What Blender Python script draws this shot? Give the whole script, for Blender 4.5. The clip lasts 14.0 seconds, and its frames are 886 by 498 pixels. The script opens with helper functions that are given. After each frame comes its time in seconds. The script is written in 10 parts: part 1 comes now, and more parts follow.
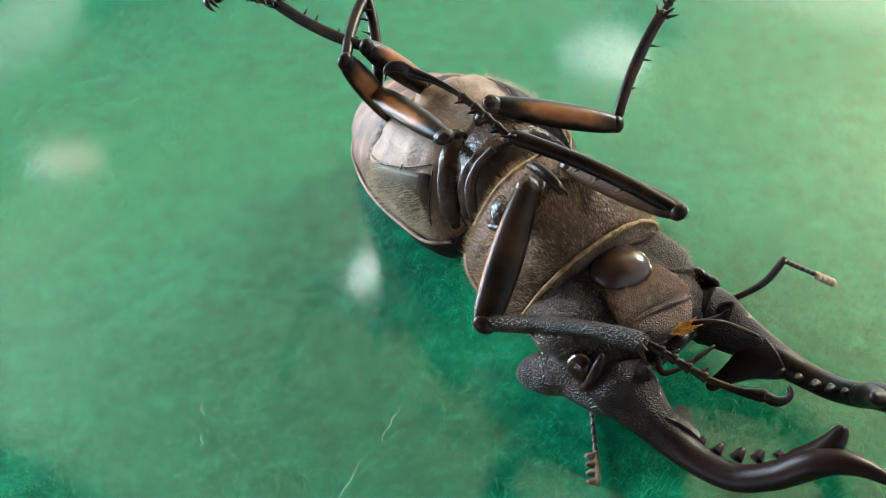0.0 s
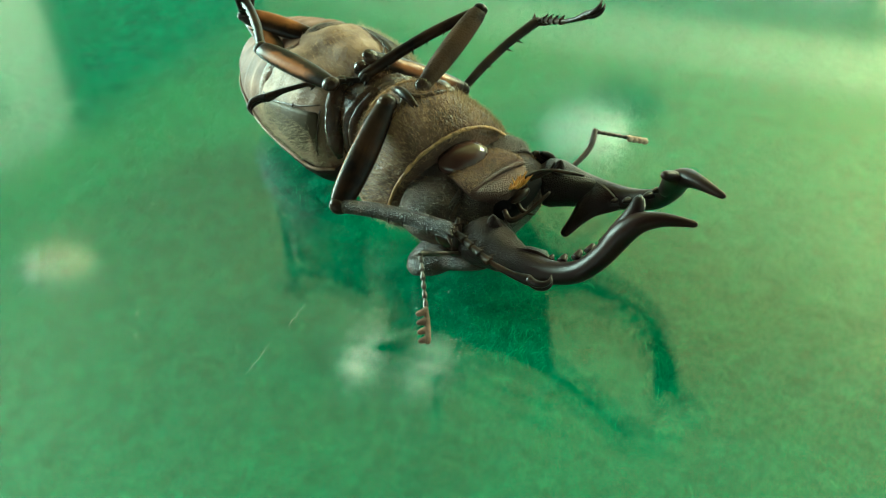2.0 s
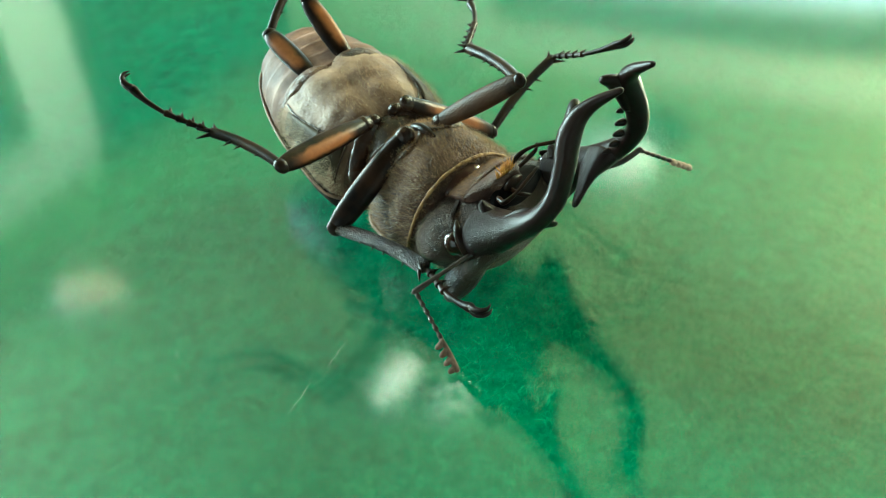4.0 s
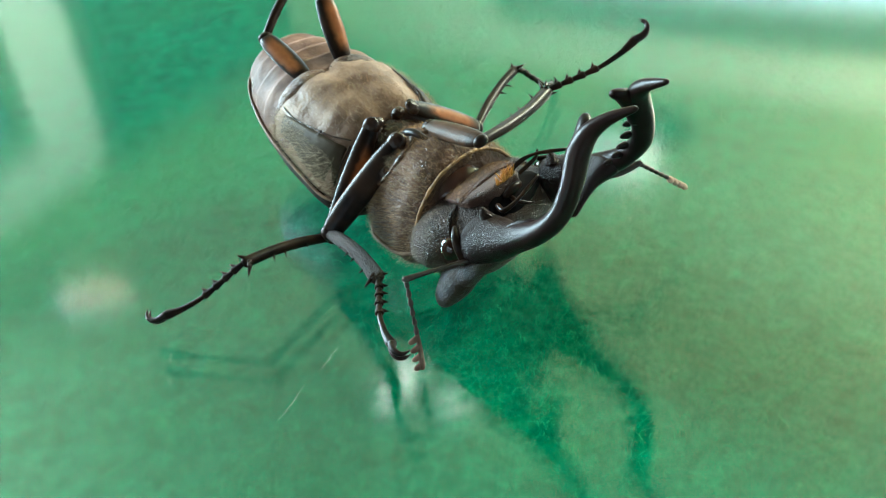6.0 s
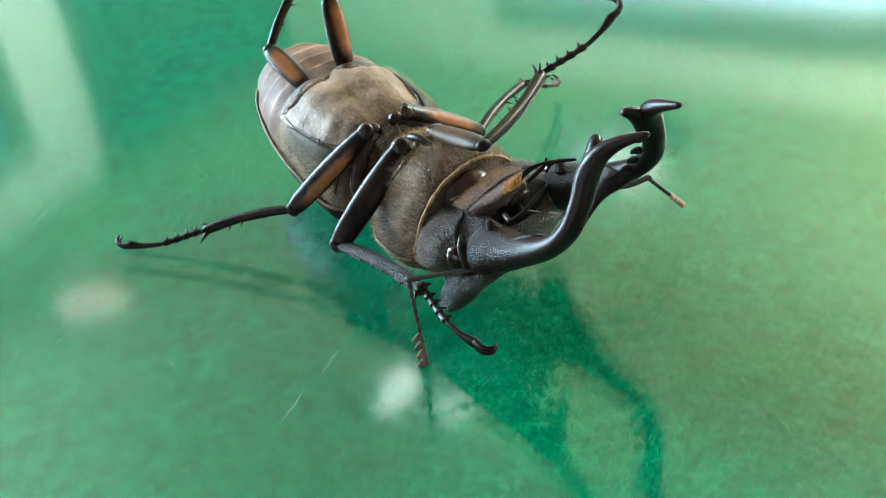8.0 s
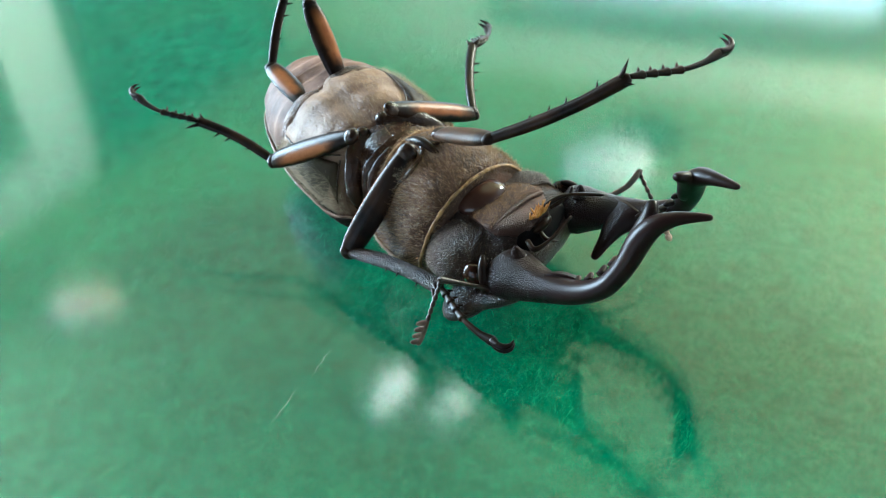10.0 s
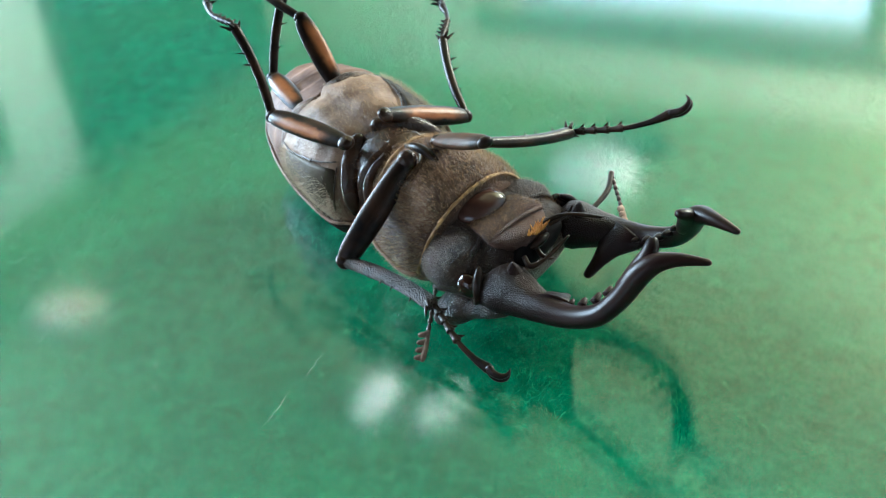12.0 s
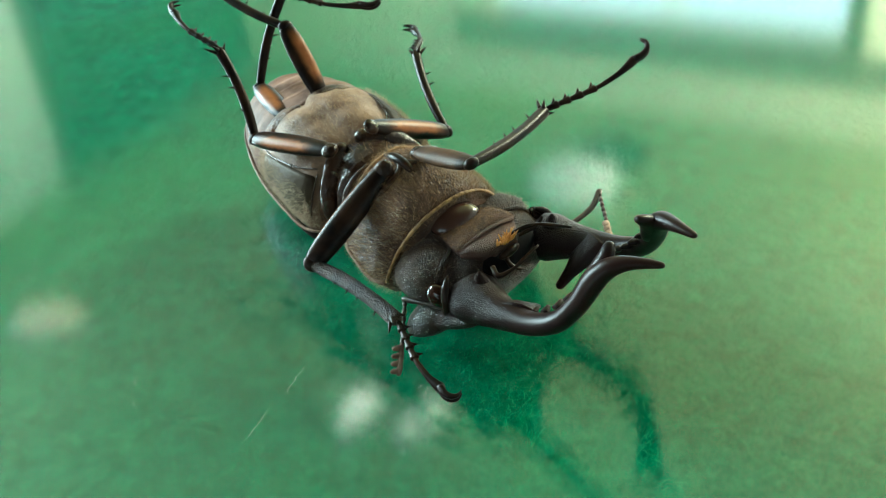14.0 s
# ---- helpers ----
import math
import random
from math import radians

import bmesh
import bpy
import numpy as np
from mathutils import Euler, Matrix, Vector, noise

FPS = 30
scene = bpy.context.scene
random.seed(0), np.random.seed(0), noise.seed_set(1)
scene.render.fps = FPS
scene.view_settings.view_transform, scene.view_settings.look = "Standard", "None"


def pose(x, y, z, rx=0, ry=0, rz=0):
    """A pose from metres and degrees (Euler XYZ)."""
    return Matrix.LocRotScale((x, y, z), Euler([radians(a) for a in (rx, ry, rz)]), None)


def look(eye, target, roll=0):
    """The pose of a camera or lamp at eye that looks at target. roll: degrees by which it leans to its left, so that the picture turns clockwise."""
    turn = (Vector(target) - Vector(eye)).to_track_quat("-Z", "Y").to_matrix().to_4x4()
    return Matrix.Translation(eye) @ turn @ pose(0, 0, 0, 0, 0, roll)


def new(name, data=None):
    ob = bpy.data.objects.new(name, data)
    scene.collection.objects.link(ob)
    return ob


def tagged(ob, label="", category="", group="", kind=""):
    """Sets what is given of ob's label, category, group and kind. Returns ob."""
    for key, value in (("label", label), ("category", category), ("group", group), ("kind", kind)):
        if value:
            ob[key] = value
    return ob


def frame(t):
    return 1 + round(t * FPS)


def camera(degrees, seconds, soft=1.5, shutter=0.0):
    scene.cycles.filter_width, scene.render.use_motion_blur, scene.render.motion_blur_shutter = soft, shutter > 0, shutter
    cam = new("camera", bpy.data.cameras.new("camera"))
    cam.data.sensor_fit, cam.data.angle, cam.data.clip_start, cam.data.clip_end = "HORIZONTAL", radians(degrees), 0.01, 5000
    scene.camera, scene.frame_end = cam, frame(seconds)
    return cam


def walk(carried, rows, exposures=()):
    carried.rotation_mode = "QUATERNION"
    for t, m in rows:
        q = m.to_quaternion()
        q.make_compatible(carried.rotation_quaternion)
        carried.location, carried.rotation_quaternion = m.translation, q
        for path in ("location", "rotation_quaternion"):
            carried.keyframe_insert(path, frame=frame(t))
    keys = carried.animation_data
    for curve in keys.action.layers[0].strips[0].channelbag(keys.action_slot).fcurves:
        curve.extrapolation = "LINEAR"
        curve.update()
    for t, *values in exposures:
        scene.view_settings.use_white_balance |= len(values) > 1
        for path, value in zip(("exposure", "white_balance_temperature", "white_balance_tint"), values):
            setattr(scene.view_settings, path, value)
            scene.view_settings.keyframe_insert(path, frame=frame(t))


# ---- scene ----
cam = camera(44.0, 14.0, soft=1.05)
# The lens stands close: the far end of the beetle and the mirrored room go soft.
cam.data.dof.use_dof, cam.data.dof.focus_distance, cam.data.dof.aperture_fstop = True, 0.088, 125
PATH = [
    (0, pose(-0.00786, 0.02102, 0.06455, 49.47, 2.32, -2.96)),
    (0.5, pose(-0.00662, 0.02168, 0.06364, 50.62, 2.12, -3.65)),
    (0.9, pose(-0.00242, 0.00450, 0.06080, 53.00, 2.30, -3.90)),
    (1, pose(-0.00191, 0.00129, 0.06102, 52.77, 2.53, -4.07)),
    (1.5, pose(-0.00040, -0.00236, 0.06136, 53.14, 4.06, -4.66)),
    (2, pose(-0.00015, -0.00118, 0.06165, 53.98, 4.52, -4.91)),
    (2.5, pose(0.00058, -0.00129, 0.06177, 54.35, 5.15, -4.73)),
    (3, pose(-0.00000, -0.00103, 0.06198, 54.77, 5.35, -4.40)),
    (3.5, pose(-0.00124, -0.00013, 0.06244, 55.36, 5.42, -4.01)),
    (6, pose(-0.00003, -0.00005, 0.06236, 55.49, 6.14, -4.01)),
    (6.5, pose(-0.00003, 0.00026, 0.06201, 55.53, 6.02, -4.17)),
    (7, pose(0.00000, 0.00000, 0.06200, 55.81, 6.04, -4.09)),
    (7.5, pose(-0.00032, -0.00017, 0.06256, 55.67, 6.08, -4.20)),
    (8, pose(-0.00020, -0.00048, 0.06243, 55.78, 6.21, -4.16)),
    (8.5, pose(-0.00006, -0.00036, 0.06237, 55.67, 6.33, -4.08)),
    (11, pose(-0.00009, -0.00101, 0.06250, 55.88, 5.77, -4.56)),
    (11.5, pose(-0.00007, -0.00065, 0.06252, 55.85, 5.76, -4.44)),
    (12, pose(-0.00066, -0.00119, 0.06256, 56.10, 5.38, -4.87)),
    (12.5, pose(-0.00130, -0.00177, 0.06386, 56.08, 5.07, -5.25)),
    (13, pose(-0.00075, -0.00147, 0.06368, 56.02, 4.83, -5.50)),
    (13.5, pose(-0.00056, -0.00171, 0.06329, 56.63, 4.97, -5.43)),
    (14, pose(-0.00055, -0.00092, 0.06302, 56.52, 4.82, -5.70)),
]
walk(cam, PATH, [(0, 1.95, 5900, 9), (0.6, 1.94, 6250, 0), (1.2, 1.88, 6900, -29), (2, 1.88, 6850, -29), (3.5, 1.93, 6450, -22), (6, 2.0, 5850, -4), (8.5, 2.0, 5650, 0), (11, 1.98, 5550, 6), (12.5, 1.92, 5550, 5), (13, 1.82, 5650, 2), (14, 1.74, 6150, -9)])

MM = 0.001


# ---- world and light ----
world = bpy.data.worlds.new("sky")
scene.world = world
world.use_nodes = True
wn = world.node_tree.nodes
sky = wn.new("ShaderNodeTexSky")
sky.sky_type, sky.sun_disc = "NISHITA", False
sky.sun_elevation, sky.sun_rotation = radians(48), radians(200)
wn["Background"].inputs["Strength"].default_value = 0.12
world.node_tree.links.new(sky.outputs["Color"], wn["Background"].inputs["Color"])


def window_light(name, m, w, h, power, colour):
    """Light standing in a window's opening, known or added; shines along the pose's -z."""
    data = bpy.data.lights.new(name, "AREA")
    data.shape, data.size, data.size_y, data.energy, data.color = "RECTANGLE", w, h, power, colour
    ob = new(name, data)
    ob.matrix_world = m
    return ob


# The room stands askew to the table: its walls turn by this much.
ROOM = pose(0, 0, 0, 0, 0, -33)
window_light("window_light_west", ROOM @ look((-2.63, 0.3, 0.78), (0, 0.1, 0.85)), 1.1, 1.25, 64, (0.77, 0.92, 1.0))
window_light("window_light_north", ROOM @ look((-0.98, 3.14, 0.72), (-0.98, 0, 0.6)), 1.1, 1.1, 3.2, (0.84, 0.96, 1.0))
# added warm lamp in an unseen east window, brightening the right side
window_light("fill_light_east", ROOM @ look((0.73, 2.5, 1.1), (-0.9, 2.0, 0.8)), 1.1, 0.7, 62, (1.0, 0.92, 0.72))
# added fill for the beetle's camera side, from an unseen south window
window_light("fill_light_south", ROOM @ look((-1.0, -1.98, 0.4), (-0.6, 0, 0.2)), 1.5, 0.62, 0.8, (0.95, 0.97, 1.0))


# ---- materials ----
def material(name, base, rough=0.5, metal=0.0, spec=0.5, coat=0.0, coat_rough=0.1, sheen=0.0):
    m = bpy.data.materials.new(name)
    m.use_nodes = True
    b = m.node_tree.nodes["Principled BSDF"]
    b.inputs["Base Color"].default_value = (*base, 1)
    b.inputs["Roughness"].default_value, b.inputs["Metallic"].default_value = rough, metal
    b.inputs["Specular IOR Level"].default_value = spec
    b.inputs["Coat Weight"].default_value, b.inputs["Coat Roughness"].default_value = coat, coat_rough
    b.inputs["Sheen Weight"].default_value = sheen
    return m


def grained(m, dark, light, scale, bump_scale, bump, depth, stain_scale=None, stain=None, voronoi=False, rough=None):
    """Colour varied by noise at two scales, and fine relief. Scales are per metre."""
    t = m.node_tree
    n, b = t.nodes, t.nodes["Principled BSDF"]
    co = n.new("ShaderNodeTexCoord")

    def noise_at(s, detail=6.0, kind="ShaderNodeTexNoise"):
        x = n.new(kind)
        x.inputs["Scale"].default_value = s
        if kind == "ShaderNodeTexNoise":
            x.inputs["Detail"].default_value = detail
        t.links.new(co.outputs["Object"], x.inputs["Vector"])
        return x

    def ramp(src, lo, hi, a, c):
        r = n.new("ShaderNodeValToRGB")
        r.color_ramp.elements[0].position, r.color_ramp.elements[1].position = lo, hi
        r.color_ramp.elements[0].color, r.color_ramp.elements[1].color = (*a, 1), (*c, 1)
        t.links.new(src, r.inputs["Fac"])
        return r

    r = ramp(noise_at(scale).outputs["Fac"], 0.32, 0.68, dark, light)
    out = r.outputs["Color"]
    if stain:
        s = ramp(noise_at(stain_scale, 3.0).outputs["Fac"], 0.45, 0.7, (0, 0, 0), (1, 1, 1))
        mix = n.new("ShaderNodeMixRGB")
        mix.inputs["Color2"].default_value = (*stain, 1)
        t.links.new(s.outputs["Color"], mix.inputs["Fac"])
        t.links.new(out, mix.inputs["Color1"])
        out = mix.outputs["Color"]
    t.links.new(out, b.inputs["Base Color"])
    if rough:
        mr = n.new("ShaderNodeMapRange")
        mr.inputs["To Min"].default_value, mr.inputs["To Max"].default_value = rough
        t.links.new(noise_at(scale * 0.6).outputs["Fac"], mr.inputs["Value"])
        t.links.new(mr.outputs["Result"], b.inputs["Roughness"])
    if bump:
        x = noise_at(bump_scale, 4.0, "ShaderNodeTexVoronoi" if voronoi else "ShaderNodeTexNoise")
        bp = n.new("ShaderNodeBump")
        bp.inputs["Strength"].default_value, bp.inputs["Distance"].default_value = bump, depth
        t.links.new(x.outputs["Distance" if voronoi else "Fac"], bp.inputs["Height"])
        t.links.new(bp.outputs["Normal"], b.inputs["Normal"])
    return m


CHEEK = grained(material("brown_grey_cheek", (0.04, 0.026, 0.02), 0.45, spec=0.22), (0.02, 0.012, 0.009), (0.13, 0.078, 0.056), 500, 6500, 1.0, 0.0003, 180, (0.05, 0.028, 0.02), True, (0.28, 0.46))
HEAD = grained(material("rough_black_chitin", (0.02, 0.014, 0.011), 0.4, spec=0.24), (0.013, 0.008, 0.006), (0.085, 0.049, 0.034), 700, 6500, 1.0, 0.0003, 220, (0.035, 0.02, 0.015), True, (0.24, 0.42))
JAW = grained(material("polished_black_chitin", (0.008, 0.005, 0.005), 0.25, spec=0.15), (0.006, 0.003, 0.003), (0.022, 0.01, 0.009), 260, 7500, 0.3, 0.0001, 120, (0.018, 0.007, 0.005), True, (0.26, 0.42))
JAW_STEM = JAW.copy()
JAW_STEM.name = "jaw_chitin_grained_at_the_root"


def fade_grain(m, near, far, strong, weak):
    """The relief of m weakens along x, between these two places in metres."""
    t = m.node_tree
    co, xyz, mr = t.nodes.new("ShaderNodeTexCoord"), t.nodes.new("ShaderNodeSeparateXYZ"), t.nodes.new("ShaderNodeMapRange")
    mr.interpolation_type = "SMOOTHSTEP"
    for key, val in (("From Min", near), ("From Max", far), ("To Min", strong), ("To Max", weak)):
        mr.inputs[key].default_value = val
    t.links.new(co.outputs["Object"], xyz.inputs["Vector"])
    t.links.new(xyz.outputs["X"], mr.inputs["Value"])
    t.links.new(mr.outputs["Result"], t.nodes["Bump"].inputs["Strength"])
    t.nodes["Bump"].inputs["Distance"].default_value = 0.00025


fade_grain(JAW_STEM, 0.008, 0.017, 0.5, 0.06)
LIMB = grained(material("dark_brown_chitin", (0.012, 0.008, 0.006), 0.3, spec=0.11), (0.0035, 0.002, 0.002), (0.018, 0.0095, 0.006), 700, 6000, 0.12, 0.0001, 300, (0.03, 0.014, 0.008), True, (0.22, 0.4))
DULL_THIGH = grained(material("dull_brown_thigh", (0.012, 0.008, 0.006), 0.4, spec=0.09), (0.02, 0.011, 0.007), (0.085, 0.046, 0.028), 500, 5000, 0.25, 0.00015, 240, (0.07, 0.034, 0.018), True, (0.36, 0.52))
BREAST = grained(material("brown_thorax", (0.03, 0.018, 0.012), 0.4, spec=0.22), (0.022, 0.01, 0.007), (0.22, 0.117, 0.072), 330, 3600, 0.9, 0.0003, 120, (0.05, 0.023, 0.014), False, (0.24, 0.45))
TAN = grained(material("tan_breastplate", (0.13, 0.09, 0.055), 0.42, spec=0.1), (0.12, 0.068, 0.044), (0.5, 0.33, 0.23), 240, 2600, 0.45, 0.0003, 95, (0.11, 0.06, 0.038), False, (0.32, 0.55))
OLIVE = grained(material("olive_side_plate", (0.1, 0.075, 0.045), 0.3, spec=0.1), (0.055, 0.037, 0.022), (0.16, 0.12, 0.075), 260, 1500, 0.3, 0.0003, 120, (0.03, 0.02, 0.013), False, (0.42, 0.62))
BELLY = grained(material("brown_belly_plates", (0.07, 0.045, 0.033), 0.5, spec=0.14), (0.055, 0.026, 0.018), (0.34, 0.195, 0.14), 190, 1300, 0.28, 0.0004, 110, (0.06, 0.034, 0.024), False, (0.48, 0.68))
SHELL = grained(material("dark_wing_case", (0.04, 0.02, 0.014), 0.5, spec=0.1), (0.008, 0.004, 0.003), (0.03, 0.015, 0.01), 220, 3600, 0.4, 0.00015, 90, (0.03, 0.018, 0.012), False, (0.45, 0.65))
GULA = grained(material("red_brown_throat", (0.045, 0.02, 0.013), 0.5, spec=0.3), (0.05, 0.023, 0.016), (0.25, 0.125, 0.086), 420, 8000, 0.8, 0.0002, 200, (0.06, 0.027, 0.018), True, (0.35, 0.55))
SMOOTH = grained(material("smooth_brown_neck", (0.03, 0.015, 0.01), 0.22, spec=0.4), (0.035, 0.015, 0.011), (0.075, 0.033, 0.024), 250, 900, 0.05, 0.0001, rough=(0.16, 0.24))
EYE = material("dark_brown_eye", (0.02, 0.007, 0.004), 0.14, spec=0.4)
GOLD = grained(material("golden_fringe", (0.3, 0.18, 0.06), 0.6), (0.16, 0.075, 0.025), (0.48, 0.26, 0.09), 1500, 4000, 0.8, 0.0003)
CREAM_HAIR = material("cream_hair", (0.5, 0.4, 0.28), 0.5, spec=0.12)
PALE_HAIR = material("grey_hair", (0.38, 0.31, 0.25), 0.5, spec=0.12)
HAIR = material("golden_hair", (0.3, 0.185, 0.1), 0.5, spec=0.12)
hg, hr = HAIR.node_tree.nodes.new("ShaderNodeNewGeometry"), HAIR.node_tree.nodes.new("ShaderNodeValToRGB")
hr.color_ramp.elements[0].color, hr.color_ramp.elements[1].color = (0.05, 0.022, 0.01, 1), (0.64, 0.4, 0.22, 1)
HAIR.node_tree.links.new(hg.outputs["Random Per Island"], hr.inputs["Fac"])
HAIR.node_tree.links.new(hr.outputs["Color"], HAIR.node_tree.nodes["Principled BSDF"].inputs["Base Color"])
for hair in (HAIR, CREAM_HAIR, PALE_HAIR):
    t = hair.node_tree
    b, glow, mix = t.nodes["Principled BSDF"], t.nodes.new("ShaderNodeBsdfTranslucent"), t.nodes.new("ShaderNodeMixShader")
    mix.inputs["Fac"].default_value = 0.4
    glow.inputs["Color"].default_value = b.inputs["Base Color"].default_value
    if b.inputs["Base Color"].links:
        t.links.new(b.inputs["Base Color"].links[0].from_socket, glow.inputs["Color"])
    t.links.new(b.outputs["BSDF"], mix.inputs[1])
    t.links.new(glow.outputs["BSDF"], mix.inputs[2])
    t.links.new(mix.outputs["Shader"], t.nodes["Material Output"].inputs["Surface"])
MOUTH_SHADE = material("mouth_shade_black", (0.004, 0.003, 0.003), 0.9, spec=0.1)
TUFT = grained(material("orange_tuft", (0.6, 0.26, 0.03), 0.6), (0.45, 0.16, 0.02), (0.7, 0.34, 0.06), 1500, 4000, 0.5, 0.0002)
FEELER = grained(material("antenna_brown", (0.035, 0.022, 0.015), 0.4, spec=0.4), (0.015, 0.01, 0.007), (0.06, 0.035, 0.024), 900, 4500, 0.5, 0.0001)
CREAM_CLUB = grained(material("cream_antenna_club", (0.4, 0.28, 0.2), 0.65, spec=0.3), (0.28, 0.18, 0.12), (0.55, 0.4, 0.29), 1200, 4500, 0.6, 0.0001)
CLUB = grained(material("pale_antenna_club", (0.16, 0.1, 0.065), 0.65, spec=0.3), (0.09, 0.05, 0.033), (0.22, 0.14, 0.095), 1200, 4500, 0.6, 0.0001)

FELT = grained(material("green_felt", (0.01, 0.2, 0.1), 0.95, spec=0.1, sheen=0.1), (0.002, 0.13, 0.062), (0.005, 0.238, 0.111), 420, 900, 0.28, 0.0012, 22, (0.016, 0.212, 0.076))
FELT.node_tree.nodes["Principled BSDF"].inputs["Sheen Tint"].default_value = (0.5, 0.95, 0.75, 1)
FIBRE = bpy.data.materials.new("felt_fibre")
FIBRE.use_nodes = True
fb = FIBRE.node_tree.nodes["Principled BSDF"]
fb.inputs["Roughness"].default_value, fb.inputs["Specular IOR Level"].default_value = 0.7, 0.06
fg = FIBRE.node_tree.nodes.new("ShaderNodeNewGeometry")
fr = FIBRE.node_tree.nodes.new("ShaderNodeValToRGB")
fr.color_ramp.elements[0].color, fr.color_ramp.elements[1].color = (0.001, 0.075, 0.041, 1), (0.055, 0.55, 0.225, 1)
fr.color_ramp.elements.new(0.7).color = (0.003, 0.248, 0.118, 1)
FIBRE.node_tree.links.new(fg.outputs["Random Per Island"], fr.inputs["Fac"])
FIBRE.node_tree.links.new(fr.outputs["Color"], fb.inputs["Base Color"])

# A clear sheet: light passes, and its face mirrors by the angle.
SHEET = bpy.data.materials.new("clear_plastic")
SHEET.use_nodes = True
sn, sl = SHEET.node_tree.nodes, SHEET.node_tree.links
sn.remove(sn["Principled BSDF"])
clear, gloss, mixs, fres = sn.new("ShaderNodeBsdfTransparent"), sn.new("ShaderNodeBsdfGlossy"), sn.new("ShaderNodeMixShader"), sn.new("ShaderNodeLayerWeight")
fres.inputs["Blend"].default_value = 0.5
gloss.inputs["Roughness"].default_value = 0.08
tc, wave, wb = sn.new("ShaderNodeTexCoord"), sn.new("ShaderNodeTexNoise"), sn.new("ShaderNodeBump")
wave.inputs["Scale"].default_value, wave.inputs["Detail"].default_value = 60, 2
wb.inputs["Strength"].default_value, wb.inputs["Distance"].default_value = 0.05, 0.0002
sl.new(tc.outputs["Object"], wave.inputs["Vector"])
sl.new(wave.outputs["Fac"], wb.inputs["Height"])
sl.new(wb.outputs["Normal"], gloss.inputs["Normal"])
# the mirror of a clear face, weak from above and strong at a slant
steep, slant = sn.new("ShaderNodeMath"), sn.new("ShaderNodeMath")
steep.operation, slant.operation = "POWER", "MULTIPLY_ADD"
steep.inputs[1].default_value, slant.inputs[1].default_value, slant.inputs[2].default_value = 3.8, 0.95, 0.036
sl.new(fres.outputs["Facing"], steep.inputs[0])
sl.new(steep.outputs[0], slant.inputs[0])
sl.new(slant.outputs[0], mixs.inputs["Fac"])
sl.new(clear.outputs["BSDF"], mixs.inputs[1])
sl.new(gloss.outputs["BSDF"], mixs.inputs[2])
sl.new(mixs.outputs["Shader"], sn["Material Output"].inputs["Surface"])
SCRATCH = material("pale_scratch", (0.3, 0.58, 0.45), 0.6)
HIP = grained(material("glossy_hip", (0.02, 0.012, 0.008), 0.3, spec=0.22), (0.008, 0.004, 0.003), (0.055, 0.026, 0.015), 420, 2600, 0.6, 0.0002, 260, (0.06, 0.03, 0.017), False, (0.18, 0.36))

WALL = grained(material("plaster", (0.42, 0.46, 0.46), 0.85), (0.39, 0.43, 0.43), (0.45, 0.49, 0.49), 3, 120, 0.15, 0.001)
# the north wall's extra brightness is put into this plaster's colour
LIT_WALL = grained(material("brightened_plaster", (0.63, 0.63, 0.49), 0.85), (0.6, 0.6, 0.46), (0.66, 0.66, 0.52), 3, 120, 0.15, 0.001)
# dark stand-in for missing light overhead and behind the camera, never seen
SHADE_PANEL = grained(material("unseen_dark_panel", (0.1, 0.06, 0.035), 0.5), (0.07, 0.04, 0.022), (0.13, 0.08, 0.048), 6, 90, 0.1, 0.001)
CEIL = grained(material("pale_wood_ceiling", (0.345, 0.36, 0.195), 0.7), (0.322, 0.336, 0.178), (0.37, 0.385, 0.212), 4, 80, 0.1, 0.001)
CURTAIN = grained(material("dark_curtain", (0.01, 0.012, 0.013), 0.95), (0.007, 0.009, 0.01), (0.014, 0.017, 0.018), 20, 300, 0.3, 0.001)
FRAME = grained(material("dark_window_frame", (0.06, 0.05, 0.04), 0.5), (0.05, 0.04, 0.03), (0.08, 0.065, 0.05), 30, 200, 0.1, 0.001)
BOARD = grained(material("floor_boards", (0.14, 0.085, 0.045), 0.5), (0.1, 0.06, 0.03), (0.18, 0.11, 0.06), 8, 60, 0.1, 0.001)
TABLE = grained(material("table_wood", (0.26, 0.15, 0.08), 0.4), (0.2, 0.11, 0.055), (0.32, 0.2, 0.11), 14, 120, 0.1, 0.001)
LAMP = bpy.data.materials.new("lamp_glow")
LAMP.use_nodes = True
LAMP.node_tree.nodes["Principled BSDF"].inputs["Emission Color"].default_value = (1, 0.97, 0.9, 1)
LAMP.node_tree.nodes["Principled BSDF"].inputs["Emission Strength"].default_value = 1.8
SOFT = LAMP.copy()
SOFT.name = "soft_lamp_glow"
SOFT.node_tree.nodes["Principled BSDF"].inputs["Emission Strength"].default_value = 0.9
DIM = LAMP.copy()
DIM.name = "dim_lamp_glow"
DIM.node_tree.nodes["Principled BSDF"].inputs["Emission Strength"].default_value = 0.27
WARM = bpy.data.materials.new("warm_lamp_glow")
WARM.use_nodes = True
WARM.node_tree.nodes["Principled BSDF"].inputs["Emission Color"].default_value = (1, 0.5, 0.14, 1)
WARM.node_tree.nodes["Principled BSDF"].inputs["Emission Strength"].default_value = 0.45


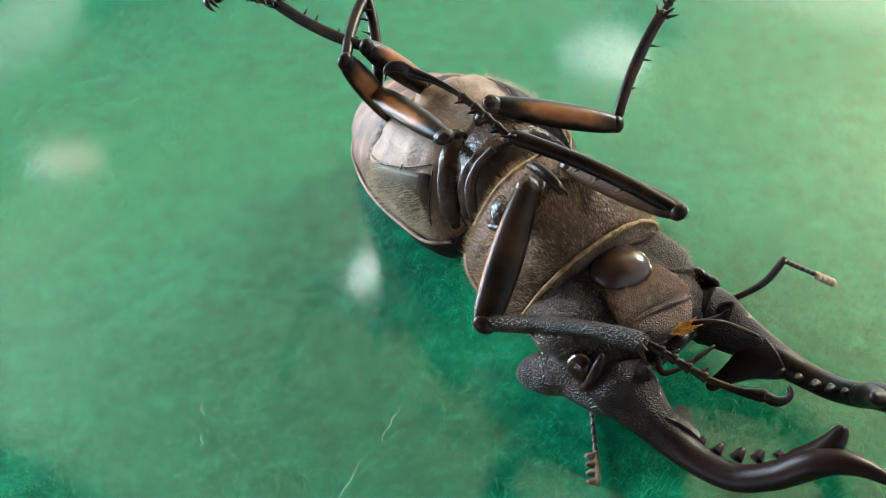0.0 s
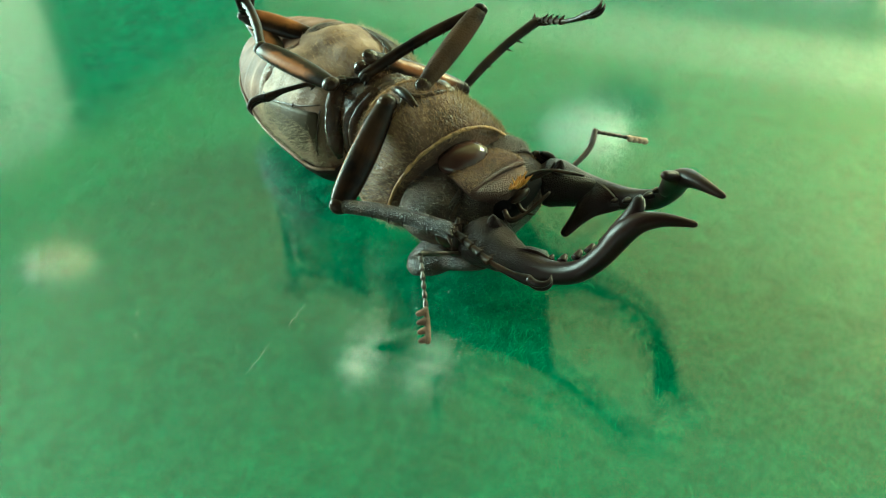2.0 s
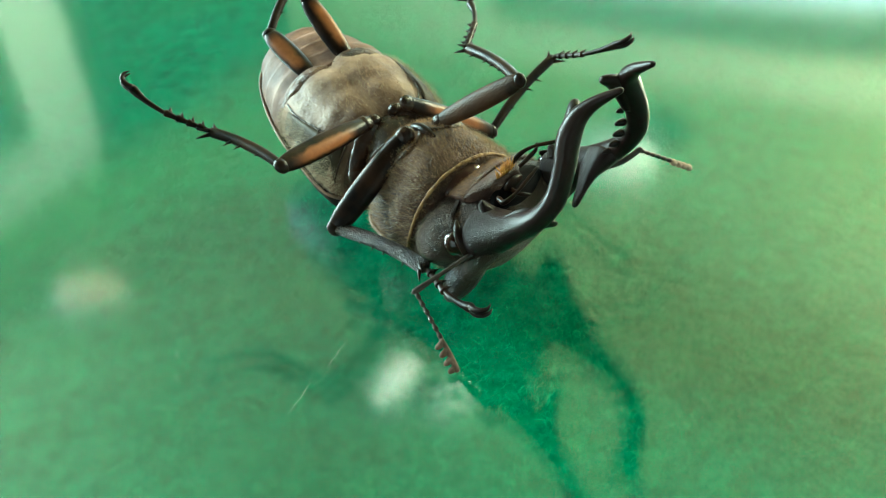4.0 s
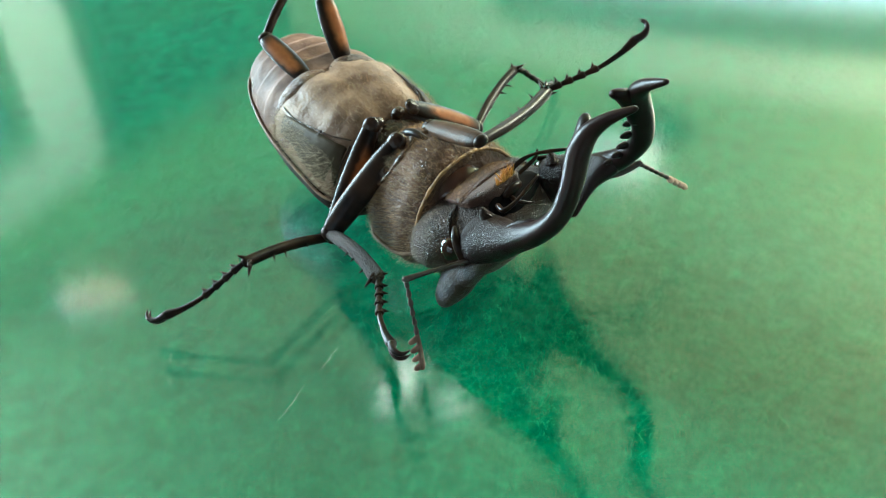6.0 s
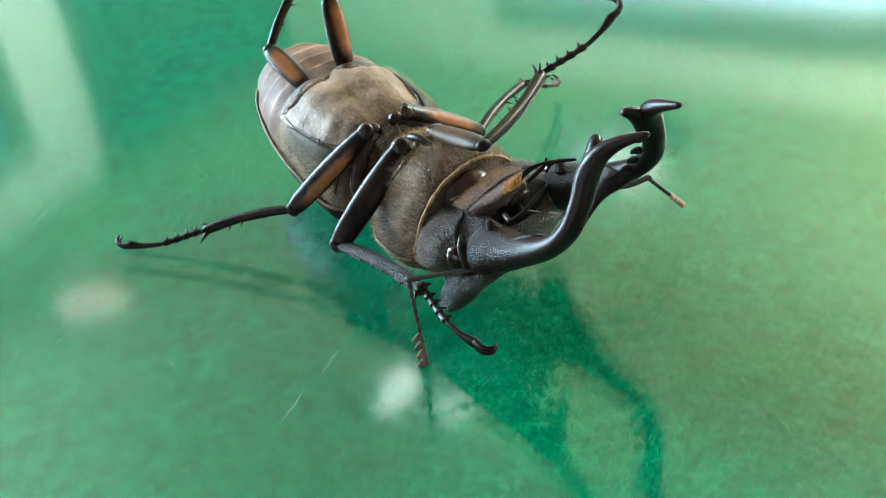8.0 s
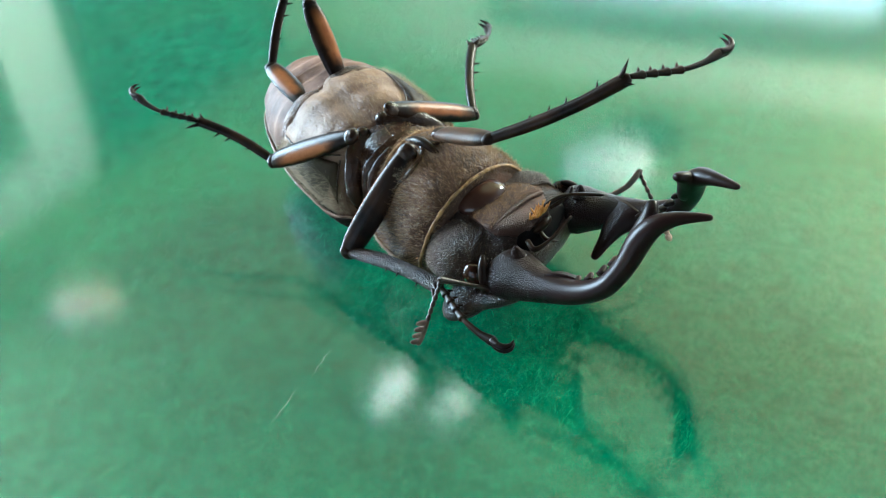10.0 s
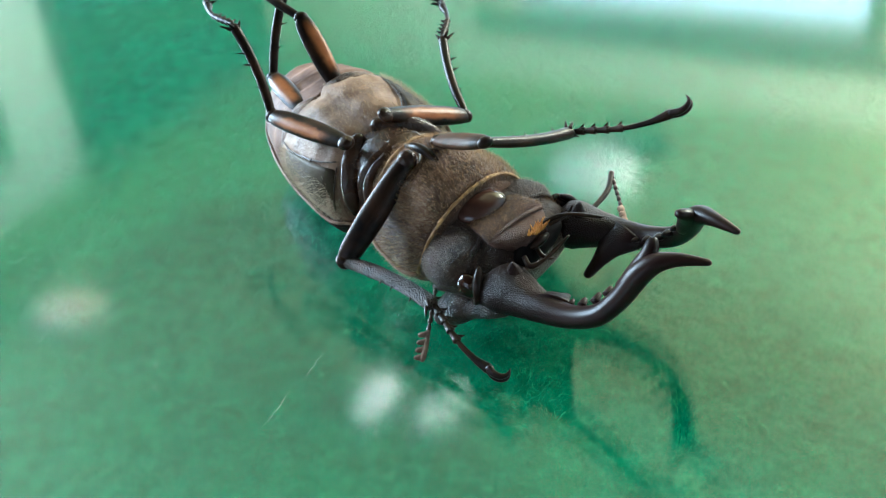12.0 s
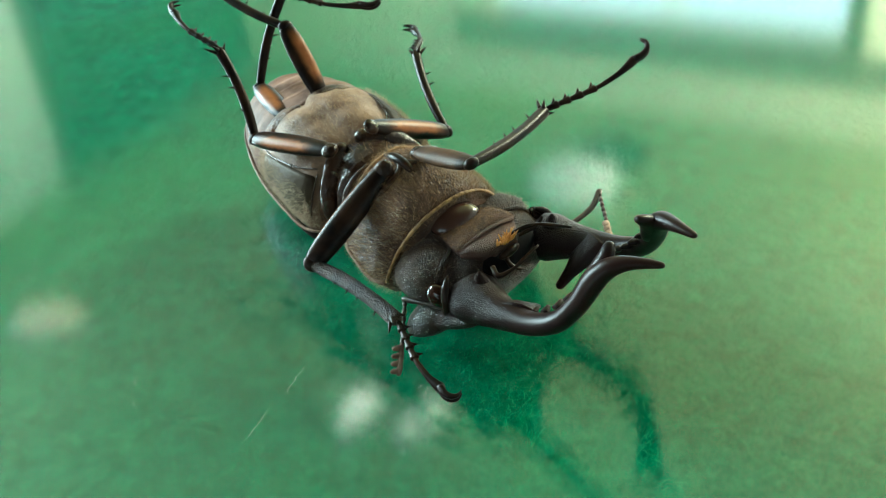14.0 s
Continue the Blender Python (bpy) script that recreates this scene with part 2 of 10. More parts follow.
def thigh_material(length, facing, spread):
    """Dark chitin with an orange flash along one face of the thigh, fading into the dark."""
    m = LIMB.copy()
    m.name = "thigh_chitin"
    t = m.node_tree
    n, link, b = t.nodes, t.links.new, t.nodes["Principled BSDF"]
    co, xyz = n.new("ShaderNodeTexCoord"), n.new("ShaderNodeSeparateXYZ")
    link(co.outputs["Object"], xyz.inputs["Vector"])

    def calc(op, a, c=0.0):
        x = n.new("ShaderNodeMath")
        x.operation = op
        for k, v in enumerate((a, c)):
            if isinstance(v, (int, float)):
                x.inputs[k].default_value = v
            else:
                link(v, x.inputs[k])
        return x.outputs[0]

    def fade(v, lo, hi, out_lo, out_hi):
        x = n.new("ShaderNodeMapRange")
        x.interpolation_type = "SMOOTHSTEP"
        for key, val in (("From Min", lo), ("From Max", hi), ("To Min", out_lo), ("To Max", out_hi)):
            x.inputs[key].default_value = val
        link(v, x.inputs["Value"])
        return x.outputs["Result"]

    speck = n.new("ShaderNodeTexNoise")
    speck.inputs["Scale"].default_value, speck.inputs["Detail"].default_value = 900, 4
    link(co.outputs["Object"], speck.inputs["Vector"])
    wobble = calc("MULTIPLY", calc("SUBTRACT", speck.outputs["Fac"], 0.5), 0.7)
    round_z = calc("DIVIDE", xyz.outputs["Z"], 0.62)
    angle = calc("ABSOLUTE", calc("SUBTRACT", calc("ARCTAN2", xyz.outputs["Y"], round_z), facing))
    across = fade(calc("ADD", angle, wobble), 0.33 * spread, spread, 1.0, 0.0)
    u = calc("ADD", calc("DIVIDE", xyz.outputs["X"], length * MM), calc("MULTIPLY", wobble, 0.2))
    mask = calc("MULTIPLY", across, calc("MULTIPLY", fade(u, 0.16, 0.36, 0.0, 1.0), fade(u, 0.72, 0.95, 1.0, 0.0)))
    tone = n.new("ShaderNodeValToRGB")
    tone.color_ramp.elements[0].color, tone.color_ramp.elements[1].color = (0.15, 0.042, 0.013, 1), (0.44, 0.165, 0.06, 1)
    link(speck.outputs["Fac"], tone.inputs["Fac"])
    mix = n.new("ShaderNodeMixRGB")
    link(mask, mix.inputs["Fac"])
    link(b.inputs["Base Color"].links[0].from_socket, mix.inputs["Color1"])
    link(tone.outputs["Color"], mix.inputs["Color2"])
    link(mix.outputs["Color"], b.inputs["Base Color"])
    return m


# ---- mesh helpers (millimetres in, metres out) ----
def part(name, bm, mat, parent=None, label="", smooth=True, scale=MM):
    """Links a bmesh as one mesh object under a thing or part."""
    bmesh.ops.scale(bm, vec=(scale,) * 3, verts=bm.verts)
    bmesh.ops.recalc_face_normals(bm, faces=bm.faces)
    me = bpy.data.meshes.new(name)
    bm.to_mesh(me)
    bm.free()
    me.materials.append(mat)
    if smooth:
        for p in me.polygons:
            p.use_smooth = True
    ob = new(name, me)
    ob.parent = parent
    return tagged(ob, label)


def loft(rings, bm=None):
    """A closed skin over rings of points."""
    bm = bm or bmesh.new()
    vs = [[bm.verts.new(p) for p in ring] for ring in rings]
    n = len(rings[0])
    for a, b in zip(vs, vs[1:]):
        for k in range(n):
            bm.faces.new((a[k], a[(k + 1) % n], b[(k + 1) % n], b[k]))
    bm.faces.new(vs[0][::-1])
    bm.faces.new(vs[-1])
    return bm


def power(v, e):
    return math.copysign(abs(v) ** e, v)


def shell_ring(x, w, top, bottom, rim=0.0, n=40, soft=0.85, relief=None, peak=1.0):
    """A cross-section of the body: half width w, from bottom to top, widest at rim."""
    ring = []
    for k in range(n):
        a = 2 * math.pi * k / n
        y, s = w * power(math.cos(a), soft), power(math.sin(a), 1.0)
        z = rim + (top - rim) * s ** peak if s > 0 else rim + (rim - bottom) * s
        d = relief(x, y, z) * min(1.0, 1.6 * abs(s)) ** 2 if relief else 0
        ring.append((x, y, z + d))
    return ring


def between(stations, x):
    """Smooth interpolation of rows (x, ...) at x."""
    if x <= stations[0][0]:
        return stations[0][1:]
    for a, b in zip(stations, stations[1:]):
        if x <= b[0]:
            u = (x - a[0]) / (b[0] - a[0])
            u = u * 0.5 + u * u * (3 - 2 * u) * 0.5
            return tuple(p + (q - p) * u for p, q in zip(a[1:], b[1:]))
    return stations[-1][1:]


def body_loft(stations, steps, x0=None, x1=None, relief=None, n=40, soft=0.85, swell=0.0, peak=1.0):
    x0 = stations[0][0] if x0 is None else x0
    x1 = stations[-1][0] if x1 is None else x1
    rings = []
    for k in range(steps + 1):
        x = x0 + (x1 - x0) * k / steps
        w, top, bottom, rim = between(stations, x)
        rings.append(shell_ring(x, w + swell, top + swell, bottom - swell, rim, n, soft, relief, peak))
    return loft(rings)


def curve_points(points, n):
    """Catmull-Rom through points of (x, y, z, radius)."""
    ps = [Vector(p) for p in points]
    ps = [ps[0] * 2 - ps[1], *ps, ps[-1] * 2 - ps[-2]]
    out = []
    for i in range(1, len(ps) - 2):
        for k in range(n):
            u = k / n
            a, b, c, d = ps[i - 1:i + 3]
            out.append(0.5 * ((2 * b) + (c - a) * u + (2 * a - 5 * b + 4 * c - d) * u * u + (3 * b - a - 3 * c + d) * u ** 3))
    out.append(ps[-2])
    return out


def tube(points, sides=10, n=4, flat=1.0, up=(0, 0, 1), bm=None, bumps=0.0):
    """A round or flattened rod along points of (x, y, z, radius); flat squeezes it along up."""
    path = curve_points([Vector(p) for p in points], n)
    rings = []
    for i, p in enumerate(path):
        d = (path[min(i + 1, len(path) - 1)] - path[max(i - 1, 0)]).to_3d().normalized()
        s = d.cross(Vector(up))
        if s.length < 1e-3:
            s = d.cross(Vector((0, 1, 0.1)))
        s.normalize()
        u = s.cross(d)
        r = max(p[3], 0.01)
        ring = []
        for k in range(sides):
            a = 2 * math.pi * k / sides
            q = r * (1 + bumps * (noise.noise((p[0] * 2, p[1] * 2 + k, p[2] * 2))))
            ring.append(p.to_3d() + s * math.cos(a) * q + u * math.sin(a) * q * flat)
        rings.append(ring)
    return loft(rings, bm)


def blob(centre, size, bm=None, turn=(0, 0, 0), seg=14, rings=9):
    """An ellipsoid with a slight unevenness."""
    bm = bm or bmesh.new()
    got = bmesh.ops.create_uvsphere(bm, u_segments=seg, v_segments=rings, radius=1)["verts"]
    m = Matrix.Translation(centre) @ Euler([radians(a) for a in turn]).to_matrix().to_4x4() @ Matrix.Diagonal((*size, 1))
    for v in got:
        v.co = m @ (v.co * (1 + 0.05 * noise.noise(v.co * 2.1 + Vector(centre))))
    return bm


def spike(a, b, r, bm=None, sides=6):
    a, b = Vector(a), Vector(b)
    mid = a.lerp(b, 0.5)
    return tube([(*a, r), (*mid, r * 0.62), (*b, 0.02)], sides, 2, bm=bm)


def hairs(name, source, parent, count, length, width, lean, where, seed, mat=None):
    """Fine bristles over the faces of a part, as one mesh."""
    rng = random.Random(seed)
    me = source.data
    polys = [p for p in me.polygons if where(p.center / MM, p.normal)]
    weights = [p.area for p in polys]
    verts, faces = [], []
    for p in rng.choices(polys, weights, k=count):
        cs = [me.vertices[i].co for i in p.vertices]
        a, b = rng.random(), rng.random()
        c = cs[0].lerp(cs[1], a).lerp(cs[-1].lerp(cs[2], a), b)
        nrm = Vector(p.normal)
        d = (nrm + Vector(lean) + Vector((rng.gauss(0, 0.35), rng.gauss(0, 0.35), rng.gauss(0, 0.35)))).normalized()
        s = d.cross(Vector((rng.gauss(0, 1), rng.gauss(0, 1), rng.gauss(0, 1)))).normalized() * width * MM
        ln = length * MM * rng.uniform(0.5, 1.2)
        bend = Vector(lean) * ln * 0.3
        k = len(verts)
        verts += [c - s, c + s, c + d * ln * 0.55 + s * 0.7 + bend * 0.3, c + d * ln * 0.55 - s * 0.7 + bend * 0.3, c + d * ln + bend]
        faces += [(k, k + 1, k + 2, k + 3), (k + 3, k + 2, k + 4)]
    m = bpy.data.meshes.new(name)
    m.from_pydata(verts, [], faces)
    m.materials.append(mat or HAIR)
    ob = new(name, m)
    ob.parent = parent
    return tagged(ob, kind="stuff")


def box(name, lo, hi, mat, parent=None, bevel=0.0):
    bm = bmesh.new()
    bmesh.ops.create_cube(bm, size=1)
    for v in bm.verts:
        v.co = Vector([a + (b - a) * (c + 0.5) for a, b, c in zip(lo, hi, v.co)])
    if bevel:
        bmesh.ops.bevel(bm, geom=bm.edges[:], offset=bevel, segments=2, affect="EDGES")
    return part(name, bm, mat, parent, smooth=False, scale=1)


# ---- the room that the sheet mirrors ----
FLOOR, CEILING, WEST, EAST, NORTH, SOUTH = -0.76, 1.62, -2.65, 0.75, 3.16, -2.0
tagged(box("floor", (WEST - 0.2, SOUTH - 0.2, FLOOR - 0.1), (EAST + 0.2, NORTH + 0.2, FLOOR), BOARD), kind="structure").matrix_world = ROOM
tagged(box("ceiling", (WEST - 0.2, SOUTH - 0.2, CEILING), (EAST + 0.2, NORTH + 0.2, CEILING + 0.1), CEIL), kind="structure").matrix_world = ROOM


# an added, unseen dark block over the table, keeping light from above away
tagged(box("unseen_light_blocker", (-1.1, SOUTH, 0.8), (EAST, 0.4, CEILING - 0.003), SHADE_PANEL), kind="structure").matrix_world = ROOM


def wall(name, axis, at, thick, span, openings, mat=None):
    """A wall across axis, with rectangular openings (low, high, sill, head) cut through it."""
    cuts = sorted(openings)
    bm = bmesh.new()

    def block(a, b, z0, z1):
        if b - a < 1e-4 or z1 - z0 < 1e-4:
            return
        got = bmesh.ops.create_cube(bm, size=1)["verts"]
        lo, hi = sorted((at, at + thick))
        for v in got:
            u, t, z = a + (b - a) * (v.co.x + 0.5), lo + (hi - lo) * (v.co.y + 0.5), z0 + (z1 - z0) * (v.co.z + 0.5)
            v.co = (u, t, z) if axis == "y" else (t, u, z)
    left = span[0]
    for a, b, sill, head in cuts:
        block(left, a, FLOOR, CEILING)
        block(a, b, FLOOR, sill)
        block(a, b, head, CEILING)
        left = b
    block(left, span[1], FLOOR, CEILING)
    ob = tagged(part(name, bm, mat or WALL, smooth=False, scale=1), kind="structure")
    ob.matrix_world = ROOM
    return ob


wall("wall_north", "y", NORTH, 0.16, (WEST - 0.16, EAST + 0.16), [(-1.55, -0.38, 0.15, 1.33)], LIT_WALL)
# unseen wall, darkened so that little light comes from behind the camera
wall("wall_south", "y", SOUTH, -0.16, (WEST - 0.16, EAST + 0.16), [(-1.8, -0.2, 0.06, 0.76)], SHADE_PANEL)
wall("wall_west", "x", WEST, -0.16, (SOUTH, NORTH), [(-0.35, 1.9, 0.12, 1.44)])
wall("wall_east", "x", EAST, 0.16, (SOUTH, NORTH), [(1.9, 3.1, 0.7, 1.5)])


def window_frame(name, axis, at, a, b, sill, head):
    """A dark frame round an opening, with a bar down its middle."""
    top = tagged(new(name), "dark wooden window frame in the plaster wall", "window", kind="structure")
    top.matrix_world = ROOM
    t = 0.06
    mid = (a + b) / 2
    for piece, lo, hi in (("jamb", (a, sill), (a + t, head)), ("jamb", (b - t, sill), (b, head)), ("sill", (a + t, sill), (b - t, sill + t)),
                          ("head", (a + t, head - t), (b - t, head)), ("mullion", (mid - t / 2, sill + t), (mid + t / 2, head - t))):
        if axis == "y":
            box(piece, (lo[0], at + 0.02, lo[1]), (hi[0], at + 0.1, hi[1]), FRAME, top, 0.004)
        else:
            box(piece, (at - 0.1, lo[0], lo[1]), (at - 0.02, hi[0], hi[1]), FRAME, top, 0.004)
    return top


window_frame("window_1", "y", NORTH, -1.55, -0.38, 0.15, 1.33)
# unseen window, added only to hold the south fill lamp
window_frame("unseen_window_4", "y", SOUTH - 0.12, -1.8, -0.2, 0.06, 0.76)
window_frame("window_2", "x", WEST, -0.35, 1.9, 0.12, 1.44)
# unseen window, added only to hold the warm east lamp
window_frame("unseen_window_3", "x", EAST + 0.12, 1.9, 3.1, 0.7, 1.5)

tagged(box("trim", (-1.7, NORTH - 0.03, 1.333), (-0.23, NORTH - 0.002, 1.43), FRAME), kind="structure").matrix_world = ROOM


def curtain():
    """A dark curtain hanging in folds in the room's corner."""
    bm = bmesh.new()
    cols, rows = 70, 14
    grid = []
    for r in range(rows + 1):
        v = r / rows
        line = []
        for c in range(cols + 1):
            u = c / cols
            line.append(bm.verts.new((WEST + 0.07 + 0.03 * math.sin(u * 44 + 0.6 * math.sin(v * 3)), 2.14 + 0.02 * v + 0.95 * u, 1.58 - 2.2 * v)))
        grid.append(line)
    for r in range(rows):
        for c in range(cols):
            bm.faces.new((grid[r][c], grid[r][c + 1], grid[r + 1][c + 1], grid[r + 1][c]))
    bmesh.ops.solidify(bm, geom=bm.faces[:], thickness=0.004)
    top = tagged(new("curtain"), "dark heavy curtain hanging in folds from a rod", "curtain")
    top.matrix_world = ROOM
    part("cloth", bm, CURTAIN, top, scale=1)
    part("rod", tube([(WEST + 0.07, 2.1, 1.59, 0.012), (WEST + 0.07, 2.6, 1.59, 0.012), (WEST + 0.07, 3.1, 1.59, 0.012)], 12, 3), FRAME, top, scale=1)
    for y in (2.13, 3.06):
        part("bracket", tube([(WEST, y, 1.59, 0.01), (WEST + 0.04, y, 1.59, 0.01), (WEST + 0.07, y, 1.59, 0.01)], 8, 2), FRAME, top, scale=1)


curtain()


def ceiling_lamp(place, r, glow, label, oblong=1.0, turn=0):
    """A shallow round or oblong lamp set against the ceiling."""
    top = tagged(new("ceiling_lamp"), label, "lamp", "lamps on the ceiling")
    top.matrix_world = pose(*place, CEILING, 0, 0, turn)

    def disc(r0, r1, z0, z1):
        return loft([[(q * oblong * math.cos(a), q * math.sin(a), z) for a in (2 * math.pi * k / 32 for k in range(32))] for q, z in ((r0, z0), (r1, z1))])
    part("rim", disc(r * 1.12, r * 1.08, 0, -0.025), WALL, top, scale=1)
    part("diffuser", disc(r, r * 0.75, -0.0255, -0.05), glow, top, "lit white diffuser", scale=1)


ceiling_lamp((-0.142, 1.907), 0.03, LAMP, "oblong white ceiling lamp, brightly lit, flush with the ceiling", 2.8, 54)
ceiling_lamp((0.0, 1.852), 0.034, SOFT, "oblong white ceiling lamp, softly lit, flush with the ceiling", 2.5, 46)
ceiling_lamp((0.533, 2.807), 0.13, DIM, "large round white ceiling lamp, dimly lit")
ceiling_lamp((-0.947, 2.42), 0.056, WARM, "small oblong ceiling lamp giving warm light", 1.8)


def ceiling_fixture(place, r):
    """A dark round fixture, stepped, against the ceiling."""
    top = tagged(new("ceiling_fixture"), "dark round fixture on the ceiling beside a lamp", "fixture")
    top.matrix_world = pose(*place, CEILING, 0, 0, -33)
    for name, steps in (("base", ((1.0, 0.0), (1.0, -0.02), (0.85, -0.03))), ("cap", ((0.7, -0.0305), (0.66, -0.055), (0.4, -0.065)))):
        part(name, loft([[(q * r * 1.35 * math.cos(a), q * r * math.sin(a), z) for a in (2 * math.pi * k / 28 for k in range(28))] for q, z in steps]), CURTAIN, top, scale=1)


ceiling_fixture((0.69, 2.95), 0.085)

# ---- table, felt and clear sheet ----
def table():
    top = tagged(new("table"), "brown wooden table under the green felt", "table")
    top.location = (0, 0.25, FLOOR)
    h = -0.003 - FLOOR
    box("tabletop", (-0.55, -0.5, h - 0.03), (0.55, 0.5, h), TABLE, top, 0.004)
    for x in (-0.5, 0.45):
        for y in (-0.45, 0.4):
            box("leg", (x, y, 0), (x + 0.05, y + 0.05, h - 0.03), TABLE, top, 0.003)


table()


def felt_cloth():
    """Green felt: an uneven cloth with a mat of fine curled fibres."""
    bm = bmesh.new()
    n = 120
    bmesh.ops.create_grid(bm, x_segments=n, y_segments=n, size=450)
    for v in bm.verts:
        v.co.y += 250
        v.co.z = -1.8 + 0.12 * noise.noise((v.co.x * 0.08, v.co.y * 0.08, 0))
    cloth = part("felt_cloth", bm, FELT)
    tagged(cloth, "green felt cloth with a fuzzy nap, spread on the table", "cloth")
    rng = np.random.default_rng(5)

    def swirl(p, size, phase):
        """A smooth field between -1 and 1 with features of that size."""
        x, y = p[:, 0] / size, p[:, 1] / size
        return (np.sin(x * 1.3 + 1.7 * np.sin(y * 0.9 + phase)) + np.sin(y * 1.6 + 1.4 * np.sin(x * 1.1 - phase)) + np.sin((x + y) * 0.8 + 2.1 * np.sin((x - y) * 0.7 + phase))) / 3

    def mat(count, x0, x1, y0, y1, length, width):
        seg = 3
        v = 1 - np.sqrt(1 - rng.uniform(0, 0.98, count))  # thinner with distance
        py = y0 + (y1 - y0) * v
        p = np.stack([rng.uniform(-1, 1, count) * (x0 + (x1 - x0) * v), py], 1)
        p += 0.35 * np.stack([swirl(p, 0.9, 0.3), swirl(p, 0.9, 2.1)], 1)  # the fibres gather in small tufts
        a = 0.7 + 1.5 * swirl(p, 1.3, 1.0) + rng.normal(0, 1.0, count)
        curl = rng.normal(0, 0.8, count)
        ln = length * rng.uniform(0.4, 1.3, count) / seg
        tuft = swirl(p, 0.55, 4.0)
        z0, arch = rng.uniform(-1.88, -1.6, count) + 0.08 * tuft, rng.uniform(0.04, 0.3, count) + 0.12 * np.maximum(tuft, 0)
        pts = []
        for k in range(seg + 1):
            u = k / seg
            pts.append(np.c_[p, z0 + arch * np.sin(np.pi * u) + 0.06 * u])
            p = p + ln[:, None] * np.stack([np.cos(a), np.sin(a)], 1)
            a = a + curl + rng.normal(0, 0.25, count)
        pts = np.stack(pts, 1)
        d = np.gradient(pts[:, :, :2], axis=1)
        d /= np.linalg.norm(d, axis=2, keepdims=True) + 1e-9
        side = np.stack([-d[..., 1], d[..., 0], np.zeros(d.shape[:2])], 2) * (width * rng.uniform(0.6, 1.3, count))[:, None, None]
        side[:, -1] *= 0.3
        v = np.stack([pts - side, pts + side], 2).reshape(-1, 3)
        base = np.arange(count)[:, None] * (2 * (seg + 1)) + np.arange(seg)[None] * 2
        f = np.stack([base, base + 1, base + 3, base + 2], 2).reshape(-1, 4)
        return v * MM, f

    parts_v, parts_f, off = [], [], 0
    for args in ((390000, 44, 110, 30, 205, 1.25, 0.0135),):
        v, f = mat(*args)
        parts_v.append(v)
        parts_f.append(f + off)
        off += len(v)
    v, f = np.concatenate(parts_v), np.concatenate(parts_f)
    me = bpy.data.meshes.new("fibres")
    me.vertices.add(len(v))
    me.vertices.foreach_set("co", v.ravel())
    me.loops.add(f.size)
    me.loops.foreach_set("vertex_index", f.ravel())
    me.polygons.add(len(f))
    me.polygons.foreach_set("loop_start", np.arange(0, f.size, 4))
    me.update(calc_edges=True)
    me.materials.append(FIBRE)
    ob = new("fibres", me)
    ob.parent = cloth
    tagged(ob, kind="stuff")


felt_cloth()


def clear_sheet():
    """A clear glossy sheet laid over the felt, its rim turned down."""
    bm = bmesh.new()
    bmesh.ops.create_grid(bm, x_segments=2, y_segments=2, size=440)
    for v in bm.verts:
        v.co.y += 250
    rim = [e for e in bm.edges if e.is_boundary]
    got = bmesh.ops.extrude_edge_only(bm, edges=rim)["geom"]
    for g in got:
        if isinstance(g, bmesh.types.BMVert):
            g.co.z -= 1.2
    sheet = part("clear_sheet", bm, SHEET, smooth=False)
    sheet.visible_shadow = False
    bm = bmesh.new()
    bmesh.ops.create_grid(bm, x_segments=2, y_segments=2, size=439.5)
    for v in bm.verts:
        v.co.y += 250
        v.co.z = -1.2
    under = part("underside", bm, SHEET, sheet, smooth=False)
    under.visible_shadow = False
    if under.data.polygons[0].normal.z < 0:
        under.data.flip_normals()
    tagged(sheet, "clear glossy plastic sheet covering the green felt", "table cover")
    rng = random.Random(3)
    for a, b in (((-10.9, 78.1), (-12.5, 74.7)), ((-13.9, 73.1), (-15.8, 69.2)), ((-26.4, 80.1), (-26.2, 78.6)), ((-26.1, 76.6), (-26.0, 75.5))):
        pts = []
        for k in range(7):
            u = k / 6
            pts.append((a[0] + (b[0] - a[0]) * u + rng.gauss(0, 0.12), a[1] + (b[1] - a[1]) * u, 0.012, 0.014 * (0.4 + math.sin(math.pi * u))))
        part("scratch", tube(pts, 4, 2, 0.2), SCRATCH, sheet, "thin pale scratch")


clear_sheet()


# ---- the beetle, lying on its back ----
# Each body part has x to the beetle's front, y to its far side and z out of its belly, in millimetres.
beetle = tagged(new("stag_beetle"), "dark brown stag beetle lying on its back, legs kicking", "beetle")
beetle.location = (-0.005, 0.1, 0)

SIDES = (("near", -1), ("far", 1))

# x, half width, belly height, back depth, height of the rim
TRUNK = [(-18.0, 1.0, 3.2, 1.4, 2.4), (-17.2, 3.2, 4.1, -0.6, 2.1), (-15.5, 5.2, 4.8, -2.4, 1.5), (-12, 6.8, 5.3, -4.3, 0.7), (-7, 7.8, 5.7, -5.6, 0.1),
         (-2, 8.3, 6.0, -6.2, -0.4), (3, 8.3, 6.0, -6.2, -1.2), (5.6, 7.9, 5.6, -5.8, -2.0), (7.2, 6.8, 5.0, -5.0, -2.3), (8.2, 5.0, 4.2, -3.9, -1.8)]


def belly_relief(x, y, z):
    if z < 0:
        return 0
    return 0.25 * noise.noise((x * 0.45, y * 0.45, 3)) - 0.5 * math.exp(-((abs(y) - 0.0) / 0.7) ** 2) * (0.6 if x > -5 else 0.1)


